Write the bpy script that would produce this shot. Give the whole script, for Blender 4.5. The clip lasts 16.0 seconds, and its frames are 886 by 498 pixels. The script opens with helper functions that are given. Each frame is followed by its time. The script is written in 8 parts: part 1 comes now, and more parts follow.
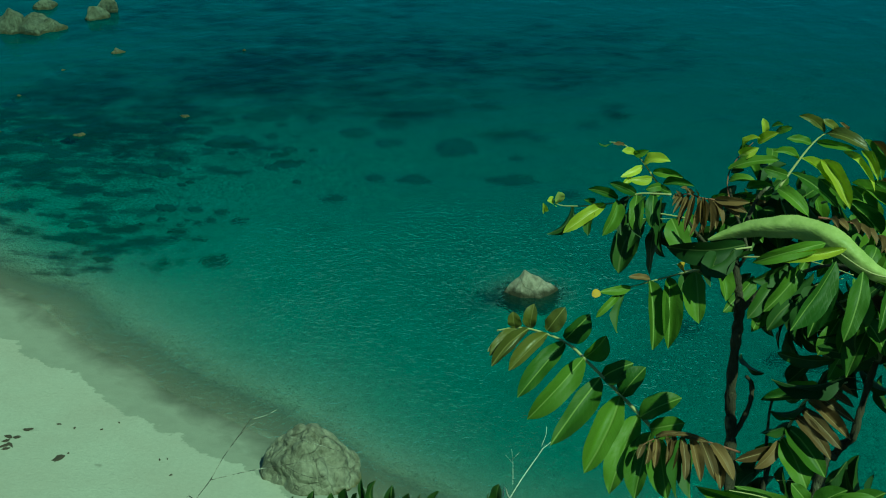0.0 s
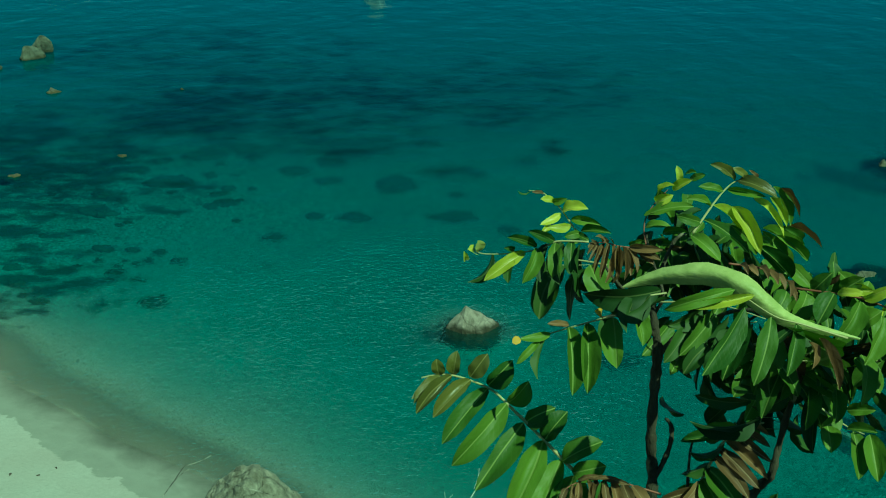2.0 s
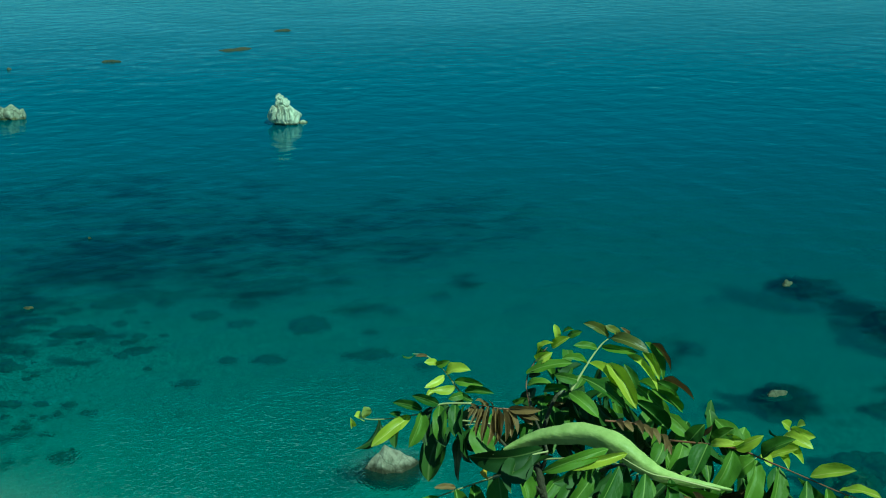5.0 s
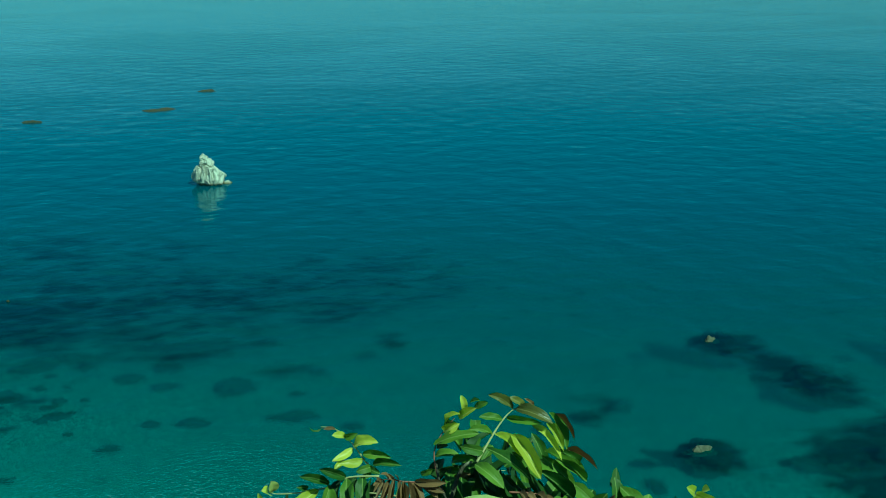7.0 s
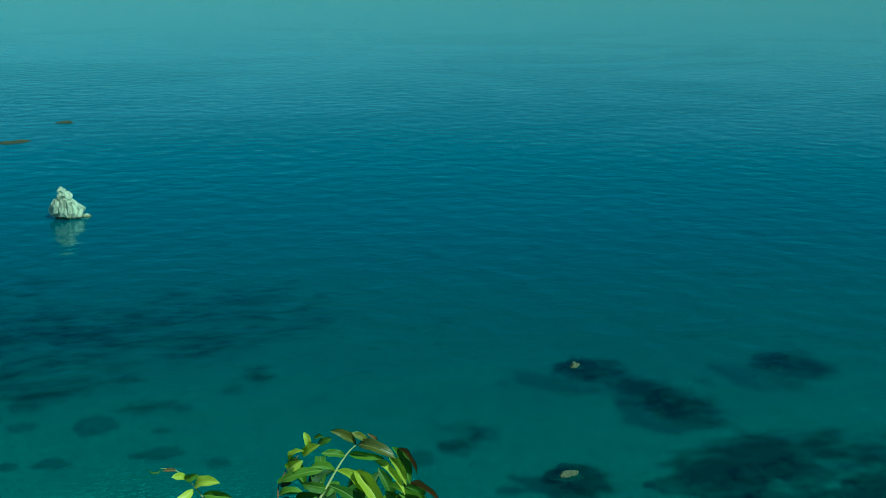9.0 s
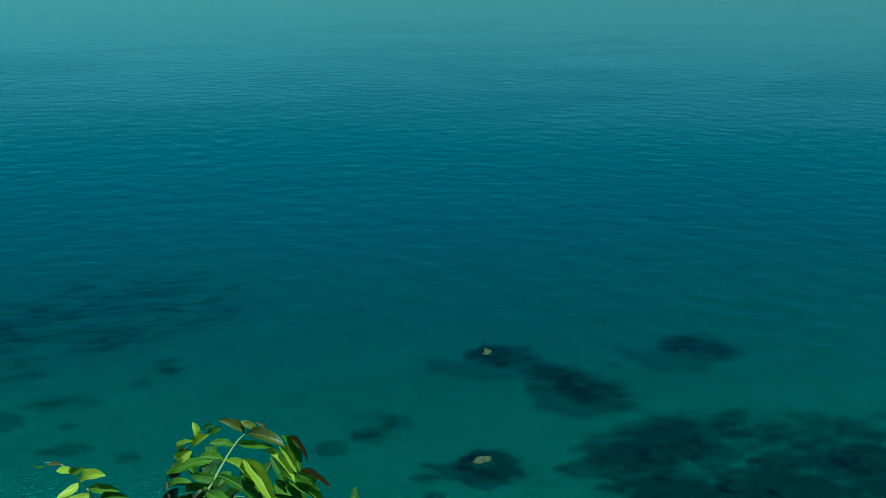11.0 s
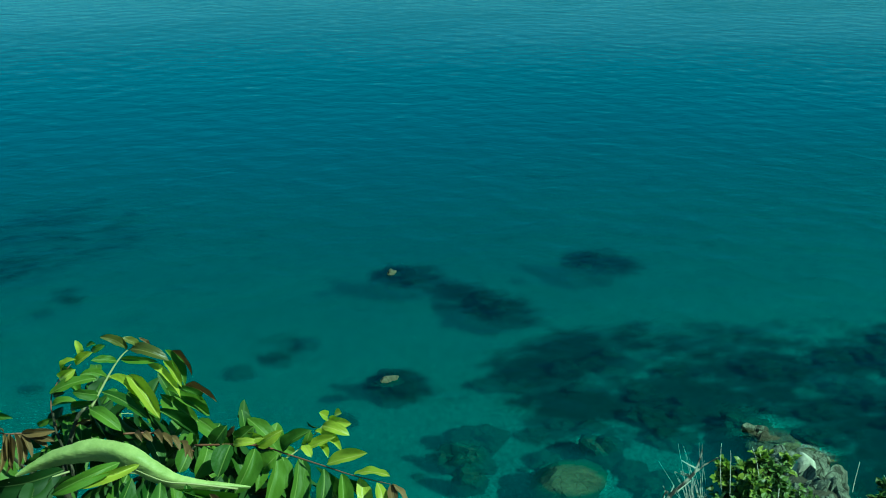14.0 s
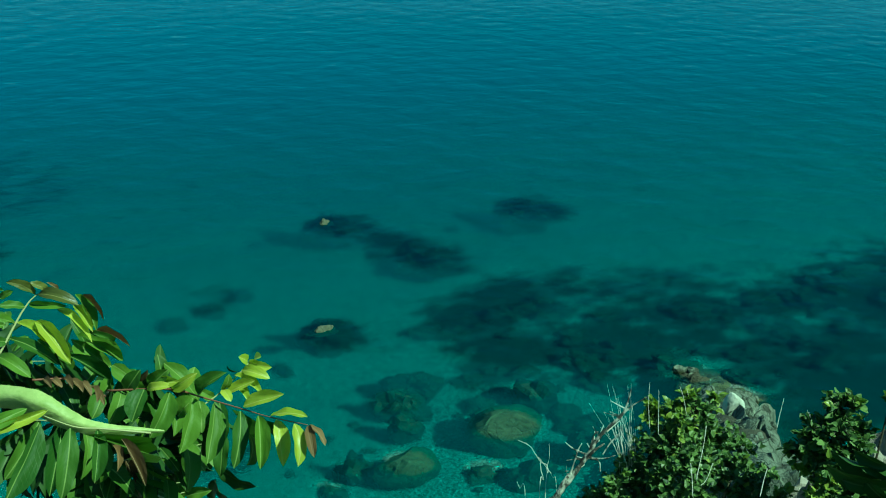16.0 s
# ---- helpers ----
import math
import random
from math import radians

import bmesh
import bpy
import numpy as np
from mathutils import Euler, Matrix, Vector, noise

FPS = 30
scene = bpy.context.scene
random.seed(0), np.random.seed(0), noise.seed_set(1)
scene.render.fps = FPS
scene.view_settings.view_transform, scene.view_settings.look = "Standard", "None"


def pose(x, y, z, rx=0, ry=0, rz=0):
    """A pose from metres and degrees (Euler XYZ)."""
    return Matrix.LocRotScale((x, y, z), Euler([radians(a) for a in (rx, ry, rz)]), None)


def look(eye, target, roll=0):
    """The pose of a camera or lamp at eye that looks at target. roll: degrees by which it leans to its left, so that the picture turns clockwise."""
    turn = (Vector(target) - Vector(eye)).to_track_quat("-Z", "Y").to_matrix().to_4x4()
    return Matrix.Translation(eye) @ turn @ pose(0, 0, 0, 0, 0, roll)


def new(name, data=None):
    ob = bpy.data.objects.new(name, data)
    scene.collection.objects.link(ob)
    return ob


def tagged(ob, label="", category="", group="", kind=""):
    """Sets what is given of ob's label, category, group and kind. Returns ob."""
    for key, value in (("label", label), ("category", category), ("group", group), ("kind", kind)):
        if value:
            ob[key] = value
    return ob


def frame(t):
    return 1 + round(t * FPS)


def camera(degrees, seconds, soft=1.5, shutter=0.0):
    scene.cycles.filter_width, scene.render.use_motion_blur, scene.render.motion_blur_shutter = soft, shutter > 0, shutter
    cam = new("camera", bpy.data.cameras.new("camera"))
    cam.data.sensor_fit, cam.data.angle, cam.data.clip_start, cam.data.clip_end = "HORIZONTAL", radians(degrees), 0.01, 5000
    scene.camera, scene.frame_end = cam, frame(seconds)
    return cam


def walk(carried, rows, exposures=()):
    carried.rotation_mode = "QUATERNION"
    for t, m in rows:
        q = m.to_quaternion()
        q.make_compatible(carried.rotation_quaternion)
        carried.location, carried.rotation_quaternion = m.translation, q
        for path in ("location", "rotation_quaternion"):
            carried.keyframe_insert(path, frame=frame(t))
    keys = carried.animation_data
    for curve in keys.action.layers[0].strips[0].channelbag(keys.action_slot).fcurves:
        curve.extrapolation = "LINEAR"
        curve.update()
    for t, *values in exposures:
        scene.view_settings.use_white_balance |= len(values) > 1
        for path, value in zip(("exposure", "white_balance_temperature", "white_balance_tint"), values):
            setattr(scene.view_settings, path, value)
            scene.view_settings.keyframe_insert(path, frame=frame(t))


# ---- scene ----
# camera and its walk
cam = camera(39.1, 16.0, soft=1.1)
PATH = [
    (0, (0.000, 0.000, 20.000), (-0.000, 1.814, 19.157), -0.15),
    (0.5, (0.011, -0.005, 20.007), (0.039, 1.812, 19.170), -0.30),
    (1, (0.022, -0.008, 20.015), (0.075, 1.814, 19.193), -0.31),
    (1.5, (0.033, -0.012, 20.021), (0.115, 1.814, 19.207), -0.10),
    (2, (0.033, -0.016, 20.031), (0.127, 1.819, 19.241), 0.25),
    (2.5, (0.041, -0.025, 20.045), (0.150, 1.823, 19.290), -0.17),
    (3, (0.050, -0.029, 20.057), (0.181, 1.832, 19.336), -0.45),
    (3.5, (0.059, -0.034, 20.071), (0.213, 1.841, 19.392), -0.37),
    (4, (0.068, -0.040, 20.082), (0.252, 1.845, 19.437), -0.54),
    (6.5, (0.113, -0.071, 20.124), (0.434, 1.834, 19.607), -0.60),
    (7, (0.120, -0.078, 20.132), (0.478, 1.826, 19.634), -0.37),
    (7.5, (0.128, -0.084, 20.137), (0.528, 1.816, 19.655), -0.00),
    (8, (0.143, -0.082, 20.135), (0.613, 1.805, 19.667), 0.32),
    (8.5, (0.153, -0.076, 20.136), (0.680, 1.797, 19.676), 0.33),
    (9, (0.167, -0.083, 20.138), (0.734, 1.781, 19.687), 0.28),
    (11.5, (0.212, -0.092, 20.129), (0.935, 1.710, 19.649), 0.24),
    (12, (0.215, -0.109, 20.130), (0.957, 1.680, 19.629), -0.05),
    (12.5, (0.220, -0.112, 20.127), (0.989, 1.657, 19.598), 0.40),
    (13, (0.226, -0.109, 20.121), (1.011, 1.646, 19.572), 0.43),
    (13.5, (0.231, -0.109, 20.116), (1.035, 1.631, 19.544), 0.50),
    (14, (0.240, -0.113, 20.112), (1.068, 1.610, 19.523), 0.38),
    (14.5, (0.249, -0.109, 20.103), (1.094, 1.597, 19.491), 0.08),
    (15, (0.258, -0.113, 20.098), (1.120, 1.577, 19.464), 0.03),
    (15.5, (0.269, -0.110, 20.093), (1.157, 1.559, 19.441), 0.40),
    (16, (0.275, -0.108, 20.086), (1.186, 1.543, 19.420), 0.52),
]
walk(cam, [(t, look(eye, target, roll)) for t, eye, target, roll in PATH],
     exposures=[(0.0, -0.15, 5950, -63), (1.0, -0.15, 5950, -63), (2.0, 0.09, 5850, -61), (3.0, 0.23, 5600, -58), (4.0, 0.25, 5350, -55), (7.0, 0.21, 5100, -52), (8.5, 0.16, 5060, -52), (9.0, 0.13, 5050, -52),
                (11.0, 0.03, 5080, -52), (11.5, 0.05, 5090, -52), (12.0, 0.18, 5100, -52), (12.5, 0.31, 5110, -52), (13.0, 0.43, 5130, -52), (14.0, 0.43, 5180, -53), (14.5, 0.39, 5200, -53), (15.0, 0.31, 5220, -53), (15.5, 0.40, 5250, -53), (16.0, 0.51, 5280, -53)])

# ---- light: high summer sun from behind the right shoulder, clear sky ----
SUN_AZ, SUN_EL = 148.0, 50.0
world = bpy.data.worlds.new("sky")
scene.world = world
world.use_nodes = True
wn = world.node_tree.nodes
sky = wn.new("ShaderNodeTexSky")
sky.sky_type, sky.sun_disc = "NISHITA", False
sky.air_density, sky.dust_density, sky.ozone_density = 0.8, 0.1, 6.0
sky.sun_elevation, sky.sun_rotation = radians(SUN_EL), radians(SUN_AZ)
world.node_tree.links.new(sky.outputs[0], wn["Background"].inputs[0])
wn["Background"].inputs[1].default_value = 0.050
sun_data = bpy.data.lights.new("sun", "SUN")
sun_data.energy, sun_data.angle, sun_data.color = 3.9, radians(0.5), (1.0, 0.95, 0.86)
sun = new("sun", sun_data)
to_sun = Vector((math.sin(radians(SUN_AZ)) * math.cos(radians(SUN_EL)),
                 math.cos(radians(SUN_AZ)) * math.cos(radians(SUN_EL)), math.sin(radians(SUN_EL))))
sun.matrix_world = Matrix.Translation((30, -30, 60)) @ to_sun.to_track_quat("Z", "Y").to_matrix().to_4x4()


# ---- materials ----
class Mat:
    """A node material with a few short ways to wire it."""

    def __init__(self, name, rough=0.8, metal=0.0, spec=0.5):
        self.m = bpy.data.materials.new(name)
        self.m.use_nodes = True
        self.t = self.m.node_tree
        self.b = self.t.nodes["Principled BSDF"]
        self.b.inputs["Roughness"].default_value = rough
        self.b.inputs["Metallic"].default_value = metal
        self.b.inputs["Specular IOR Level"].default_value = spec

    def n(self, kind, **props):
        node = self.t.nodes.new(kind)
        for key, value in props.items():
            if key == "operation":
                node.operation = value
            elif key == "data_type":
                node.data_type = value
        return node

    def put(self, src, dst):
        self.t.links.new(src, dst)

    def coords(self, scale=(1, 1, 1), world_space=False):
        mp = self.n("ShaderNodeMapping")
        mp.inputs["Scale"].default_value = scale
        if world_space:
            self.put(self.n("ShaderNodeNewGeometry").outputs["Position"], mp.inputs[0])
        else:
            self.put(self.n("ShaderNodeTexCoord").outputs["Object"], mp.inputs[0])
        return mp.outputs[0]

    def noise(self, scale, detail=4, rough=0.55, stretch=(1, 1, 1), world_space=False, distort=0.0):
        nz = self.n("ShaderNodeTexNoise")
        nz.inputs["Scale"].default_value = scale
        nz.inputs["Detail"].default_value = detail
        nz.inputs["Roughness"].default_value = rough
        nz.inputs["Distortion"].default_value = distort
        self.put(self.coords(stretch, world_space), nz.inputs["Vector"])
        return nz.outputs["Fac"]

    def ramp(self, fac, *stops):
        r = self.n("ShaderNodeValToRGB")
        e = r.color_ramp.elements
        while len(e) < len(stops):
            e.new(0.5)
        for el, (pos, col) in zip(e, stops):
            el.position = pos
            el.color = (*col, 1) if len(col) == 3 else col
        self.put(fac, r.inputs[0])
        return r.outputs[0]

    def remap(self, fac, a, b, c=0.0, d=1.0):
        r = self.n("ShaderNodeMapRange")
        for k, v in zip(("From Min", "From Max", "To Min", "To Max"), (a, b, c, d)):
            r.inputs[k].default_value = v
        self.put(fac, r.inputs["Value"])
        return r.outputs[0]

    def math(self, op, a, b=0.0):
        r = self.n("ShaderNodeMath", operation=op)
        for k, v in enumerate((a, b)):
            if isinstance(v, (int, float)):
                r.inputs[k].default_value = v
            else:
                self.put(v, r.inputs[k])
        return r.outputs[0]

    def mix(self, fac, a, b, blend="MIX"):
        r = self.n("ShaderNodeMixRGB")
        r.blend_type = blend
        for k, v in enumerate((fac, a, b)):
            if isinstance(v, (int, float)):
                r.inputs[k].default_value = v
            elif isinstance(v, tuple):
                r.inputs[k].default_value = (*v, 1)
            else:
                self.put(v, r.inputs[k])
        return r.outputs[0]

    def bump(self, height, strength=0.5, distance=0.02, after=None):
        bp = self.n("ShaderNodeBump")
        bp.inputs["Strength"].default_value = strength
        bp.inputs["Distance"].default_value = distance
        self.put(height, bp.inputs["Height"])
        if after is not None:
            self.put(after, bp.inputs["Normal"])
        return bp.outputs[0]

    def attr(self, name):
        a = self.n("ShaderNodeAttribute")
        a.attribute_name = name
        return a.outputs["Fac"]

    def z(self):
        s = self.n("ShaderNodeSeparateXYZ")
        self.put(self.n("ShaderNodeNewGeometry").outputs["Position"], s.inputs[0])
        return s.outputs["Z"]

    def random(self):
        return self.n("ShaderNodeObjectInfo").outputs["Random"]

    def color(self, src):
        if isinstance(src, tuple):
            self.b.inputs["Base Color"].default_value = (*src, 1)
        else:
            self.put(src, self.b.inputs["Base Color"])
        return self

    def normal(self, src):
        self.put(src, self.b.inputs["Normal"])
        return self


def sea_material():
    """Clear water: gloss over a body that lets the bottom through where it is shallow and scatters blue-green where it is deep."""
    m = Mat("sea_water")
    t = m.t
    t.nodes.remove(m.b)
    out = t.nodes["Material Output"]
    depth = m.attr("depth")
    # wind wavelets of about two and a half metres, the ripples on them, and a fine net of ripples near the shore
    wavelets = m.noise(0.42, 2, 0.42, (1.0, 0.9, 1.0), True, 0.2)
    ripples = m.noise(1.7, 3, 0.6, (1.0, 1.0, 1.0), True, 0.4)
    net = m.math("SUBTRACT", 1.0, m.math("ABSOLUTE", m.remap(m.noise(4.2, 2, 0.55, (1.0, 0.9, 1.0), True, 0.6), 0.2, 0.8, -1.0, 1.0)))
    n1 = m.bump(m.math("MULTIPLY", wavelets, m.remap(depth, 6.0, 22.0, 1.0, 0.6)), 1.0, 0.11)
    n2 = m.bump(ripples, 1.0, 0.016, n1)
    calm = m.math("MULTIPLY", net, m.remap(m.attr("breeze"), 0.0, 1.0, 0.06, 1.0))
    n3 = m.bump(calm, 1.0, 0.045, n2)
    # light lost on the way through the water: red first
    murk = m.math("SUBTRACT", 1.0, m.math("POWER", 2.718, m.math("MULTIPLY", depth, -0.19)))
    clear = m.n("ShaderNodeBsdfRefraction")
    clear.inputs["IOR"].default_value = 1.33
    m.put(m.remap(depth, 1.4, 3.6, 0.0, 0.26), clear.inputs["Roughness"])
    rgb = m.n("ShaderNodeCombineColor")
    for k, loss in enumerate((-0.9, -0.22, -0.19)):
        m.put(m.math("POWER", 2.718, m.math("MULTIPLY", depth, loss)), rgb.inputs[k])
    m.put(rgb.outputs[0], clear.inputs[0])
    m.put(m.bump(calm, 1.0, 0.03, m.bump(wavelets, 0.5, 0.06)), clear.inputs["Normal"])
    body = m.n("ShaderNodeBsdfDiffuse")
    patches = m.noise(0.02, 3, world_space=True)
    deep = m.mix(m.remap(depth, 3.8, 11.0), (0.006, 0.080, 0.094), (0.005, 0.066, 0.104))
    deep = m.mix(m.remap(patches, 0.4, 0.65, 0.0, 0.35), deep, (0.003, 0.054, 0.084))
    # less light comes back over dark weed, painted into the body colour
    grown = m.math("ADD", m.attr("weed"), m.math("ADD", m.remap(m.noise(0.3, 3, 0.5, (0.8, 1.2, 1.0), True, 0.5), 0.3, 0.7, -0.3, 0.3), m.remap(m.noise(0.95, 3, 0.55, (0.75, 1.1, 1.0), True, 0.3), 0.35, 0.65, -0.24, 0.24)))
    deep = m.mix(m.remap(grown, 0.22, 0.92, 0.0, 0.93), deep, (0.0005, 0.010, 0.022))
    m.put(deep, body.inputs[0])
    m.put(m.bump(calm, 1.0, 0.3, m.bump(ripples, 1.0, 0.05, m.bump(wavelets, 1.0, 0.30))), body.inputs["Normal"])
    under = m.n("ShaderNodeMixShader")
    m.put(murk, under.inputs[0])
    m.put(clear.outputs[0], under.inputs[1])
    m.put(body.outputs[0], under.inputs[2])
    gloss = m.n("ShaderNodeBsdfGlossy")
    gloss.inputs["Roughness"].default_value = 0.10
    gloss.inputs["Color"].default_value = (0.70, 0.94, 0.97, 1)
    m.put(n3, gloss.inputs["Normal"])
    fr = m.n("ShaderNodeFresnel")
    fr.inputs["IOR"].default_value = 1.33
    m.put(n3, fr.inputs["Normal"])
    top = m.n("ShaderNodeMixShader")
    slick = m.noise(0.02, 3, 0.5, (0.7, 1.2, 1.0), True, 1.5)
    share = m.math("MINIMUM", 0.92, m.math("MULTIPLY", m.math("POWER", fr.outputs[0], 1.4), m.remap(slick, 0.35, 0.65, 1.45, 1.8)))
    m.put(share, top.inputs[0])
    m.put(under.outputs[0], top.inputs[1])
    m.put(gloss.outputs[0], top.inputs[2])
    m.put(top.outputs[0], out.inputs["Surface"])
    return m.m


def ground_material():
    """Pale sand, darker where wet; weed on the bottom; rock and soil on the cliff."""
    m = Mat("sand_weed_and_cliff", 0.9, spec=0.2)
    grain = m.noise(9.0, 6, 0.7, world_space=True)
    large = m.noise(0.5, 4, world_space=True)
    sand = m.mix(grain, (0.34, 0.365, 0.295), (0.505, 0.54, 0.45))
    sand = m.mix(m.remap(large, 0.35, 0.7, 0.0, 0.3), sand, (0.34, 0.31, 0.25))
    marks = m.noise(3.6, 3, 0.55, (1.0, 1.3, 1.0), True, 0.6)
    sand = m.mix(m.remap(m.math("MULTIPLY", m.remap(marks, 0.52, 0.66), m.remap(m.z(), -0.5, -0.2, 1.0, 0.0)), 0, 1, 0.0, 0.55), sand, (0.16, 0.15, 0.11))
    edge = m.math("ADD", m.z(), m.remap(m.noise(0.8, 5, 0.6, world_space=True, distort=0.4), 0.3, 0.7, -0.05, 0.05))
    wet = m.mix(m.remap(edge, 0.222, 0.232, 1.0, 0.0), sand, m.mix(m.noise(2.2, 4, world_space=True), (0.25, 0.275, 0.22), (0.33, 0.36, 0.29)))
    wet = m.mix(m.remap(edge, -0.03, 0.13, 1.0, 0.0), wet, (0.098, 0.112, 0.085))
    # dark gravel; its deeper speckle puts ripple light and dark into the colour
    gravel_ripple_light = m.mix(m.remap(m.noise(9.0, 4, 0.65, (1.0, 1.25, 1.0), True, 0.3), 0.36, 0.62), m.mix(m.remap(m.z(), -2.6, -1.1, 1.0, 0.0), (0.31, 0.315, 0.25), (0.40, 0.395, 0.32)), m.mix(m.remap(m.z(), -2.6, -1.1, 1.0, 0.0), (0.19, 0.195, 0.15), (0.09, 0.09, 0.068)))
    wet = m.mix(m.remap(edge, -0.75, -0.35, 1.0, 0.0), wet, gravel_ripple_light)
    weed_edge = m.math("ADD", m.attr("weed"), m.remap(m.noise(0.85, 4, 0.55, (0.8, 1.1, 1), True), 0.25, 0.75, -0.55, 0.55))
    weed = m.mix(m.noise(2.5, 4, world_space=True), (0.022, 0.03, 0.022), (0.085, 0.095, 0.065))
    floor_col = m.mix(m.remap(weed_edge, 0.38, 0.72), wet, weed)
    rock = m.mix(m.noise(1.2, 6, 0.65, world_space=True), (0.03, 0.033, 0.02), (0.13, 0.135, 0.095))
    cleft = m.noise(0.9, 8, 0.66, (1.0, 1.0, 0.6), True, 0.1)
    m.color(m.mix(m.attr("cliff"), floor_col, rock))
    fine = m.bump(m.math("ADD", m.noise(14, 5, 0.7, world_space=True), m.noise(1.5, 5, 0.6, world_space=True)), 0.5, 0.05)
    ripples = m.math("MULTIPLY", m.noise(8.0, 2, 0.5, (1.0, 1.2, 1.0), True, 0.4), m.remap(m.z(), -0.6, -0.2, 1.0, 0.0))
    split = m.math("MULTIPLY", cleft, m.attr("cliff"))
    m.normal(m.bump(ripples, 1.0, 0.18, m.bump(split, 1.0, 0.5, fine)))
    return m.m


def rock_material(name, dark, light, lichen=(0.45, 0.43, 0.36), weed_low=(0.04, 0.042, 0.018), weed_high=(0.20, 0.185, 0.08), gloss=0.85, deep=0.09, crack_shade=0.3):
    """Weathered stone, streaked, darkened and green with algae near the waterline."""
    m = Mat(name, gloss, spec=0.25)
    streak = m.noise(2.2, 6, 0.65, (2.2, 2.2, 0.6), True)
    blot = m.noise(0.9, 5, 0.6, world_space=True)
    col = m.mix(m.remap(streak, 0.3, 0.72), dark, light)
    col = m.mix(m.remap(blot, 0.5, 0.72, 0, 0.6), col, lichen)
    level = m.math("ADD", m.z(), m.remap(m.noise(2.0, 4, world_space=True), 0.3, 0.7, -0.1, 0.1))
    algae = m.mix(m.noise(6, 4, world_space=True), weed_low, weed_high)
    col = m.mix(m.remap(level, 0.06, 0.22, 1, 0), col, algae)
    cracks = m.n("ShaderNodeTexVoronoi")
    cracks.feature = "DISTANCE_TO_EDGE"
    cracks.inputs["Scale"].default_value = 1.6
    bent = m.n("ShaderNodeMixRGB")
    bent.blend_type = "ADD"
    bent.inputs[0].default_value = 0.5
    wander = m.n("ShaderNodeTexNoise")
    wander.inputs["Scale"].default_value = 1.4
    m.put(m.coords((1, 1, 0.7), True), bent.inputs[1])
    m.put(m.coords((1, 1, 1), True), wander.inputs["Vector"])
    m.put(wander.outputs["Color"], bent.inputs[2])
    m.put(bent.outputs[0], cracks.inputs["Vector"])
    # the shade of open cracks is put into the colour as dark lines
    m.color(m.mix(m.remap(cracks.outputs[0], 0.0, 0.05, crack_shade, 0.0), col, (0.02, 0.022, 0.015)))
    h = m.math("ADD", m.noise(5, 8, 0.65, world_space=True), m.remap(cracks.outputs[0], 0.0, 0.05, -0.22, 0.0))
    m.normal(m.bump(h, 0.9, deep))
    return m.m


SEA, GROUND = sea_material(), ground_material()
PALE_ROCK = rock_material("pale_weathered_rock", (0.25, 0.27, 0.21), (0.72, 0.76, 0.62), crack_shade=0.5)
BROWN_ROCK = rock_material("brown_shore_rock", (0.06, 0.062, 0.04), (0.18, 0.185, 0.13), (0.14, 0.145, 0.095), (0.035, 0.036, 0.018), (0.13, 0.12, 0.06))
OLIVE_ROCK = rock_material("olive_grey_rock", (0.15, 0.16, 0.11), (0.46, 0.48, 0.38), (0.3, 0.32, 0.23), deep=0.2, crack_shade=0.7)
ISLET_ROCK = rock_material("grey_green_islet_rock", (0.045, 0.054, 0.034), (0.16, 0.185, 0.13), (0.20, 0.24, 0.18), (0.022, 0.026, 0.012), (0.07, 0.075, 0.038), crack_shade=0.35, deep=0.16)
TAN_ROCK = rock_material("tan_shore_rock", (0.17, 0.155, 0.11), (0.46, 0.43, 0.34), (0.36, 0.34, 0.26))
WEEDY_ROCK = rock_material("weed_covered_rock", (0.03, 0.034, 0.02), (0.09, 0.09, 0.055), (0.10, 0.10, 0.055), (0.028, 0.032, 0.02), (0.085, 0.088, 0.05))


# ---- the lie of the land ----
def fall(s, *pairs):
    return np.interp(s, [p[0] for p in pairs], [p[1] for p in pairs])


def hills(x, y, step, seed):
    """Soft value noise on a plane, -1 to 1."""
    out = 0
    for k, amp in enumerate((0.55, 0.3, 0.15)):
        f = 2.0**k / step
        u, v = x * f + 13.7 * seed, y * f - 7.1 * seed
        i, j = np.floor(u), np.floor(v)
        a, b = u - i, v - j
        a, b = a * a * (3 - 2 * a), b * b * (3 - 2 * b)
        r = lambda p, q: (np.sin(p * 127.1 + q * 311.7 + seed * 17.3) * 43758.5453) % 1.0  # noqa: E731
        n = (r(i, j) * (1 - a) + r(i + 1, j) * a) * (1 - b) + (r(i, j + 1) * (1 - a) + r(i + 1, j + 1) * a) * b
        out = out + amp * (2 * n - 1)
    return out


SPUR = ((3.4, 3.9, 15.6), (6.2, 6.1, 14.6), (8.8, 8.5, 12.2), (13.25, 12.65, 8.9), (19.5, 18.9, 5.3), (25.6, 26.8, 2.2),
        (28.3, 30.4, 0.05), (29.2, 32.4, -0.6), (29.8, 34.5, -1.8), (31.0, 42.0, -6.0))


def ridge(x, y):
    """A rocky spur that runs down from below the viewpoint to the cape."""
    best = np.full(np.shape(x), -99.0)
    for (ax, ay, az), (bx, by, bz) in zip(SPUR, SPUR[1:]):
        n = math.hypot(bx - ax, by - ay)
        u = np.clip(((x - ax) * (bx - ax) + (y - ay) * (by - ay)) / n**2, 0, 1)
        far = np.hypot(x - ax - u * (bx - ax), y - ay - u * (by - ay))
        best = np.maximum(best, az + u * (bz - az) - 1.5 * np.maximum(far - 0.55, 0))
    return best + 0.35 * hills(x, y, 1.6, 3)


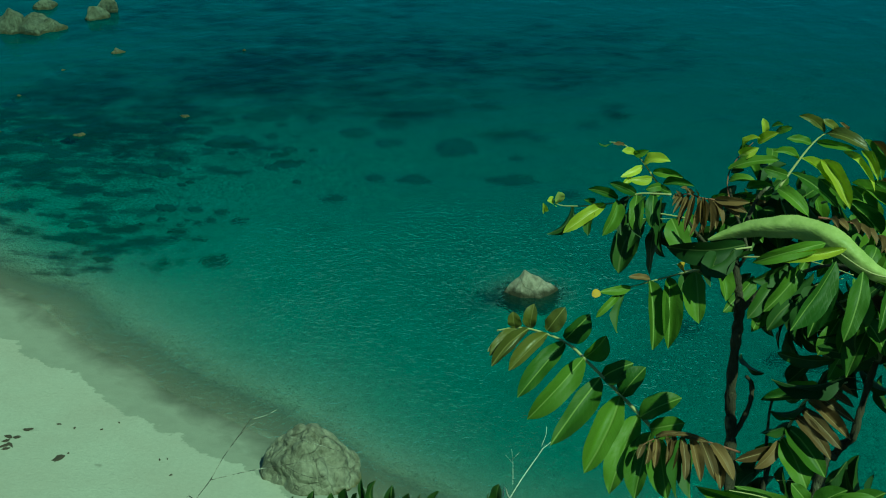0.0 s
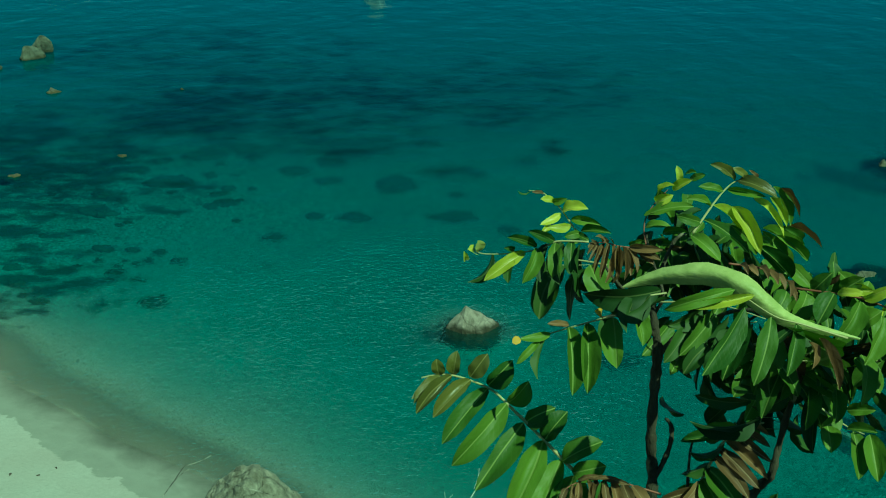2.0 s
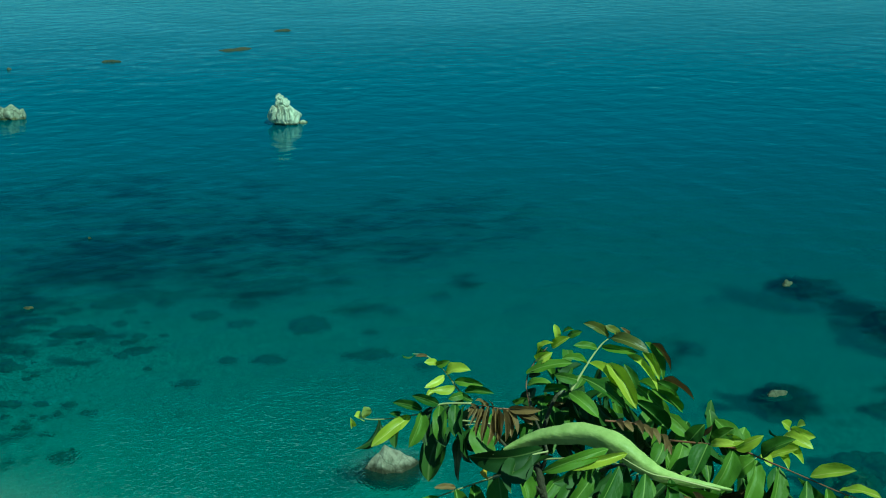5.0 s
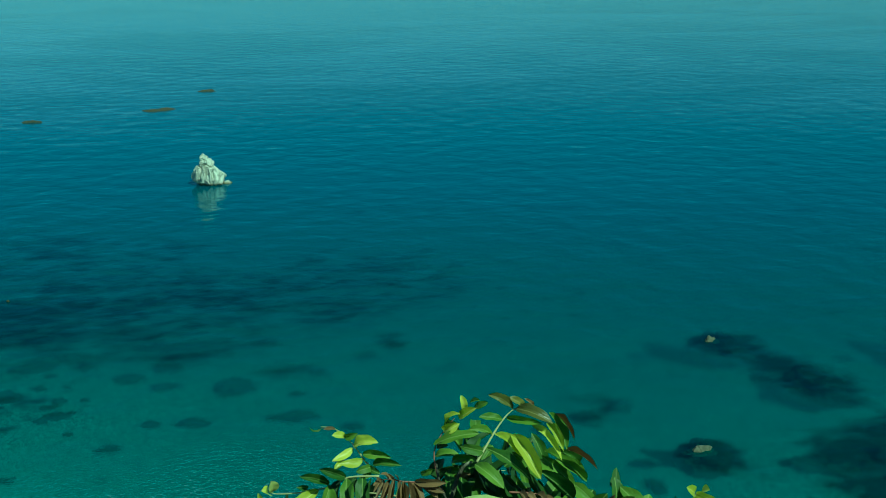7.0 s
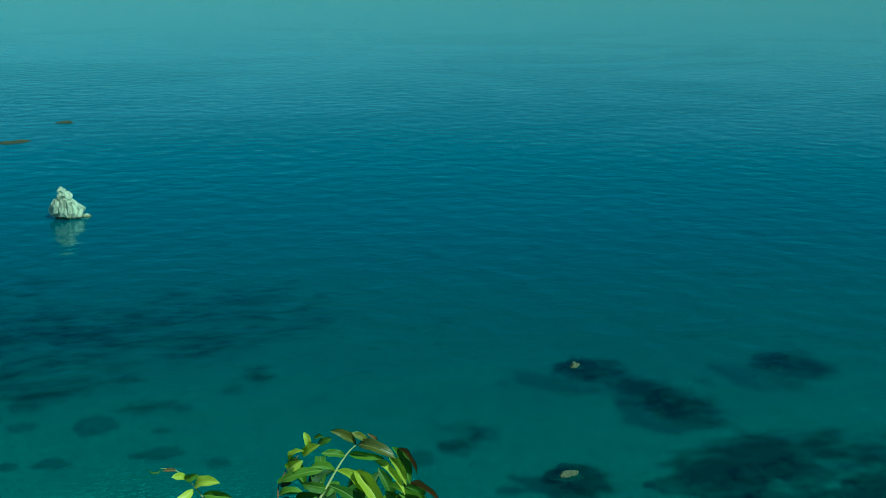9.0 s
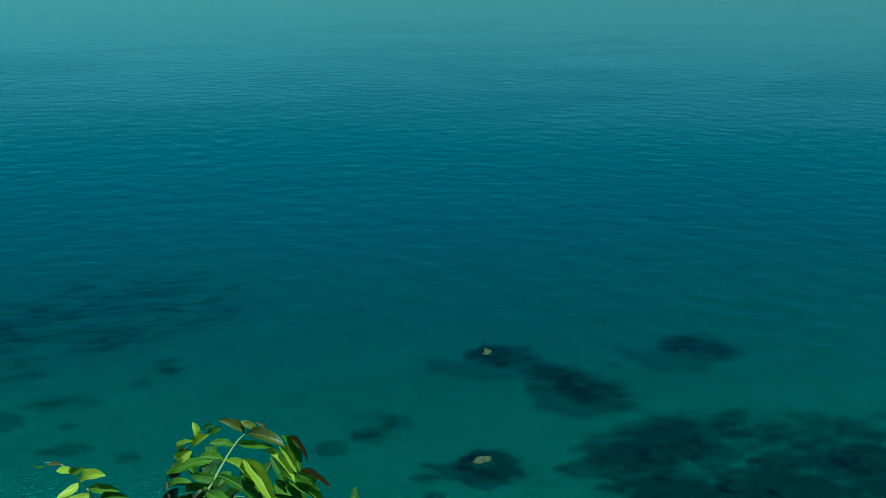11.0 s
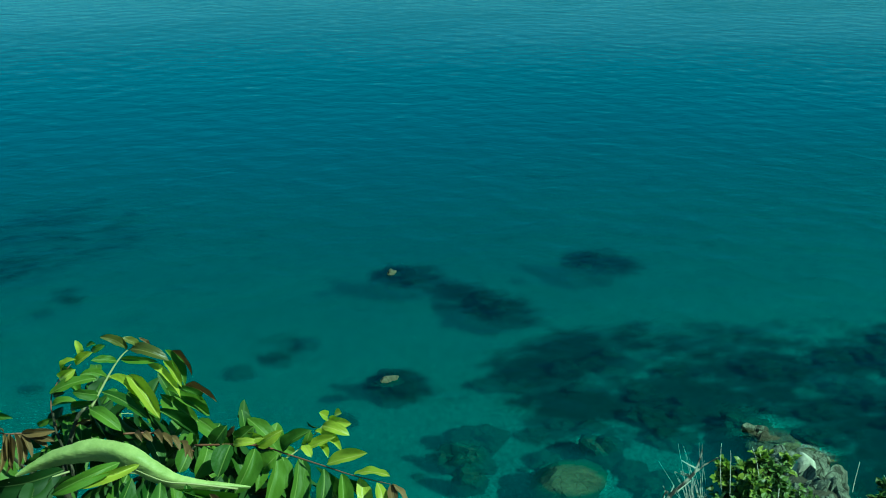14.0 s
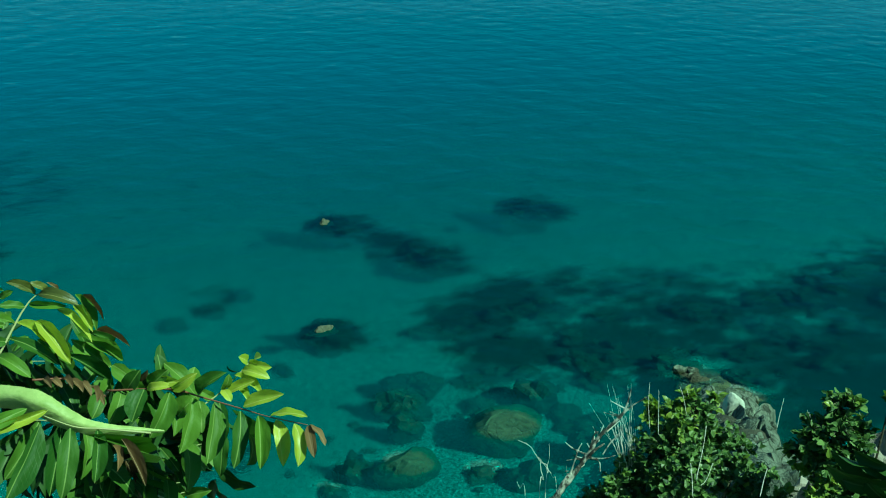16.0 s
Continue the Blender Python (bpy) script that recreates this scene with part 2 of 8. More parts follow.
def height(x, y):
    """The ground: sandy bottom and beach, the cliff below the viewpoint and a rocky spur running down to the sea."""
    s1 = 0.68 * (x + 12.2) + 0.73 * (y - 36.6)
    s2 = (y - 21.0) * 0.98 + 0.05 * x + 1.3 * np.maximum(x - 25, 0) * np.clip((38 - y) / 8, 0, 1)
    s = -np.logaddexp(-s1 / 2.0, -s2 / 2.0) * 2.0 + 0.7 * hills(x, y, 6.0, 1) * (1 + np.clip(s1, 0, 20) * 0.15)
    bed = fall(s, (-60, 6.0), (-12, 1.5), (0, 0.0), (0.8, -0.14), (2.0, -0.6), (4, -1.3), (7, -1.9), (12, -2.6), (22, -3.4), (32, -4.3), (45, -6.6), (70, -13), (140, -25), (3000, -60))
    bed = bed - 2.8 / (1 + np.exp(-(y - 65) / 3.0)) * np.clip((14 - x) / 16, 0, 1)
    bed = bed + 1.9 * np.exp(-(((x - 3.05) / 2.0) ** 2 + ((y - 39.6) / 1.9) ** 2))
    bed = bed + 0.25 * hills(x, y, 5.0, 2) * np.clip((s - 4) / 8, 0, 1)
    back = fall(y, (-3000, 40.0), (-40, 24.0), (-3, 18.6), (0.6, 18.45), (2.0, 17.6), (4.5, 15.7), (7.0, 11.0), (12, 3.5), (16, 0.3), (20, -3), (40, -30), (3000, -90))
    back = back + 0.15 * hills(x, y, 1.5, 5)
    land = np.maximum(back, ridge(x, y))
    return np.maximum(bed, land), land > bed


# beds of weed and boulders on the bottom, as the water shows them: x, y, half width, half length, cover
WEED_WEST = ((-18, 57, 8.5, 12, 0.74), (-14, 79, 14, 8, 0.5), (-9, 67, 9, 8, 0.72), (-2, 69, 9, 7, 0.62), (7, 70, 9, 7, 0.52), (-10.5, 53.5, 4.0, 3.5, 0.5), (-15.5, 47, 5.5, 6.5, 0.52), (-13, 43.5, 4.2, 3.2, 0.6), (-3, 60.5, 6, 3.0, 0.6),
             (8.6, 59.2, 0.9, 1.6, 0.8), (3.4, 56.0, 1.6, 1.4, 0.55), (6, 64, 3.5, 2.0, 0.6), (3.05, 39.5, 1.3, 1.0, 1.0))
WEED_EAST = ((25.1, 55.0, 2.0, 2.4, 1.0), (26.7, 49.4, 2.0, 3.5, 1.05), (25.9, 52.3, 1.5, 2.2, 1.0), (35.1, 53.2, 2.0, 2.4, 1.0), (18.8, 42.7, 1.5, 1.6, 1.0),
             (24.5, 41.6, 2.4, 2.6, 1.05), (27.4, 42.6, 2.6, 3.0, 1.05), (24.2, 38.0, 2.7, 2.5, 1.0), (28.4, 36.6, 3.4, 2.8, 1.05), (33.6, 37.6, 2.6, 2.8, 1.05),
             (39, 37, 4.2, 2.8, 1.05), (36, 32.5, 4.0, 3.0, 1.0), (33, 31.4, 2.5, 2.2, 1.05), (45, 34, 8, 7, 1.1), (30.8, 42.4, 3.0, 2.6, 0.8), (35, 28.3, 4.5, 3.0, 1.2), (32.6, 29.6, 1.9, 2.2, 1.15), (30.4, 28.6, 1.8, 2.4, 1.15), (28.4, 26.6, 2.0, 2.2, 1.15), (31.2, 31.6, 1.2, 1.6, 1.1), (30.5, 37.5, 7.5, 5.5, 0.72), (32.2, 33.6, 2.0, 1.6, 1.0), (34, 40.5, 4.5, 3.5, 0.72), (22.4, 36.4, 1.6, 1.6, 0.8), (15.9, 48.6, 1.6, 2.4, 0.42))


def weed_share(x, y):
    """How much weed and boulder bed covers the bottom, 0 to 1."""
    w = np.zeros(np.shape(x))
    for wx, wy, rx, ry, much in WEED_WEST + WEED_EAST:
        w = np.maximum(w, much * np.exp(-(((x - wx) / rx) ** 2 + ((y - wy) / ry) ** 2) ** 1.6))
    return w * (1 + 0.25 * hills(x, y, 2.4, 8))


def weed_below(x, y):
    """The same on the bottom itself, which bent light shows nearer than it is."""
    k = 1 - 0.95 * np.clip(-height(x, y)[0], 0, 5) / np.maximum(np.hypot(x, y), 20)
    return weed_share(x * k, y * k)


def lines(parts):
    out = []
    for a, b, n in parts:
        out += list(np.linspace(a, b, n, endpoint=False))
    return np.array(out + [parts[-1][1]])


def sheet(name, xs, ys, z_of, material, attrs):
    gx, gy = np.meshgrid(xs, ys)
    gz = z_of(gx, gy)
    nx, ny = len(xs), len(ys)
    me = bpy.data.meshes.new(name)
    idx = np.arange(nx * ny).reshape(ny, nx)
    quads = np.stack([idx[:-1, :-1], idx[:-1, 1:], idx[1:, 1:], idx[1:, :-1]], -1).reshape(-1, 4)
    me.from_pydata(np.stack([gx, gy, gz], -1).reshape(-1, 3).tolist(), [], quads.tolist())
    me.polygons.foreach_set("use_smooth", [True] * len(me.polygons))
    for key, values in attrs(gx, gy).items():
        a = me.attributes.new(key, "FLOAT", "POINT")
        a.data.foreach_set("value", np.ravel(values).astype(np.float32))
    me.materials.append(material)
    return new(name, me)


GX = lines([(-3500, -400, 8), (-400, -60, 14), (-60, -22, 40), (-22, 42, 200), (42, 70, 40), (70, 400, 16), (400, 3500, 8)])
GY = lines([(-3500, -60, 8), (-60, -2, 16), (-2, 24, 80), (24, 64, 140), (64, 130, 60), (130, 500, 20), (500, 4500, 10)])
ground = sheet("ground", GX, GY, lambda x, y: height(x, y)[0], GROUND,
               lambda x, y: {"weed": weed_below(x, y), "cliff": height(x, y)[1] * 1.0})
tagged(ground, "pale sand beach, sandy sea bottom and rocky cliff slope", "ground", kind="structure")
# rock tops near the surface, over which the water is thin: x, y, radius, depth
SHOALS = ((20.9, 32.7, 1.1, 0.6), (16.7, 31.9, 0.8, 0.8), (18.3, 36.0, 0.8, 1.1), (17.9, 34.4, 0.5, 1.2), (18.7, 30.4, 0.65, 1.1), (15.0, 32.4, 0.5, 1.2),
          (13.9, 31.8, 0.4, 1.2), (23.1, 34.6, 0.6, 1.0), (29.75, 32.2, 0.45, 0.5), (29.7, 31.3, 0.6, 0.3), (29.95, 30.3, 0.35, 0.2))


def water_depth(x, y):
    d = np.maximum(0, -height(x, y)[0])
    for sx, sy, r, top in SHOALS:
        d = np.minimum(d, top + 5.0 * np.maximum(np.hypot(x - sx, y - sy) - r, 0))
    return d


def breeze(x, y):
    """Where a light wind off the beach ruffles the water."""
    return np.exp(-((((x - 0.5) / 13) ** 2 + ((y - 37) / 11) ** 2)) ** 2) * np.clip(1 + 0.5 * hills(x, y, 4.0, 11), 0, 1.3)


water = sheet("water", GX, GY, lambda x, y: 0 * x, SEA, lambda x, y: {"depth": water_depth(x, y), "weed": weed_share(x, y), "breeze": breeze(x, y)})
water.visible_shadow = False
tagged(water, "clear turquoise sea water with small ripples", "sea", kind="structure")


# ---- rocks ----
def rock_mesh(bm, at, size, seed, cuts=6, rough=0.22, turn=0.0, level=3, freq=1.3, lean=(0, 0), keep=(0.5, 0.82)):
    """Adds one boulder: a ball cut flat by a few planes and roughened."""
    rnd = random.Random(seed)
    made = bmesh.ops.create_icosphere(bm, subdivisions=level, radius=1.0)["verts"]
    planes = []
    for _ in range(cuts):
        d = Vector((rnd.uniform(-1, 1), rnd.uniform(-1, 1), rnd.uniform(-0.5, 1))).normalized()
        planes.append((d, rnd.uniform(*keep)))
    off = Vector((rnd.uniform(0, 50), rnd.uniform(0, 50), rnd.uniform(0, 50)))
    spin = Matrix.Rotation(turn, 3, "Z")
    for v in made:
        p = v.co.copy()
        for d, far in planes:
            over = p.dot(d) - far
            if over > 0:
                p -= d * over * 0.98
        p += v.co * rough * noise.fractal(p * freq + off, 0.9, 2.1, 4)
        p = Vector((p.x * size[0], p.y * size[1], p.z * size[2]))
        p.x += lean[0] * p.z
        p.y += lean[1] * p.z
        v.co = spin @ p + Vector(at)
    return made


def finish(name, bm, material, parent=None, label="", smooth=False):
    me = bpy.data.meshes.new(name)
    bm.to_mesh(me)
    bm.free()
    if smooth:
        me.polygons.foreach_set("use_smooth", [True] * len(me.polygons))
    me.materials.append(material)
    ob = new(name, me)
    if parent is not None:
        ob.parent = parent
    if label:
        ob["label"] = label
    return ob


def bottom(x, y):
    return float(height(np.array(x), np.array(y))[0])


def rock(name, x, y, size, seed, material, label, rise=0.0, group="", **more):
    """A single boulder; rise is how far its top stands above the sea, or None to sit it on the bottom."""
    bm = bmesh.new()
    made = rock_mesh(bm, (0, 0, 0), size, seed, **more)
    z = bottom(x, y) + size[2] * 0.35 if rise is None else rise - max(v.co.z for v in made)
    ob = finish(name, bm, material, smooth=more.get("level", 3) > 3)
    ob.location = (x, y, z)
    return tagged(ob, label, "rock", group)


def rock_pile(name, x, y, z, pieces, material, label, level=3, **more):
    """A rock of several masses that stand against one another: pieces are (dx, dy, dz, sx, sy, sz, seed)."""
    top = tagged(new(name), label, "rock")
    top.location = (x, y, z)
    for dx, dy, dz, sx, sy, sz, seed in pieces:
        bm = bmesh.new()
        rock_mesh(bm, (dx, dy, dz), (sx, sy, sz), seed, level=level, turn=seed * 0.7 if sx > 0.3 else 0.1 * (seed % 5 - 2), **more)
        finish("block", bm, material, top)
    return top


# ---- rocks that stand in the sea and on the beach ----
boulder_bm = bmesh.new()
rock_mesh(boulder_bm, (0, 0, 0), (1.45, 1.3, 1.75), 23, cuts=24, rough=0.06, level=5, freq=2.6, keep=(0.84, 0.96))
for v in boulder_bm.verts:
    near = noise.voronoi(v.co * Vector((1.5, 1.5, 1.1)) + 0.25 * noise.noise_vector(v.co * 1.7))[0]
    v.co -= v.co.normalized() * 0.09 * max(0.0, 1 - (near[1] - near[0]) / 0.2)
BOULDER_ROCK = rock_material("grey_creased_rock", (0.07, 0.072, 0.045), (0.34, 0.35, 0.26), (0.42, 0.43, 0.33), gloss=0.5, deep=0.16, crack_shade=0.15)
beach_boulder = finish("beach_boulder", boulder_bm, BOULDER_ROCK)
beach_boulder.location = (-3.62, 28.35, -0.25)
tagged(beach_boulder, "large rounded creased boulder at the water's edge", "rock")

pyr = bmesh.new()
for co in ((-0.16, 0.1, 0.82), (-0.06, 0.15, 0.74), (-0.84, -0.05, 0.0), (-0.3, -0.5, 0.0), (0.3, -0.55, 0.0), (0.66, -0.2, 0.2), (0.9, 0.1, 0.10), (0.4, 0.6, 0.1), (-0.6, 0.5, 0.05),
           (-0.95, -0.1, -0.35), (-0.35, -0.65, -0.35), (0.4, -0.7, -0.35), (1.0, 0.1, -0.3), (0.5, 0.7, -0.4), (-0.7, 0.6, -0.4), (-1.0, -0.1, -1.6), (-0.4, -0.75, -1.6), (0.5, -0.75, -1.6), (1.05, 0.1, -1.6), (0.5, 0.75, -1.6), (-0.7, 0.65, -1.6)):
    pyr.verts.new(co)
bmesh.ops.convex_hull(pyr, input=pyr.verts[:])
bmesh.ops.subdivide_edges(pyr, edges=pyr.edges[:], cuts=7, use_grid_fill=True)
for v in pyr.verts:
    v.co.x *= 1.12
    v.co += Vector((v.co.x, v.co.y, 0.3)).normalized() * 0.06 * noise.fractal(v.co * 2.8, 0.9, 2.1, 4)
POINT_ROCK = rock_material("pale_rock_with_dark_foot", (0.13, 0.125, 0.09), (0.36, 0.345, 0.27), (0.42, 0.40, 0.32), (0.02, 0.022, 0.012), (0.06, 0.06, 0.035))
pyramid_rock = finish("pointed_rock", pyr, POINT_ROCK)
pyramid_rock.location = (3.05, 39.45, -0.02)
tagged(pyramid_rock, "pale pointed rock standing in shallow clear water", "rock")

rock_pile("sea_stack", -0.15, 101.9, 0.0, [(0.05, 0.1, 0.8, 1.35, 1.1, 1.15, 3), (-0.7, 0, 0.9, 0.75, 0.8, 0.85, 4), (0.8, 0.1, 0.5, 0.75, 0.75, 0.95, 8), (-0.25, 0, 1.75, 0.75, 0.65, 0.48, 5), (-0.25, 0.05, 2.2, 0.42, 0.42, 0.3, 6),
          (-0.85, -0.5, 1.0, 0.2, 0.4, 0.72, 7), (-0.42, -0.66, 0.95, 0.24, 0.4, 0.85, 9), (0.05, -0.72, 0.85, 0.26, 0.4, 0.85, 11), (0.5, -0.62, 0.72, 0.24, 0.4, 0.8, 10), (0.95, -0.42, 0.5, 0.22, 0.4, 0.7, 13), (1.5, 0, 0.0, 0.5, 0.4, 0.3, 14)],
          PALE_ROCK, "pale ribbed sea stack rising alone from deep water", rough=0.2, freq=1.8, cuts=12, keep=(0.5, 0.82))
rock_pile("rock_islet", -26.6, 107.0, 0.0, [(-0.9, 0, 0.7, 1.3, 1.2, 1.3, 1), (0.3, 0.2, 0.6, 1.0, 1.0, 1.25, 2), (1.35, -0.1, 0.5, 1.1, 0.9, 1.1, 3), (-2.2, 0, 0.1, 0.9, 0.7, 0.7, 4)],
          OLIVE_ROCK, "pale jagged rock islet breaking the sea surface", rough=0.14, freq=2.2, cuts=14, keep=(0.5, 0.8), level=4)
rock_pile("rock_islet", -23.4, 108.6, 0.0, [(-0.7, 0, 0.3, 0.8, 0.8, 0.85, 5), (0.3, 0, 0.4, 1.0, 0.9, 1.0, 6), (1.0, 0, 0.2, 0.6, 0.6, 0.75, 7)],
          OLIVE_ROCK, "pale rounded rock islet beside a larger one", rough=0.14, freq=2.2, cuts=14, keep=(0.5, 0.8), level=4)
rock_pile("rock_islet", -25.3, 74.9, 0.0, [(0.2, 0, 0.1, 1.9, 1.4, 1.05, 12), (-1.0, 0.2, 0.2, 1.1, 1.1, 1.2, 13), (1.3, 0.2, 0.0, 1.2, 1.0, 0.8, 14)],
          ISLET_ROCK, "broad olive-grey rock islet with a flat crest", rough=0.13, level=4, cuts=10)
rock_pile("rock_islet", -22.1, 77.9, 0.0, [(0, 0, 0.0, 1.1, 1.0, 0.75, 15), (0.5, 1.6, 0.2, 0.6, 0.7, 0.9, 16)], ISLET_ROCK, "low olive-brown rock with a small upright block", rough=0.13, cuts=10)
rock_pile("rock_islet", -25.9, 80.8, 0.0, [(0, 0, 0.0, 0.9, 0.9, 0.8, 17)], ISLET_ROCK, "olive-brown rock half out of the water", rough=0.13, cuts=10)
for x, y, r, top, seed in ((-18.7, 70.1, 0.5, 0.4, 1), (-11.5, 70.5, 0.4, 0.2, 2), (-12.8, 58.8, 0.45, 0.12, 3), (-17.4, 56.0, 0.55, 0.2, 4), (-21.6, 56.6, 0.7, 0.5, 5),
                           (-25.8, 101.2, 0.65, 0.5, 6), (-27.2, 99.8, 0.6, 0.4, 7), (-29.8, 127.8, 0.45, 0.4, 8), (-28.9, 137.3, 0.6, 0.4, 9), (-21.8, 62.0, 0.6, 0.15, 10), (-20.8, 66.5, 0.7, 0.1, 13)):
    rock("shore_rock", x, y, (r * 0.85, r * 0.75, r * 0.9), seed + 40, BROWN_ROCK, "small brown rock just breaking the surface", rise=top * 0.65, group="small rocks awash", cuts=9, rough=0.35)
for x, y, w, seed in ((-18.7, 140.6, 0.85, 1), (-5.8, 146.9, 1.7, 2), (-0.1, 163.5, 1.1, 3)):
    rock("reef_rock", x, y, (w * 1.45, w * 0.75, 0.5), seed + 60, WEEDY_ROCK, "flat brown reef rock barely above the sea", rise=0.24, group="flat reef rocks", rough=0.3)

HEAD_ROCK = rock_material("olive_cracked_rock_head", (0.04, 0.046, 0.03), (0.20, 0.215, 0.15), (0.13, 0.15, 0.10), (0.035, 0.04, 0.024), (0.16, 0.175, 0.11), deep=0.12)

# ---- boulders on the bottom, seen through the water ----
FLAT_ROCK = rock_material("olive_algae_boulder", (0.05, 0.058, 0.036), (0.16, 0.175, 0.11), (0.12, 0.135, 0.08), (0.03, 0.036, 0.018), (0.125, 0.135, 0.065), crack_shade=0.1)


def sunken(x, y, w, l, seed, top=None, material=None, rough=0.4, keep=(0.6, 0.9), label="dark weed-covered boulder under clear water"):
    """A boulder on the bottom; x, y say where the water shows it, and bent light puts it a little farther out."""
    h = 0.32 * min(w, l) + 0.1
    deep = 0.5 - 0.7 * bottom(x, y) if top is None else 0.5 * (-top - bottom(x, y))
    k = 0.9 * min(deep, 4.0) / math.hypot(x, y)
    x, y = x + k * x, y + k * y
    z = bottom(x, y)
    if top is not None:
        h = max(h, (top - z) * 0.62)
    bm = bmesh.new()
    made = rock_mesh(bm, (0, 0, 0), (w / 2, l / 2, h), seed, cuts=8, rough=rough, level=4 if w > 1.6 else 3, keep=keep, freq=1.5)
    zz = z + h * 0.3 if top is None else top - max(v.co.z for v in made)
    ob = finish("boulder", bm, material or WEEDY_ROCK)
    ob.location = (x, y, zz)
    return tagged(ob, label, "boulder", "boulders on the sea bottom")


# those whose pale heads reach the surface
for x, y, w, l, seed in ((24.5, 55.6, 3.6, 2.9, 1), (18.7, 42.9, 2.4, 2.1, 2), (34.3, 53.0, 3.2, 3.2, 3)):
    sunken(x, y + 0.2, w, l, seed + 5, top=-0.15 if seed < 3 else -0.8)
    rock("awash_rock", x - 0.15, y + 0.35, (0.72 if seed == 2 else 0.5, 0.5, 0.3), seed + 74, HEAD_ROCK, "pale rock head just breaking the surface", rise=0.16 if seed < 3 else -0.1, group="rock heads awash", cuts=9, rough=0.32, freq=1.8, level=4)
sunken(26.2, 49.3, 3.4, 4.0, 31, top=-1.3)
sunken(20.8, 32.5, 3.1, 2.5, 32, top=-0.12, material=FLAT_ROCK, rough=0.12, keep=(0.72, 0.92), label="large flat olive boulder under shallow water")
sunken(18.5, 36.0, 2.2, 1.7, 33, top=-0.5)
sunken(19.6, 37.0, 2.4, 2.2, 34, top=-0.9)
sunken(17.8, 34.2, 1.35, 1.1, 35, top=-0.7)
sunken(23.2, 34.5, 1.5, 1.9, 36, top=-0.6)
sunken(15.2, 32.5, 1.2, 1.0, 37, top=-0.6)
sunken(16.6, 31.7, 2.4, 1.5, 38, top=-0.4, material=FLAT_ROCK, rough=0.15, keep=(0.72, 0.92))
sunken(13.9, 31.4, 0.9, 1.1, 39)
sunken(18.5, 30.2, 1.3, 1.1, 40)
sunken(20.2, 29.6, 1.9, 1.3, 41, top=-0.5)
sunken(22.6, 30.2, 1.9, 1.5, 42, top=-0.5)
sunken(15.9, 40.9, 0.8, 1.6, 43)
sunken(15.3, 48.0, 1.6, 1.7, 44)
sunken(17.2, 49.2, 1.3, 1.4, 45)
sunken(13.6, 47.2, 1.4, 1.6, 46)
for x, y, w, l, seed in ((-8.5, 42.1, 1.0, 1.2, 1), (-1.2, 50.8, 1.8, 1.1, 2), (0.7, 54.7, 2.3, 2.0, 3), (-8.7, 59.8, 2.6, 1.6, 4), (-10.0, 55.4, 2.2, 1.7, 5), (7.3, 58.6, 1.1, 1.6, 6), (5.4, 49.0, 1.0, 1.0, 7),
                         (-3.0, 50.9, 0.9, 0.8, 8), (-4.6, 48.4, 1.1, 0.9, 9), (-7.0, 52.6, 1.2, 1.1, 10), (-4.2, 57.0, 1.6, 1.2, 11), (-2.5, 55.6, 1.3, 1.1, 12), (3.0, 50.6, 2.6, 1.4, 13), (3.4, 53.6, 0.8, 0.7, 14), (4.7, 56.6, 0.9, 0.8, 15),
                         (-11.4, 47.4, 1.0, 0.9, 16), (-12.4, 51.6, 1.8, 1.5, 17), (-2.4, 58.6, 1.7, 1.5, 19), (8.0, 37.0, 1.5, 1.2, 20), (12.6, 35.4, 1.0, 0.9, 21)):
    sunken(x, y, w, l, seed + 80)
pick = random.Random(4)
for _ in range(110):
    a, r = pick.uniform(0, 6.28), math.sqrt(pick.random())
    x, y = -15.5 + 10 * r * math.cos(a), 55 + 15 * r * math.sin(a)
    if 0.68 * (x + 12.2) + 0.73 * (y - 36.6) > 3:
        w = pick.uniform(0.3, 1.0) * (1.3 if y > 55 else 0.8)
        sunken(x, y, w, w * pick.uniform(0.6, 1.1), pick.randrange(9999))
for _ in range(46):
    a, r = pick.uniform(0, 6.28), math.sqrt(pick.random())
    x, y = 28 + 8.5 * r * math.cos(a), 37 + 6.5 * r * math.sin(a)
    w = pick.uniform(0.5, 2.2)
    sunken(x, y, w, w * pick.uniform(0.6, 1.1), pick.randrange(9999))
for _ in range(26):
    x, y = pick.uniform(33, 46), pick.uniform(31, 39)
    w = pick.uniform(1.0, 2.6)
    sunken(x, y, w, w * pick.uniform(0.6, 1.0), pick.randrange(9999))
for _ in range(22):
    x, y = pick.uniform(10, 22), pick.uniform(28.5, 36)
    w = pick.uniform(0.3, 0.8)
    sunken(x, y, w, w * pick.uniform(0.6, 1.0), pick.randrange(9999))

# ---- the rocky spur: blocks lying along its crest ----
GREY_ROCK = rock_material("grey_cliff_rock", (0.03, 0.038, 0.026), (0.30, 0.35, 0.26), (0.17, 0.21, 0.15), (0.018, 0.022, 0.012), (0.07, 0.08, 0.034), deep=0.2, crack_shade=0.8)
for x, y, size, turn, top, seed in ((28.95, 33.2, (0.42, 0.26, 0.34), -0.4, 0.32, 204), (29.3, 32.95, (0.36, 0.28, 0.36), -0.9, 0.30, 207), (29.12, 32.75, (0.34, 0.2, 0.24), -0.6, 0.16, 209)):
    rock("cape_rock", x, y, size, seed, GREY_ROCK, "dark split rock at the tip of the cape", rise=top, group="rocks of the cape", cuts=13, keep=(0.42, 0.78), turn=turn, rough=0.14)
REEF_ROCK = rock_material("yellow_green_reef_rock", (0.06, 0.06, 0.03), (0.18, 0.175, 0.08), (0.13, 0.13, 0.06), (0.035, 0.04, 0.018), (0.17, 0.165, 0.07), deep=0.15)
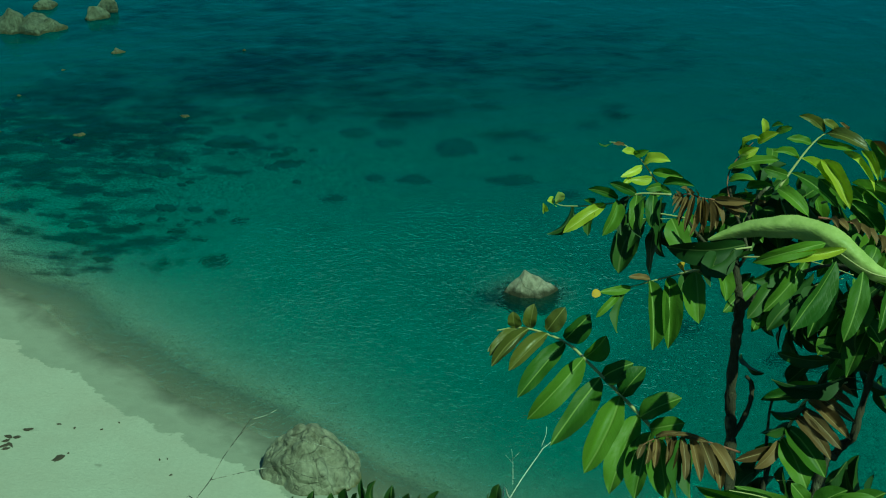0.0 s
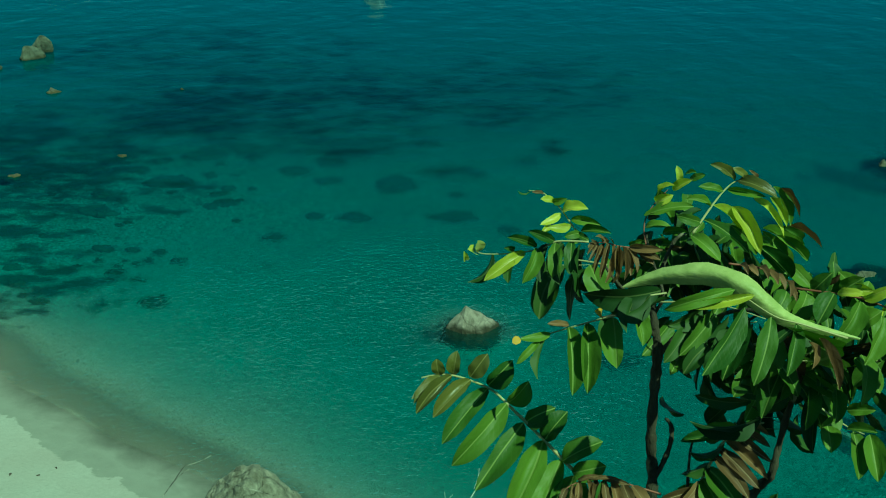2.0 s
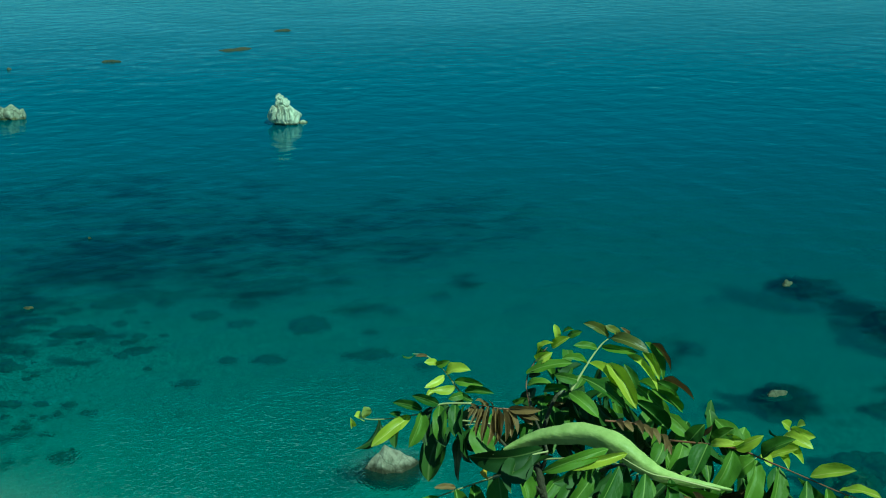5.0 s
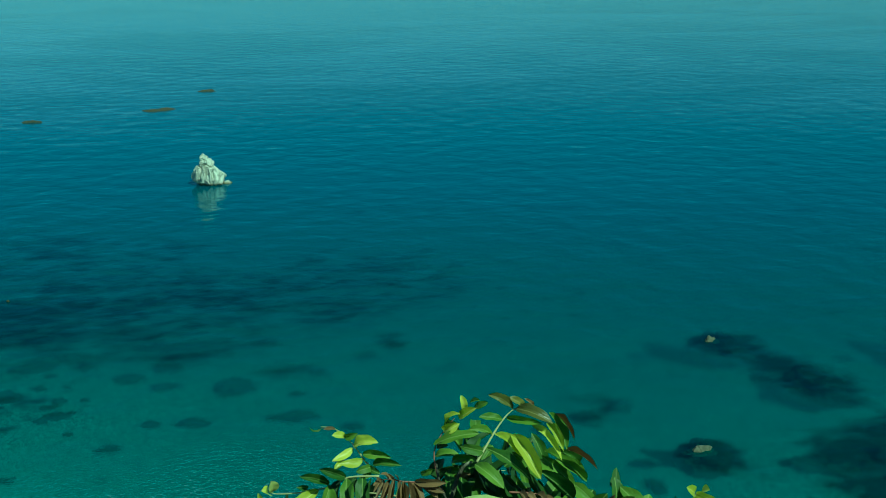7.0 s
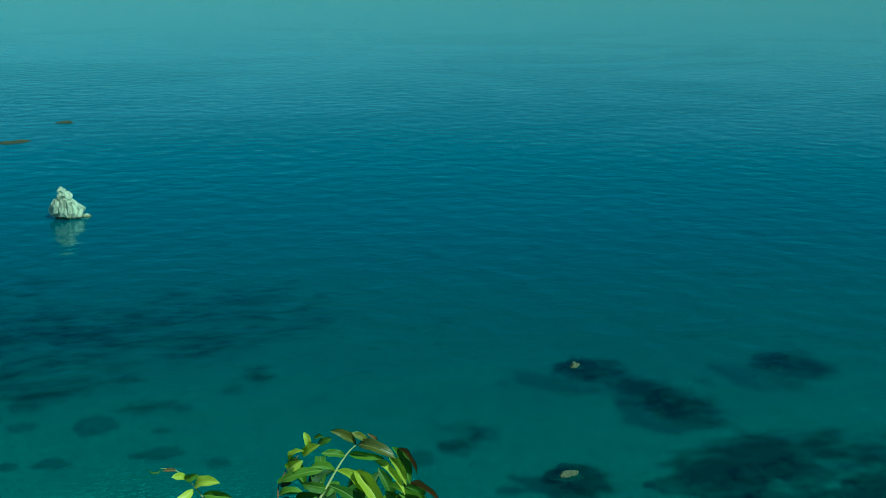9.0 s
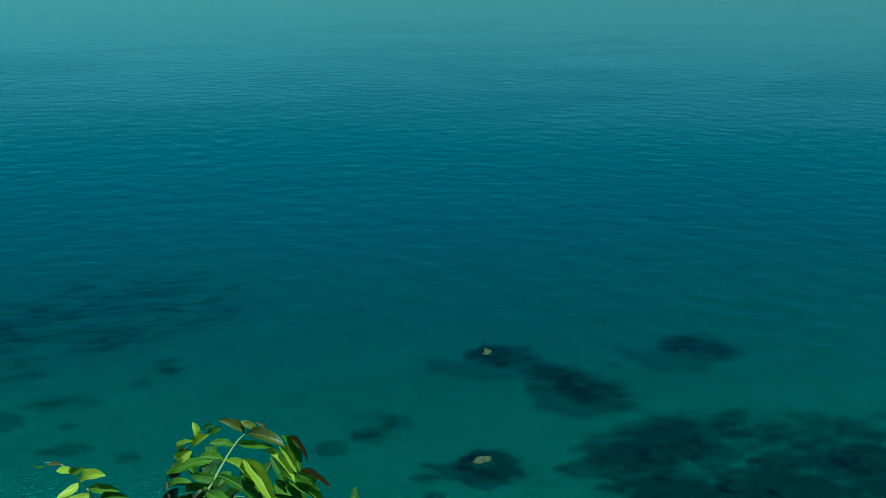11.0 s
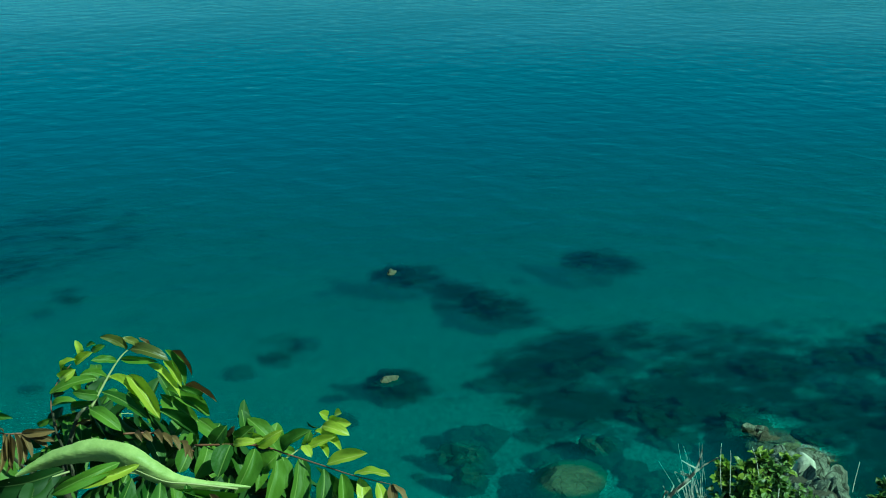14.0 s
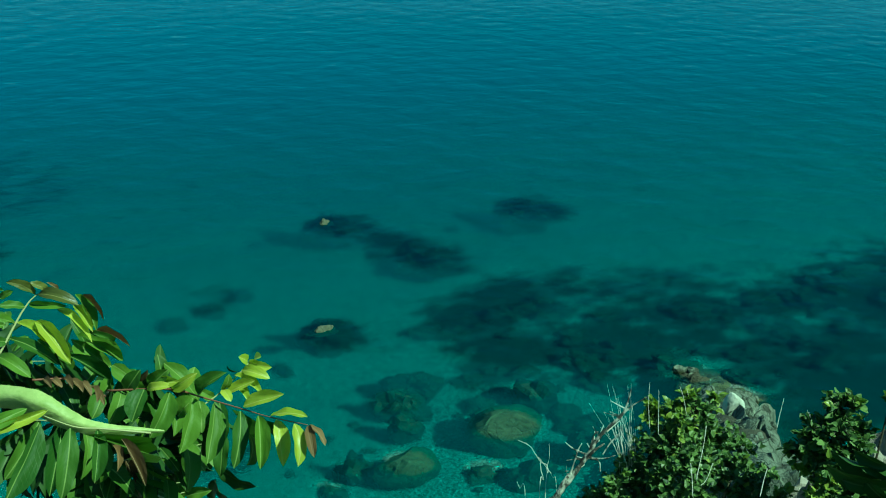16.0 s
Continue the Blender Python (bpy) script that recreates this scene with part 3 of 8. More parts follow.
for x, y, r, top, seed in ((29.75, 32.2, 0.75, -0.26, 1), (29.6, 31.4, 0.7, -0.12, 2), (30.0, 31.2, 0.7, -0.24, 3), (29.95, 30.3, 0.5, 0.05, 4)):
    rock("reef_slab", x, y, (r, r * 0.7, 0.5), seed + 240, REEF_ROCK, "yellow-green reef slab just under the surface", rise=top, group="reef beside the cape", cuts=8, rough=0.25)
for x, y, r, top, seed in ((28.58, 31.05, 0.50, 0.50, 3), (28.23, 30.14, 0.50, 0.70, 4), (29.19, 30.53, 0.50, 0.45, 5), (29.46, 30.29, 0.42, 0.40, 6), (29.70, 29.99, 0.40, 0.25, 7), (29.99, 29.90, 0.45, 0.00, 8), (27.36, 29.53, 0.40, 0.90, 9), (28.47, 28.81, 0.45, 0.70, 10), (28.57, 29.25, 0.40, 0.70, 15), (27.86, 27.88, 0.40, 1.00, 16)):
    rock("cape_rock", x, y, (r, r * 0.75, r * 0.7), seed + 210, GREY_ROCK, "dark grey rock heaped on the cape", rise=top, group="rocks of the cape", cuts=13, keep=(0.42, 0.78), rough=0.16)
rock("white_block", 24.75, 25.65, (0.44, 0.36, 0.66), 236, PALE_ROCK, "pale angular block on the spur", rise=3.42, cuts=9, rough=0.04, keep=(0.6, 0.8))
pick = random.Random(9)
for k in range(130):
    s = pick.random() ** 0.8
    i = 2.4 + s * 3.7
    a, b, f = SPUR[int(i)], SPUR[int(i) + 1], i - int(i)
    x, y = a[0] + f * (b[0] - a[0]) + pick.uniform(-0.6, 0.7), a[1] + f * (b[1] - a[1]) + pick.uniform(-0.7, 0.6)
    r = pick.uniform(0.15, 0.42) if pick.random() < 0.65 else pick.uniform(0.5, 0.85)
    rock("spur_block", x, y, (r * 1.35, r * pick.uniform(0.5, 0.9), r * pick.uniform(0.6, 1.2)), 300 + k, GREY_ROCK, "grey-green weathered block on the rocky spur", rise=bottom(x, y) + r * 0.4, group="blocks on the spur", cuts=13, rough=0.14, keep=(0.4, 0.75), turn=0.8 + pick.gauss(0, 0.5), lean=(0.25, -0.2))

for k in range(70):
    i = 2.6 + 3.4 * pick.random()
    a, b, f = SPUR[int(i)], SPUR[int(i) + 1], i - int(i)
    x, y = a[0] + f * (b[0] - a[0]) + pick.gauss(0.1, 0.45), a[1] + f * (b[1] - a[1]) + pick.gauss(-0.1, 0.45)
    r = pick.uniform(0.09, 0.2)
    rock("spur_stone", x, y, (r * 1.2, r, r * 0.9), 900 + k, GREY_ROCK, "small grey stone among the blocks of the spur", rise=bottom(x, y) + r * 1.1, group="stones on the spur", cuts=9, level=2, keep=(0.5, 0.8))

for k in range(22):
    i = 2.7 + 2.6 * (k + pick.random() * 0.6) / 22
    a, b, f = SPUR[int(i)], SPUR[int(i) + 1], i - int(i)
    off = pick.uniform(0.2, 1.0)
    x, y = a[0] + f * (b[0] - a[0]) + off * 0.72, a[1] + f * (b[1] - a[1]) - off * 0.69
    long = pick.uniform(0.9, 1.5)
    rock("spur_slab", x, y, (long, 0.32, 0.55), 1200 + k, GREY_ROCK, "long grey-green slab leaning on the rocky spur", rise=bottom(x, y) + 0.42, group="slabs on the spur", cuts=12, rough=0.1, keep=(0.5, 0.8), turn=0.85 + pick.gauss(0, 0.15), lean=(-0.35, 0.3), freq=2.0)

# ---- what lies on the beach ----
DRY_WEED = Mat("dry_dark_seaweed", 0.9).color((0.05, 0.042, 0.03)).m
pick = random.Random(31)
for k in range(26):
    if k < 16:
        x, y = -12.3 + pick.gauss(0, 0.7), 28.6 + pick.gauss(0, 0.55)
    else:
        x, y = pick.uniform(-12.5, -6.5), pick.uniform(27.6, 31.0)
    if 0.68 * (x + 12.2) + 0.73 * (y - 36.6) > -2.4:
        continue
    r = pick.uniform(0.05, 0.2) if k < 16 else pick.uniform(0.03, 0.07)
    bm = bmesh.new()
    rock_mesh(bm, (0, 0, 0), (r, r * pick.uniform(0.25, 0.6), 0.03), 700 + k, cuts=3, rough=0.6, level=2, turn=pick.uniform(0, 3.1), freq=2.5)
    scrap = finish("seaweed_scrap", bm, DRY_WEED)
    scrap.location = (x, y, bottom(x, y) + 0.012)
    tagged(scrap, "small dark scrap of dried seaweed on the sand", "seaweed", "seaweed scraps on the beach")


# ---- plants ----
def leaf_material(name, low, high, back, gloss=0.38, shine=0.5, clear=0.25, island=False):
    """A leaf blade with side veins, speckled and a little translucent."""
    m = Mat(name, gloss, spec=shine)
    xyz = m.n("ShaderNodeSeparateXYZ")
    m.put(m.n("ShaderNodeTexCoord").outputs["Object"], xyz.inputs[0])
    side = m.math("ABSOLUTE", xyz.outputs[0])
    vein = m.math("ABSOLUTE", m.math("SINE", m.math("MULTIPLY", m.math("SUBTRACT", xyz.outputs[1], m.math("MULTIPLY", side, 0.36)), 36.0)))
    rib = m.math("MINIMUM", m.remap(vein, 0.0, 0.22), m.remap(side, 0.015, 0.06))
    tone = m.math("ADD", m.math("MULTIPLY", m.noise(2.0, 3, 0.5), 0.2), m.math("MULTIPLY", m.n("ShaderNodeNewGeometry").outputs["Random Per Island"] if island else m.random(), 0.45))
    col = m.mix(m.remap(tone, 0.10, 0.55), low, high)
    col = m.mix(m.remap(rib, 0, 1, 0.08, 0.0), col, back)
    col = m.mix(m.remap(side, 0.018, 0.035, 0.75, 0.0), col, back)
    spots = m.noise(13.0, 2, 0.5)
    col = m.mix(m.remap(spots, 0.78, 0.81, 0.0, 0.5), col, (0.25, 0.16, 0.03))
    m.color(col)
    if clear > 0.1:
        m.normal(m.bump(m.math("ADD", rib, m.math("MULTIPLY", m.noise(3, 2), 0.4)), 0.16, 0.05))
    thin = m.n("ShaderNodeBsdfTranslucent")
    m.put(m.mix(1.0, col, (1.0, 1.15, 0.45), "MULTIPLY"), thin.inputs[0])
    both = m.n("ShaderNodeMixShader")
    both.inputs[0].default_value = clear
    m.put(m.b.outputs[0], both.inputs[1])
    m.put(thin.outputs[0], both.inputs[2])
    m.put(both.outputs[0], m.t.nodes["Material Output"].inputs["Surface"])
    return m.m


def bark_material():
    m = Mat("grey_brown_bark", 0.85, spec=0.2)
    n1 = m.noise(30, 6, 0.65, (1, 1, 0.35), True)
    col = m.mix(m.remap(n1, 0.3, 0.7), (0.012, 0.012, 0.008), (0.11, 0.105, 0.065))
    col = m.mix(m.remap(m.noise(8, 3, world_space=True), 0.57, 0.66), col, (0.30, 0.30, 0.19))
    m.color(col)
    m.normal(m.bump(m.noise(45, 5, 0.7, (1, 1, 0.4), True), 1.0, 0.012))
    return m.m


LEAF = {
    "green": leaf_material("green_leaf", (0.036, 0.088, 0.012), (0.15, 0.245, 0.026), (0.27, 0.36, 0.09), gloss=0.52, shine=0.28, clear=0.18),
    # crown shade put into a darker green copy; also used for dark low plants
    "dark": leaf_material("dark_and_shaded_leaf", (0.018, 0.045, 0.007), (0.05, 0.10, 0.013), (0.12, 0.16, 0.05), gloss=0.6, shine=0.3, clear=0.04),
    "lime": leaf_material("young_lime_leaf", (0.33, 0.40, 0.03), (0.62, 0.66, 0.09), (0.66, 0.66, 0.2), clear=0.35),
    "bronze": leaf_material("young_bronze_leaf", (0.085, 0.058, 0.026), (0.21, 0.135, 0.055), (0.32, 0.25, 0.13), gloss=0.55, shine=0.25, clear=0.15),
    "olive": leaf_material("young_olive_leaf", (0.07, 0.08, 0.018), (0.17, 0.18, 0.035), (0.30, 0.29, 0.10), clear=0.2),
    "yellow": leaf_material("withered_yellow_leaf", (0.45, 0.27, 0.03), (0.62, 0.42, 0.06), (0.5, 0.35, 0.12), gloss=0.6, shine=0.2, clear=0.2),
    "pale": leaf_material("pale_leaf_underside", (0.34, 0.40, 0.10), (0.48, 0.52, 0.16), (0.45, 0.48, 0.16), gloss=0.55, shine=0.3),
}
BARK = bark_material()
RACHIS = Mat("pale_green_leafstalk", 0.6).color((0.40, 0.40, 0.17)).m
RED_STALK = Mat("reddish_leafstalk", 0.6).color((0.22, 0.09, 0.05)).m
DRY = Mat("dry_straw", 0.8).color((0.68, 0.67, 0.56)).m


def blade_mesh(name, seed, droop, fold, twist, wave, bend):
    """A lance-shaped leaflet of unit length and width, folded at the midrib, bent down towards its tip."""
    rnd = random.Random(seed)
    rows, cols = 16, 6
    lop = rnd.uniform(-0.06, 0.06)
    bm = bmesh.new()
    grid = []
    for i in range(rows + 1):
        s = i / rows
        half = 0.5 * min(1.0, 0.16 + 2.9 * s) ** 0.75 * (1 - max(0.0, (s - 0.28) / 0.72) ** (3.4 + 0.32 * seed)) + 0.012 * (1 - s)
        if i == 0:
            half = 0.03
        if i == rows:
            half = 0.006
        line = []
        for j in range(cols + 1):
            q = (j / cols - 0.5) * 2
            x = q * half * (1 + lop * (1 if q > 0 else -1)) + bend * s * (1 - s) * 1.6
            z = fold * abs(q) * half * 0.42 + droop * 4 * s * (1 - s) + wave * math.sin(s * 13 + q * 2 + seed) * abs(q) * 0.042 + twist * (s - 0.3) * q * half * 0.3
            line.append(bm.verts.new((x, s, z)))
        grid.append(line)
    for i in range(rows):
        for j in range(cols):
            bm.faces.new((grid[i][j], grid[i][j + 1], grid[i + 1][j + 1], grid[i + 1][j]))
    me = bpy.data.meshes.new(name)
    bm.to_mesh(me)
    bm.free()
    me.polygons.foreach_set("use_smooth", [True] * len(me.polygons))
    return me


SHAPES = {}
for kind in LEAF:
    SHAPES[kind] = []
    for k in range(7):
        me = blade_mesh("leaflet", k + 1, 0.03 + 0.022 * k, 0.35 + 0.32 * (k % 3), 0.3 * (k - 3), 0.35 + 0.3 * (k % 2), 0.22 * (k % 5 - 2))
        me.materials.append(LEAF[kind])
        SHAPES[kind].append(me)


def tube(name, points, radii, material, parent=None, sides=8, knots=0.0, seed=0, label=""):
    """A tapered round stalk along a smooth line through the given points."""
    pts = [Vector(p) for p in points]
    line, rad = [], []
    for i in range(len(pts) - 1):
        a, b, c, d = pts[max(i - 1, 0)], pts[i], pts[i + 1], pts[min(i + 2, len(pts) - 1)]
        for k in range(6):
            t = k / 6
            line.append(0.5 * (2 * b + (c - a) * t + (2 * a - 5 * b + 4 * c - d) * t * t + (3 * b - a - 3 * c + d) * t**3))
            rad.append(radii[i] + (radii[i + 1] - radii[i]) * t)
    line.append(pts[-1])
    rad.append(radii[-1])
    rnd = random.Random(seed)
    bm = bmesh.new()
    rings = []
    for i, p in enumerate(line):
        way = (line[min(i + 1, len(line) - 1)] - line[max(i - 1, 0)]).normalized()
        turn = way.to_track_quat("Z", "Y").to_matrix()
        r = rad[i] * (1 + knots * rnd.uniform(-0.5, 1))
        rings.append([bm.verts.new(p + turn @ Vector((r * math.cos(6.2832 * k / sides), r * math.sin(6.2832 * k / sides), 0))) for k in range(sides)])
    for a, b in zip(rings, rings[1:]):
        for k in range(sides):
            bm.faces.new((a[k], a[(k + 1) % sides], b[(k + 1) % sides], b[k]))
    bm.faces.new(rings[0][::-1])
    bm.faces.new(rings[-1])
    ob = finish(name, bm, material, smooth=True, label=label)
    if parent is not None:
        hang(ob, parent)
    return ob


def hang(ob, parent):
    """Makes ob a part of parent without moving it."""
    ob.parent = parent
    ob.matrix_parent_inverse = Matrix.Translation(parent.location).inverted()
    return ob


sapling = tagged(new("tree"), "young tree with long feathered leaves, some bronze, on cliff edge", "tree")
sapling.location = (0.50, 1.80, 18.0)
EYE_SIDE = Vector((-0.15, -0.75, 0.45)).normalized()
leaf_pick = random.Random(21)


def leaf(kind, points, radius):
    """A feathered leaf: its stalk, to which leaflets are joined."""
    return tube("leaf", points, [radius * (1 - 0.6 * i / (len(points) - 1)) for i in range(len(points))], RED_STALK if kind == "bronze" else RACHIS, sapling, 6)


def leaflet(stalk, base, tip, width, kind, facing=None):
    """One leaflet from its joint on the leafstalk to its point."""
    base, tip = Vector(base), Vector(tip)
    way = tip - base
    long = way.length
    y = way / long
    # dark leaflets are turned away from the sun to deepen their painted shade
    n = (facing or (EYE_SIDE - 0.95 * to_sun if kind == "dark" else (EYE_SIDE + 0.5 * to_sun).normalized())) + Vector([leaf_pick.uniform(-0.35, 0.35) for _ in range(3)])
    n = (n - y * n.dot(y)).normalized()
    x = y.cross(n)
    ob = new("leaflet", leaf_pick.choice(SHAPES[kind]))
    m = Matrix.Identity(4)
    for k in range(3):
        m[k][0], m[k][1], m[k][2], m[k][3] = x[k] * width * (0.84 if kind == "bronze" else 1.10 if width < 0.03 else 1.02), y[k] * long, n[k] * long, base[k]
    ob.parent = stalk
    ob.matrix_basis = m
    return ob


def stem(name, points, radii):
    return tube(name, points, [0.8 * r for r in radii], BARK, sapling, 10, 0.3, len(points) + len(name))


def pale_blade():
    """Pale matt leaf skin, mottled and finely wrinkled."""
    m = Mat("pale_mottled_leaf", 0.5, spec=0.35)
    blot = m.math("ADD", m.math("MULTIPLY", m.noise(60, 4, 0.6, world_space=True), 0.5), m.math("MULTIPLY", m.noise(14, 3, world_space=True), 0.5))
    m.color(m.mix(m.remap(blot, 0.35, 0.65), (0.27, 0.35, 0.085), (0.50, 0.57, 0.20)))
    m.normal(m.bump(m.noise(55, 4, 0.6, (1.0, 1.0, 2.0), True), 0.4, 0.005))
    return m.m


def folded_blade(points, widths):
    """The long pale blade that lies folded over the crown."""
    bm = bmesh.new()
    pts = [Vector(p) for p in points]
    rows = []
    n = 6
    for i in range(len(pts) - 1):
        a, b, c, d = pts[max(i - 1, 0)], pts[i], pts[i + 1], pts[min(i + 2, len(pts) - 1)]
        for k in range(n):
            t = k / n
            p = 0.5 * (2 * b + (c - a) * t + (2 * a - 5 * b + 4 * c - d) * t * t + (3 * b - a - 3 * c + d) * t**3)
            rows.append((p, widths[i] + (widths[i + 1] - widths[i]) * t))
    rows.append((pts[-1], widths[-1]))
    grid = []
    for i, (p, w) in enumerate(rows):
        way = (rows[min(i + 1, len(rows) - 1)][0] - rows[max(i - 1, 0)][0]).normalized()
        out = (EYE_SIDE - way * EYE_SIDE.dot(way)).normalized()
        side = way.cross(out)
        line = []
        for j in range(9):
            q = j / 8 * 2 - 1
            wob = 0.05 * math.sin(i * 0.9 + j) + (0.025 * math.sin(i * 2.3) * (abs(q) > 0.9))
            line.append(bm.verts.new(p + side * (w / 2 * q * (1 + wob)) + out * (w * 0.26 * (1 - q * q) - (0.3 * w * q if q > 0 else 0))))
        grid.append(line)
    for a, b in zip(grid, grid[1:]):
        for j in range(8):
            bm.faces.new((a[j], a[j + 1], b[j + 1], b[j]))
    hang(finish("folded_leaf", bm, pale_blade(), smooth=True, label="large pale green leaf blade folded over"), sapling)


lf = leaf("green", [(0.366, 1.794, 18.817), (0.307, 1.844, 18.863), (0.251, 1.887, 18.906), (0.213, 1.911, 18.932), (0.145, 1.933, 18.948), (0.095, 1.937, 18.941)], 0.0035)
leaflet(lf, (0.335, 1.823, 18.837), (0.280, 1.738, 18.734), 0.044, "green")
leaflet(lf, (0.305, 1.844, 18.863), (0.238, 1.762, 18.760), 0.046, "green")
leaflet(lf, (0.273, 1.870, 18.884), (0.183, 1.799, 18.792), 0.044, "green")
leaflet(lf, (0.245, 1.891, 18.912), (0.144, 1.826, 18.827), 0.040, "green")
leaflet(lf, (0.213, 1.911, 18.932), (0.128, 1.850, 18.856), 0.034, "green")
leaflet(lf, (0.182, 1.921, 18.944), (0.113, 1.875, 18.895), 0.025, "olive")
leaflet(lf, (0.150, 1.932, 18.947), (0.084, 1.886, 18.898), 0.021, "olive")
leaflet(lf, (0.130, 1.933, 18.946), (0.080, 1.894, 18.912), 0.019, "olive")
leaflet(lf, (0.115, 1.938, 18.944), (0.077, 1.902, 18.918), 0.016, "olive")
leaflet(lf, (0.352, 1.801, 18.823), (0.407, 1.782, 18.848), 0.036, "green")
leaflet(lf, (0.336, 1.814, 18.839), (0.403, 1.804, 18.883), 0.036, "green")
leaflet(lf, (0.307, 1.844, 18.863), (0.346, 1.847, 18.918), 0.036, "green")
leaflet(lf, (0.276, 1.870, 18.884), (0.327, 1.859, 18.919), 0.036, "green")
leaflet(lf, (0.247, 1.891, 18.913), (0.282, 1.888, 18.957), 0.034, "green")
leaflet(lf, (0.213, 1.913, 18.936), (0.255, 1.912, 18.986), 0.036, "green")
leaflet(lf, (0.182, 1.923, 18.948), (0.212, 1.922, 18.995), 0.028, "olive")
leaflet(lf, (0.153, 1.933, 18.948), (0.159, 1.934, 18.995), 0.022, "olive")
leaflet(lf, (0.127, 1.934, 18.948), (0.122, 1.931, 18.982), 0.022, "olive")
leaflet(lf, (0.354, 1.798, 18.819), (0.320, 1.722, 18.735), 0.040, "green")
leaflet(lf, (0.366, 1.792, 18.814), (0.373, 1.714, 18.740), 0.038, "green")
lf = leaf("bronze", [(0.496, 1.747, 18.812), (0.449, 1.753, 18.826), (0.392, 1.758, 18.842), (0.343, 1.747, 18.835), (0.319, 1.734, 18.822)], 0.0019)
leaflet(lf, (0.334, 1.746, 18.830), (0.319, 1.717, 18.820), 0.013, "bronze")
leaflet(lf, (0.343, 1.747, 18.835), (0.332, 1.711, 18.813), 0.015, "bronze")
leaflet(lf, (0.355, 1.748, 18.840), (0.346, 1.704, 18.809), 0.015, "bronze")
leaflet(lf, (0.371, 1.759, 18.837), (0.365, 1.715, 18.806), 0.016, "bronze")
leaflet(lf, (0.384, 1.758, 18.840), (0.373, 1.707, 18.798), 0.016, "bronze")
leaflet(lf, (0.396, 1.756, 18.841), (0.396, 1.697, 18.791), 0.019, "bronze")
leaflet(lf, (0.411, 1.752, 18.840), (0.421, 1.692, 18.792), 0.021, "bronze")
leaflet(lf, (0.431, 1.759, 18.829), (0.449, 1.701, 18.786), 0.023, "bronze")
leaflet(lf, (0.447, 1.754, 18.826), (0.476, 1.697, 18.791), 0.025, "bronze")
leaflet(lf, (0.457, 1.750, 18.824), (0.455, 1.691, 18.775), 0.023, "bronze")
leaflet(lf, (0.405, 1.754, 18.841), (0.381, 1.684, 18.767), 0.029, "dark")
leaflet(lf, (0.431, 1.759, 18.829), (0.407, 1.691, 18.759), 0.033, "dark")
leaflet(lf, (0.353, 1.750, 18.842), (0.386, 1.732, 18.862), 0.010, "bronze")
leaflet(lf, (0.373, 1.759, 18.838), (0.410, 1.737, 18.853), 0.010, "bronze")
leaflet(lf, (0.392, 1.758, 18.842), (0.437, 1.726, 18.847), 0.012, "bronze")
lf = leaf("green", [(0.572, 1.820, 18.751), (0.594, 1.830, 18.797), (0.620, 1.840, 18.848), (0.650, 1.838, 18.878), (0.687, 1.826, 18.900)], 0.0036)
leaflet(lf, (0.596, 1.835, 18.805), (0.648, 1.757, 18.753), 0.039, "green")
leaflet(lf, (0.589, 1.826, 18.788), (0.618, 1.753, 18.733), 0.043, "green")
leaflet(lf, (0.606, 1.833, 18.829), (0.655, 1.762, 18.785), 0.031, "bronze")
leaflet(lf, (0.615, 1.839, 18.843), (0.673, 1.767, 18.803), 0.028, "bronze")
leaflet(lf, (0.629, 1.842, 18.855), (0.687, 1.773, 18.819), 0.025, "bronze")
leaflet(lf, (0.641, 1.836, 18.870), (0.694, 1.778, 18.848), 0.020, "bronze")
leaflet(lf, (0.654, 1.837, 18.878), (0.692, 1.793, 18.870), 0.016, "bronze")
leaflet(lf, (0.668, 1.829, 18.892), (0.689, 1.796, 18.892), 0.012, "bronze")
leaflet(lf, (0.650, 1.838, 18.878), (0.582, 1.840, 18.883), 0.018, "green")
leaflet(lf, (0.636, 1.836, 18.867), (0.545, 1.836, 18.859), 0.020, "green")
leaflet(lf, (0.625, 1.841, 18.851), (0.560, 1.832, 18.842), 0.023, "dark")
leaflet(lf, (0.604, 1.839, 18.814), (0.548, 1.823, 18.801), 0.027, "dark")
leaflet(lf, (0.584, 1.825, 18.783), (0.536, 1.791, 18.748), 0.027, "bronze")
leaflet(lf, (0.582, 1.826, 18.765), (0.507, 1.813, 18.750), 0.025, "bronze")
lf = leaf("green", [(0.574, 1.633, 18.776), (0.507, 1.629, 18.807), (0.449, 1.620, 18.827)], 0.0019)
leaflet(lf, (0.558, 1.640, 18.777), (0.408, 1.673, 18.798), 0.025, "green")
leaflet(lf, (0.549, 1.639, 18.772), (0.429, 1.660, 18.787), 0.025, "green")
leaflet(lf, (0.574, 1.636, 18.780), (0.469, 1.662, 18.805), 0.023, "green")
leaflet(lf, (0.591, 1.634, 18.786), (0.636, 1.621, 18.826), 0.027, "green")
leaflet(lf, (0.583, 1.638, 18.787), (0.554, 1.647, 18.821), 0.025, "green")
leaflet(lf, (0.640, 1.615, 18.784), (0.690, 1.604, 18.833), 0.029, "green")
leaflet(lf, (0.608, 1.628, 18.786), (0.683, 1.597, 18.819), 0.029, "green")
lf = leaf("green", [(0.378, 1.909, 19.211), (0.327, 1.928, 19.205), (0.304, 1.931, 19.191), (0.275, 1.939, 19.182), (0.235, 1.949, 19.174), (0.202, 1.959, 19.171), (0.185, 1.966, 19.176)], 0.0019)
leaflet(lf, (0.324, 1.927, 19.203), (0.317, 1.885, 19.154), 0.022, "green")
leaflet(lf, (0.294, 1.933, 19.191), (0.265, 1.894, 19.143), 0.022, "green")
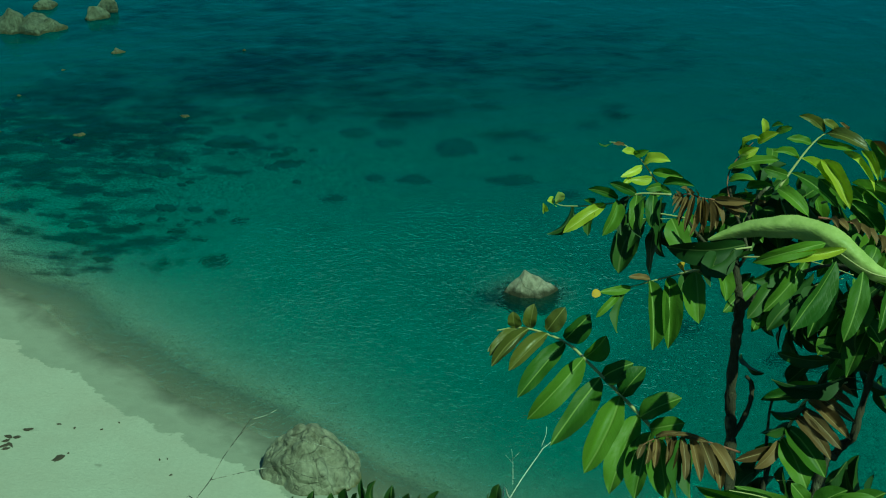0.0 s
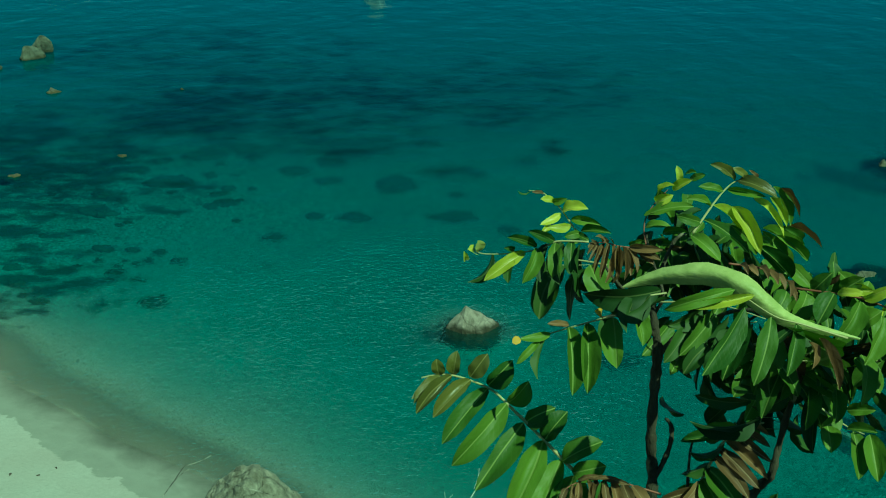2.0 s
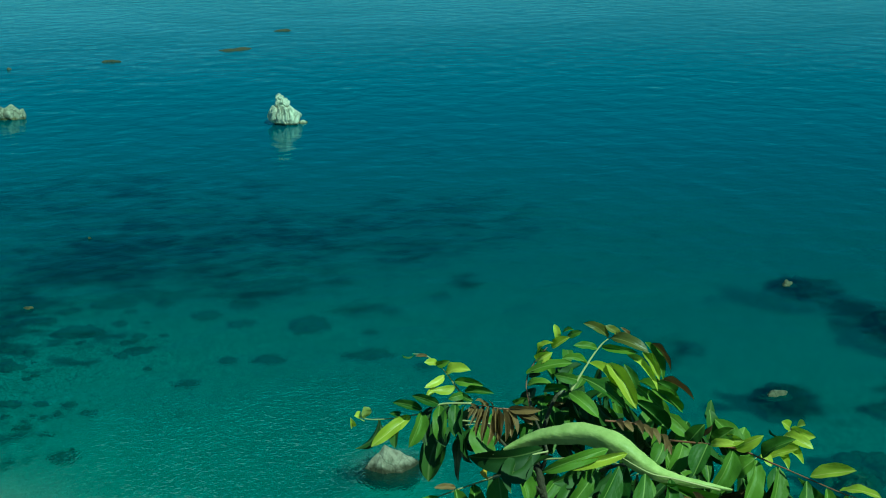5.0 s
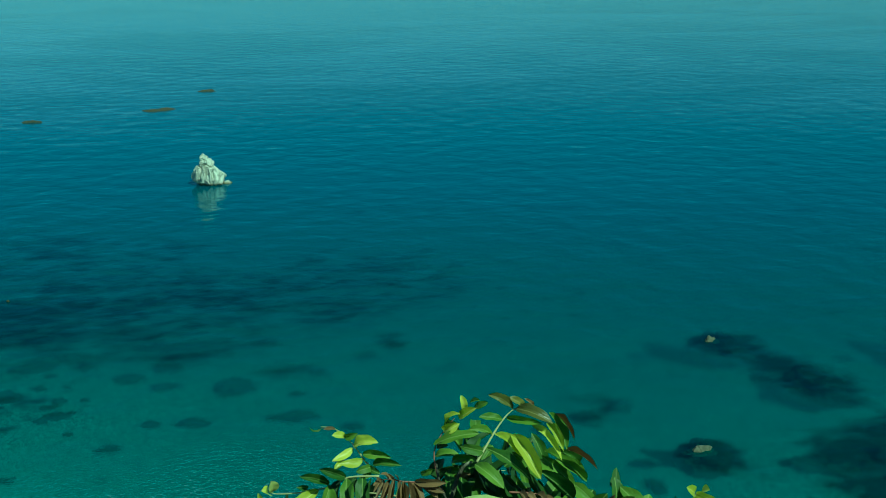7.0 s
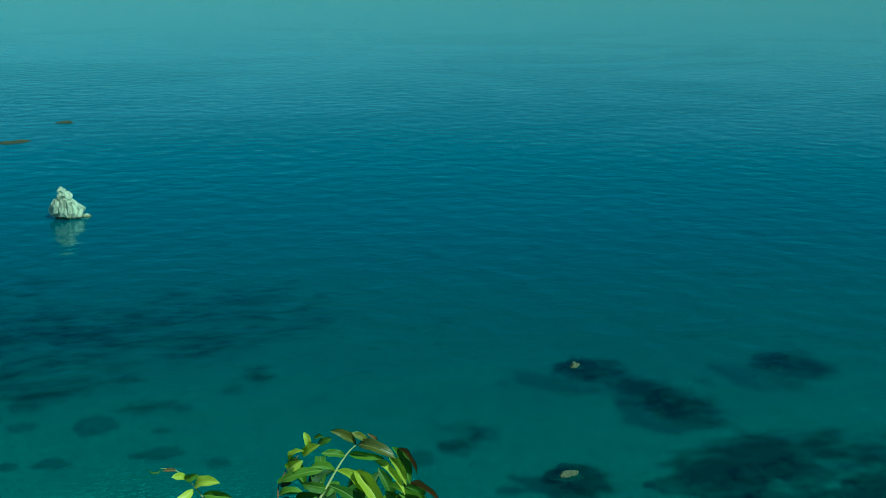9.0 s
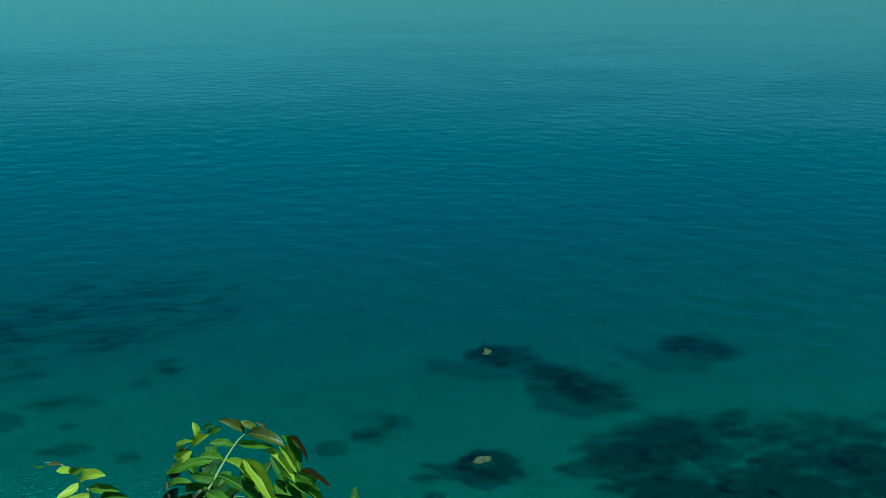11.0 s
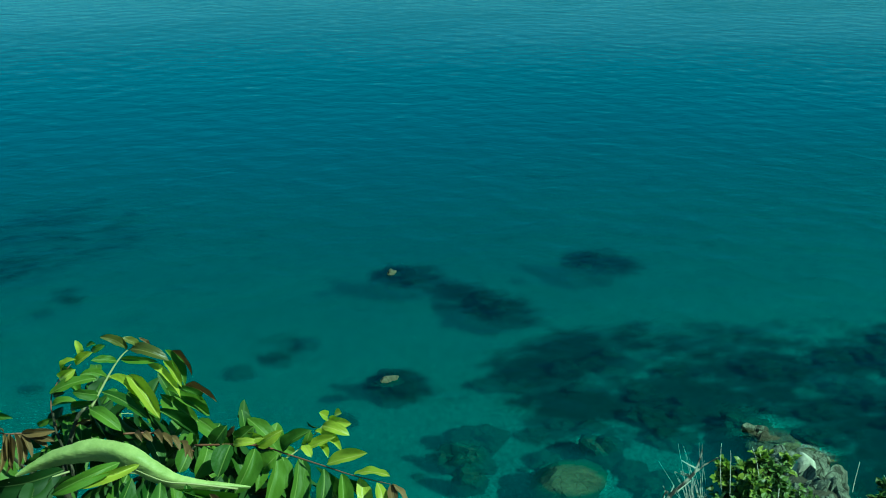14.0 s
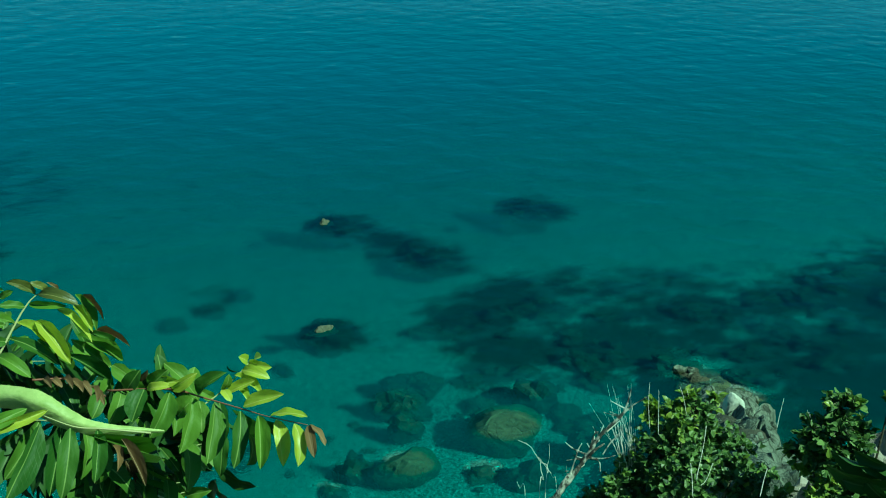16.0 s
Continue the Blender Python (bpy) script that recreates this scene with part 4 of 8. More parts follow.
leaflet(lf, (0.275, 1.939, 19.182), (0.201, 1.908, 19.142), 0.020, "lime")
leaflet(lf, (0.219, 1.958, 19.173), (0.175, 1.923, 19.134), 0.015, "dark")
leaflet(lf, (0.261, 1.936, 19.173), (0.242, 1.902, 19.140), 0.016, "dark")
leaflet(lf, (0.351, 1.924, 19.207), (0.344, 1.884, 19.162), 0.020, "green")
leaflet(lf, (0.293, 1.934, 19.193), (0.242, 1.928, 19.214), 0.014, "green")
leaflet(lf, (0.322, 1.928, 19.205), (0.276, 1.923, 19.227), 0.015, "green")
leaflet(lf, (0.256, 1.942, 19.184), (0.236, 1.927, 19.195), 0.010, "green")
leaflet(lf, (0.187, 1.962, 19.172), (0.176, 1.945, 19.186), 0.018, "lime")
leaflet(lf, (0.196, 1.958, 19.176), (0.193, 1.945, 19.202), 0.018, "pale")
leaflet(lf, (0.174, 1.960, 19.159), (0.170, 1.948, 19.181), 0.009, "lime")
leaflet(lf, (0.189, 1.967, 19.179), (0.193, 1.951, 19.193), 0.007, "lime")
leaflet(lf, (0.311, 1.934, 19.199), (0.296, 1.891, 19.146), 0.023, "dark")
leaflet(lf, (0.340, 1.924, 19.202), (0.328, 1.880, 19.146), 0.023, "dark")
leaflet(lf, (0.365, 1.910, 19.207), (0.357, 1.872, 19.167), 0.020, "dark")
lf = leaf("green", [(0.420, 1.951, 19.149), (0.361, 1.984, 19.146), (0.327, 1.995, 19.133)], 0.0020)
leaflet(lf, (0.337, 1.990, 19.124), (0.303, 1.939, 19.052), 0.044, "dark")
leaflet(lf, (0.370, 1.975, 19.130), (0.354, 1.922, 19.057), 0.042, "dark")
leaflet(lf, (0.354, 1.981, 19.137), (0.315, 1.933, 19.066), 0.034, "dark")
leaflet(lf, (0.389, 1.972, 19.132), (0.380, 1.931, 19.086), 0.042, "dark")
leaflet(lf, (0.391, 1.957, 19.147), (0.412, 1.906, 19.094), 0.039, "green")
lf = leaf("green", [(0.378, 1.968, 19.193), (0.363, 1.989, 19.207), (0.349, 2.013, 19.224), (0.334, 2.033, 19.237), (0.315, 2.053, 19.247), (0.292, 2.067, 19.246)], 0.0020)
leaflet(lf, (0.347, 2.014, 19.225), (0.389, 1.990, 19.238), 0.019, "lime")
leaflet(lf, (0.360, 1.994, 19.218), (0.408, 1.964, 19.219), 0.015, "green")
leaflet(lf, (0.375, 1.973, 19.205), (0.423, 1.944, 19.211), 0.013, "green")
leaflet(lf, (0.332, 2.034, 19.238), (0.355, 2.013, 19.250), 0.012, "green")
leaflet(lf, (0.334, 2.034, 19.238), (0.308, 2.019, 19.247), 0.012, "lime")
leaflet(lf, (0.345, 2.013, 19.222), (0.305, 1.993, 19.209), 0.013, "lime")
leaflet(lf, (0.360, 1.990, 19.208), (0.317, 1.977, 19.210), 0.015, "lime")
leaflet(lf, (0.328, 2.008, 19.202), (0.307, 1.987, 19.195), 0.010, "lime")
leaflet(lf, (0.318, 2.051, 19.245), (0.294, 2.036, 19.253), 0.009, "bronze")
leaflet(lf, (0.297, 2.066, 19.245), (0.271, 2.051, 19.253), 0.006, "dark")
leaflet(lf, (0.375, 1.971, 19.201), (0.343, 1.956, 19.201), 0.013, "green")
leaflet(lf, (0.369, 1.972, 19.199), (0.385, 1.946, 19.198), 0.011, "green")
leaflet(lf, (0.371, 1.970, 19.196), (0.351, 1.950, 19.191), 0.011, "green")
lf = leaf("bronze", [(0.447, 1.774, 19.242), (0.422, 1.773, 19.257), (0.398, 1.769, 19.263), (0.377, 1.766, 19.271), (0.358, 1.762, 19.271)], 0.0018)
leaflet(lf, (0.358, 1.762, 19.271), (0.347, 1.742, 19.272), 0.007, "bronze")
leaflet(lf, (0.362, 1.761, 19.272), (0.346, 1.738, 19.262), 0.008, "bronze")
leaflet(lf, (0.368, 1.768, 19.269), (0.349, 1.741, 19.249), 0.009, "bronze")
leaflet(lf, (0.374, 1.767, 19.269), (0.353, 1.736, 19.240), 0.010, "bronze")
leaflet(lf, (0.379, 1.766, 19.270), (0.358, 1.732, 19.231), 0.010, "bronze")
leaflet(lf, (0.384, 1.765, 19.269), (0.366, 1.727, 19.225), 0.011, "bronze")
leaflet(lf, (0.391, 1.771, 19.265), (0.376, 1.731, 19.217), 0.011, "bronze")
leaflet(lf, (0.396, 1.770, 19.264), (0.385, 1.729, 19.215), 0.011, "bronze")
leaflet(lf, (0.401, 1.768, 19.264), (0.396, 1.728, 19.218), 0.011, "bronze")
leaflet(lf, (0.406, 1.767, 19.263), (0.405, 1.728, 19.223), 0.011, "bronze")
leaflet(lf, (0.413, 1.775, 19.259), (0.416, 1.737, 19.225), 0.012, "bronze")
leaflet(lf, (0.418, 1.773, 19.257), (0.426, 1.738, 19.230), 0.012, "bronze")
leaflet(lf, (0.364, 1.761, 19.272), (0.352, 1.747, 19.285), 0.007, "bronze")
leaflet(lf, (0.374, 1.767, 19.270), (0.360, 1.754, 19.286), 0.008, "bronze")
leaflet(lf, (0.382, 1.765, 19.270), (0.370, 1.753, 19.287), 0.008, "bronze")
leaflet(lf, (0.392, 1.771, 19.265), (0.383, 1.758, 19.283), 0.009, "bronze")
leaflet(lf, (0.424, 1.772, 19.256), (0.451, 1.737, 19.244), 0.016, "bronze")
leaflet(lf, (0.429, 1.770, 19.254), (0.462, 1.738, 19.251), 0.016, "bronze")
leaflet(lf, (0.419, 1.774, 19.259), (0.466, 1.743, 19.266), 0.016, "bronze")
lf = leaf("green", [(0.431, 1.813, 19.122), (0.387, 1.815, 19.112), (0.334, 1.814, 19.097), (0.306, 1.813, 19.089), (0.273, 1.812, 19.080)], 0.0019)
leaflet(lf, (0.366, 1.816, 19.105), (0.360, 1.745, 19.012), 0.032, "green")
leaflet(lf, (0.335, 1.815, 19.099), (0.335, 1.744, 19.010), 0.033, "green")
leaflet(lf, (0.297, 1.810, 19.079), (0.280, 1.764, 19.030), 0.015, "dark")
leaflet(lf, (0.287, 1.808, 19.078), (0.246, 1.778, 19.051), 0.011, "green")
leaflet(lf, (0.306, 1.813, 19.088), (0.252, 1.798, 19.087), 0.014, "green")
leaflet(lf, (0.334, 1.815, 19.099), (0.299, 1.804, 19.109), 0.008, "bronze")
leaflet(lf, (0.408, 1.812, 19.116), (0.408, 1.756, 19.051), 0.035, "green")
leaflet(lf, (0.440, 1.810, 19.120), (0.450, 1.767, 19.085), 0.025, "green")
leaflet(lf, (0.387, 1.805, 19.125), (0.372, 1.787, 19.140), 0.016, "yellow")
leaflet(lf, (0.254, 1.798, 19.087), (0.240, 1.792, 19.083), 0.012, "yellow")
leaflet(lf, (0.334, 1.803, 19.108), (0.296, 1.792, 19.117), 0.012, "bronze")
lf = leaf("green", [(0.539, 1.852, 19.248), (0.559, 1.864, 19.272), (0.577, 1.874, 19.294), (0.595, 1.882, 19.313), (0.612, 1.886, 19.325), (0.638, 1.885, 19.329)], 0.0024)
leaflet(lf, (0.575, 1.872, 19.289), (0.633, 1.812, 19.242), 0.021, "lime")
leaflet(lf, (0.604, 1.863, 19.290), (0.640, 1.804, 19.228), 0.023, "lime")
leaflet(lf, (0.559, 1.862, 19.267), (0.621, 1.804, 19.231), 0.019, "green")
leaflet(lf, (0.536, 1.851, 19.245), (0.576, 1.805, 19.217), 0.021, "green")
leaflet(lf, (0.615, 1.885, 19.327), (0.669, 1.839, 19.313), 0.020, "olive")
leaflet(lf, (0.598, 1.881, 19.313), (0.651, 1.841, 19.314), 0.012, "green")
leaflet(lf, (0.640, 1.874, 19.300), (0.680, 1.818, 19.252), 0.014, "lime")
leaflet(lf, (0.666, 1.866, 19.304), (0.684, 1.823, 19.268), 0.014, "lime")
leaflet(lf, (0.671, 1.871, 19.321), (0.690, 1.822, 19.271), 0.016, "green")
leaflet(lf, (0.680, 1.867, 19.319), (0.703, 1.822, 19.284), 0.009, "bronze")
leaflet(lf, (0.653, 1.850, 19.251), (0.714, 1.857, 19.184), 0.018, "green")
leaflet(lf, (0.677, 1.845, 19.260), (0.725, 1.868, 19.219), 0.014, "green")
leaflet(lf, (0.674, 1.841, 19.247), (0.731, 1.835, 19.202), 0.015, "green")
leaflet(lf, (0.692, 1.840, 19.263), (0.736, 1.792, 19.242), 0.013, "bronze")
leaflet(lf, (0.639, 1.823, 19.237), (0.707, 1.838, 19.170), 0.019, "green")
leaflet(lf, (0.622, 1.831, 19.241), (0.679, 1.870, 19.166), 0.019, "dark")
leaflet(lf, (0.577, 1.836, 19.238), (0.639, 1.881, 19.178), 0.016, "dark")
leaflet(lf, (0.599, 1.848, 19.263), (0.653, 1.862, 19.205), 0.019, "green")
leaflet(lf, (0.610, 1.887, 19.326), (0.567, 1.888, 19.355), 0.015, "olive")
leaflet(lf, (0.632, 1.887, 19.329), (0.601, 1.882, 19.350), 0.012, "olive")
leaflet(lf, (0.647, 1.882, 19.330), (0.627, 1.874, 19.349), 0.009, "bronze")
leaflet(lf, (0.591, 1.881, 19.310), (0.547, 1.876, 19.320), 0.013, "green")
leaflet(lf, (0.571, 1.873, 19.286), (0.527, 1.869, 19.301), 0.013, "green")
leaflet(lf, (0.554, 1.861, 19.263), (0.511, 1.857, 19.278), 0.016, "green")
leaflet(lf, (0.556, 1.842, 19.236), (0.582, 1.870, 19.187), 0.016, "dark")
leaflet(lf, (0.540, 1.845, 19.232), (0.582, 1.895, 19.168), 0.016, "dark")
lf = leaf("green", [(0.627, 1.905, 19.197), (0.668, 1.916, 19.202), (0.710, 1.918, 19.190)], 0.0020)
leaflet(lf, (0.669, 1.919, 19.211), (0.720, 1.864, 19.180), 0.028, "green")
leaflet(lf, (0.673, 1.911, 19.194), (0.711, 1.859, 19.162), 0.028, "green")
leaflet(lf, (0.643, 1.900, 19.199), (0.666, 1.851, 19.158), 0.027, "dark")
leaflet(lf, (0.600, 1.912, 19.195), (0.647, 1.860, 19.163), 0.027, "dark")
leaflet(lf, (0.573, 1.923, 19.201), (0.621, 1.876, 19.179), 0.027, "dark")
leaflet(lf, (0.678, 1.922, 19.226), (0.739, 1.861, 19.190), 0.022, "green")
lf = leaf("bronze", [(0.498, 1.992, 19.156), (0.495, 2.003, 19.176), (0.494, 2.013, 19.195), (0.500, 2.021, 19.214), (0.515, 2.028, 19.235), (0.537, 2.033, 19.257)], 0.0020)
leaflet(lf, (0.495, 2.021, 19.212), (0.574, 1.989, 19.241), 0.020, "green")
leaflet(lf, (0.496, 2.012, 19.194), (0.536, 1.984, 19.204), 0.015, "green")
leaflet(lf, (0.514, 2.028, 19.236), (0.541, 2.007, 19.256), 0.018, "lime")
leaflet(lf, (0.519, 2.031, 19.247), (0.544, 2.012, 19.272), 0.012, "lime")
leaflet(lf, (0.545, 2.030, 19.256), (0.573, 2.010, 19.283), 0.015, "lime")
leaflet(lf, (0.554, 2.033, 19.271), (0.547, 2.025, 19.304), 0.012, "lime")
leaflet(lf, (0.574, 2.030, 19.277), (0.595, 2.008, 19.293), 0.012, "green")
leaflet(lf, (0.566, 2.034, 19.283), (0.580, 2.013, 19.296), 0.009, "green")
leaflet(lf, (0.525, 2.000, 19.187), (0.566, 1.971, 19.198), 0.014, "green")
leaflet(lf, (0.501, 1.999, 19.170), (0.524, 1.978, 19.186), 0.011, "dark")
leaflet(lf, (0.467, 2.005, 19.165), (0.492, 1.984, 19.181), 0.010, "green")
leaflet(lf, (0.500, 2.018, 19.208), (0.518, 1.997, 19.220), 0.010, "dark")
leaflet(lf, (0.501, 1.996, 19.168), (0.543, 1.967, 19.178), 0.015, "green")
leaflet(lf, (0.514, 1.988, 19.156), (0.553, 1.963, 19.176), 0.014, "bronze")
leaflet(lf, (0.503, 1.989, 19.152), (0.539, 1.959, 19.156), 0.015, "green")
leaflet(lf, (0.547, 1.978, 19.154), (0.572, 1.950, 19.158), 0.014, "green")
leaflet(lf, (0.523, 1.981, 19.147), (0.552, 1.953, 19.151), 0.014, "dark")
lf = leaf("bronze", [(0.564, 1.721, 19.251), (0.606, 1.714, 19.247), (0.640, 1.704, 19.236), (0.667, 1.690, 19.213)], 0.0018)
leaflet(lf, (0.580, 1.716, 19.251), (0.586, 1.689, 19.246), 0.012, "bronze")
leaflet(lf, (0.594, 1.718, 19.248), (0.602, 1.690, 19.243), 0.012, "bronze")
leaflet(lf, (0.608, 1.713, 19.248), (0.616, 1.684, 19.240), 0.013, "bronze")
leaflet(lf, (0.620, 1.708, 19.246), (0.630, 1.676, 19.235), 0.013, "bronze")
leaflet(lf, (0.634, 1.707, 19.239), (0.641, 1.675, 19.226), 0.013, "bronze")
leaflet(lf, (0.646, 1.699, 19.232), (0.647, 1.668, 19.216), 0.013, "bronze")
leaflet(lf, (0.657, 1.698, 19.223), (0.658, 1.668, 19.209), 0.011, "bronze")
lf = leaf("green", [(0.698, 1.554, 19.205), (0.629, 1.556, 19.228), (0.587, 1.556, 19.242), (0.535, 1.559, 19.277)], 0.0017)
leaflet(lf, (0.541, 1.549, 19.260), (0.476, 1.504, 19.176), 0.027, "green")
leaflet(lf, (0.583, 1.556, 19.240), (0.551, 1.503, 19.159), 0.027, "green")
leaflet(lf, (0.622, 1.559, 19.227), (0.601, 1.512, 19.168), 0.020, "green")
leaflet(lf, (0.651, 1.540, 19.213), (0.666, 1.481, 19.161), 0.018, "bronze")
leaflet(lf, (0.637, 1.543, 19.207), (0.633, 1.507, 19.181), 0.014, "bronze")
leaflet(lf, (0.528, 1.563, 19.281), (0.428, 1.558, 19.254), 0.018, "green")
leaflet(lf, (0.554, 1.553, 19.277), (0.453, 1.554, 19.259), 0.014, "lime")
leaflet(lf, (0.601, 1.545, 19.230), (0.693, 1.680, 19.100), 0.020, "green")
lf = leaf("green", [(0.732, 1.762, 19.076), (0.713, 1.790, 19.029), (0.716, 1.805, 18.966)], 0.0020)
leaflet(lf, (0.701, 1.799, 19.036), (0.654, 1.747, 18.956), 0.034, "green")
leaflet(lf, (0.653, 1.813, 19.029), (0.612, 1.777, 18.981), 0.029, "green")
leaflet(lf, (0.734, 1.776, 19.017), (0.719, 1.718, 18.950), 0.022, "green")
leaflet(lf, (0.764, 1.795, 18.982), (0.741, 1.728, 18.897), 0.024, "dark")
leaflet(lf, (0.762, 1.721, 19.024), (0.751, 1.678, 18.985), 0.021, "green")
leaflet(lf, (0.773, 1.760, 18.931), (0.770, 1.720, 18.904), 0.033, "green")
leaflet(lf, (0.726, 1.782, 19.023), (0.785, 1.720, 19.001), 0.020, "green")
leaflet(lf, (0.747, 1.744, 19.054), (0.765, 1.704, 19.040), 0.018, "green")
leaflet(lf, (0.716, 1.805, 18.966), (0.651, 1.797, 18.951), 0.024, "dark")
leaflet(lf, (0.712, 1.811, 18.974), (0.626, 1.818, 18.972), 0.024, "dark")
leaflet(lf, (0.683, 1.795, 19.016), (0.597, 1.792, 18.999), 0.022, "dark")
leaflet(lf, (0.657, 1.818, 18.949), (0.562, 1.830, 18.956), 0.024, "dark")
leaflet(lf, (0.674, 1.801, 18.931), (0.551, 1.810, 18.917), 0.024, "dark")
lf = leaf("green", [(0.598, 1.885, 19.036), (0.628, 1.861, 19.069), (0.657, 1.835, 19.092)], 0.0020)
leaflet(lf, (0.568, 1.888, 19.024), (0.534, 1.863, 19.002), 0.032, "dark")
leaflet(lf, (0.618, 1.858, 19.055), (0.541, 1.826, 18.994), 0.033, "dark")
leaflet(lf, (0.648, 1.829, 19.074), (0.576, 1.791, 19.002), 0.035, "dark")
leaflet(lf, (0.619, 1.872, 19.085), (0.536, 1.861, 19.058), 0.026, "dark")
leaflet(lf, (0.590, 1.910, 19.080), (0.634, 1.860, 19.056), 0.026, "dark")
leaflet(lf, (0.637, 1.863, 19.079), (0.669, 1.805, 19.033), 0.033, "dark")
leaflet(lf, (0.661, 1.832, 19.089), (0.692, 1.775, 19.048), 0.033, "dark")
leaflet(lf, (0.627, 1.853, 19.052), (0.584, 1.824, 19.014), 0.030, "green")
lf = leaf("green", [(0.485, 1.779, 19.175), (0.437, 1.769, 19.175), (0.390, 1.762, 19.185)], 0.0018)
leaflet(lf, (0.477, 1.783, 19.178), (0.352, 1.787, 19.173), 0.042, "dark")
leaflet(lf, (0.455, 1.765, 19.177), (0.398, 1.745, 19.153), 0.033, "dark")
leaflet(lf, (0.494, 1.773, 19.167), (0.436, 1.747, 19.131), 0.027, "dark")
leaflet(lf, (0.437, 1.771, 19.179), (0.415, 1.730, 19.130), 0.027, "dark")
lf = leaf("green", [(0.752, 1.810, 18.957), (0.819, 1.812, 18.904), (0.863, 1.814, 18.879)], 0.0020)
leaflet(lf, (0.846, 1.822, 18.880), (0.842, 1.761, 18.822), 0.035, "green")
leaflet(lf, (0.871, 1.810, 18.881), (0.871, 1.748, 18.824), 0.035, "green")
leaflet(lf, (0.827, 1.804, 18.897), (0.866, 1.768, 18.910), 0.016, "green")
leaflet(lf, (0.819, 1.816, 18.913), (0.777, 1.802, 18.900), 0.027, "green")
lf = leaf("bronze", [(0.686, 1.764, 19.187), (0.769, 1.696, 19.200), (0.811, 1.651, 19.195), (0.857, 1.597, 19.188), (0.889, 1.557, 19.184), (0.930, 1.507, 19.184)], 0.0018)
leaflet(lf, (0.676, 1.765, 19.181), (0.652, 1.739, 19.155), 0.026, "green")
leaflet(lf, (0.707, 1.756, 19.186), (0.675, 1.725, 19.146), 0.029, "green")
leaflet(lf, (0.733, 1.712, 19.201), (0.702, 1.683, 19.163), 0.028, "green")
leaflet(lf, (0.769, 1.694, 19.196), (0.722, 1.662, 19.138), 0.028, "green")
leaflet(lf, (0.795, 1.659, 19.195), (0.757, 1.617, 19.125), 0.026, "green")
leaflet(lf, (0.826, 1.641, 19.189), (0.792, 1.591, 19.110), 0.026, "green")
leaflet(lf, (0.853, 1.598, 19.185), (0.822, 1.551, 19.114), 0.024, "green")
leaflet(lf, (0.872, 1.568, 19.186), (0.853, 1.517, 19.121), 0.022, "green")
leaflet(lf, (0.896, 1.552, 19.181), (0.885, 1.502, 19.125), 0.022, "lime")
leaflet(lf, (0.912, 1.519, 19.185), (0.898, 1.474, 19.135), 0.024, "lime")
leaflet(lf, (0.931, 1.506, 19.183), (0.922, 1.466, 19.148), 0.019, "bronze")
leaflet(lf, (0.932, 1.506, 19.184), (0.940, 1.464, 19.165), 0.017, "bronze")
leaflet(lf, (0.889, 1.558, 19.186), (0.932, 1.512, 19.195), 0.017, "lime")
leaflet(lf, (0.858, 1.598, 19.192), (0.912, 1.557, 19.219), 0.019, "lime")
leaflet(lf, (0.841, 1.605, 19.188), (0.864, 1.610, 19.080), 0.020, "green")
leaflet(lf, (0.873, 1.564, 19.179), (0.907, 1.581, 19.106), 0.021, "green")
leaflet(lf, (0.829, 1.636, 19.182), (0.818, 1.680, 19.069), 0.022, "dark")
leaflet(lf, (0.715, 1.753, 19.187), (0.736, 1.738, 19.225), 0.024, "green")
leaflet(lf, (0.742, 1.711, 19.206), (0.768, 1.690, 19.238), 0.024, "green")
leaflet(lf, (0.731, 1.754, 19.204), (0.747, 1.733, 19.225), 0.015, "bronze")
leaflet(lf, (0.773, 1.694, 19.200), (0.809, 1.668, 19.232), 0.017, "lime")
leaflet(lf, (0.804, 1.657, 19.199), (0.846, 1.630, 19.240), 0.020, "green")
leaflet(lf, (0.763, 1.704, 19.212), (0.780, 1.676, 19.220), 0.016, "lime")
leaflet(lf, (0.793, 1.682, 19.195), (0.789, 1.758, 19.200), 0.015, "dark")
leaflet(lf, (0.737, 1.710, 19.201), (0.770, 1.678, 19.213), 0.013, "lime")
lf = leaf("green", [(0.916, 2.077, 18.953), (0.973, 2.088, 18.973), (1.015, 2.101, 18.995), (1.060, 2.115, 19.023)], 0.0017)
leaflet(lf, (1.052, 2.117, 19.018), (1.086, 2.074, 19.015), 0.021, "lime")
leaflet(lf, (1.031, 2.101, 19.011), (1.072, 2.051, 19.002), 0.021, "lime")
leaflet(lf, (1.016, 2.104, 19.002), (1.053, 2.047, 18.974), 0.018, "lime")
leaflet(lf, (1.050, 2.118, 19.018), (1.029, 2.112, 19.035), 0.020, "lime")
leaflet(lf, (1.063, 2.113, 19.021), (1.071, 2.091, 19.035), 0.019, "lime")
leaflet(lf, (0.989, 2.082, 18.974), (1.040, 2.048, 19.007), 0.018, "lime")
leaflet(lf, (0.982, 2.089, 18.983), (0.996, 2.076, 19.019), 0.018, "green")
leaflet(lf, (1.006, 2.101, 18.985), (1.026, 2.054, 18.960), 0.018, "lime")
leaflet(lf, (0.985, 2.088, 18.983), (0.990, 2.054, 18.969), 0.018, "lime")
leaflet(lf, (1.028, 2.102, 19.011), (1.000, 2.099, 19.027), 0.014, "dark")
leaflet(lf, (0.967, 2.089, 18.967), (0.934, 2.092, 18.992), 0.018, "green")
lf = leaf("green", [(0.651, 1.819, 19.057), (0.703, 1.831, 19.060), (0.748, 1.827, 19.029)], 0.0020)
leaflet(lf, (0.695, 1.837, 19.065), (0.720, 1.770, 19.003), 0.027, "bronze")
leaflet(lf, (0.687, 1.838, 19.063), (0.679, 1.796, 19.021), 0.017, "bronze")
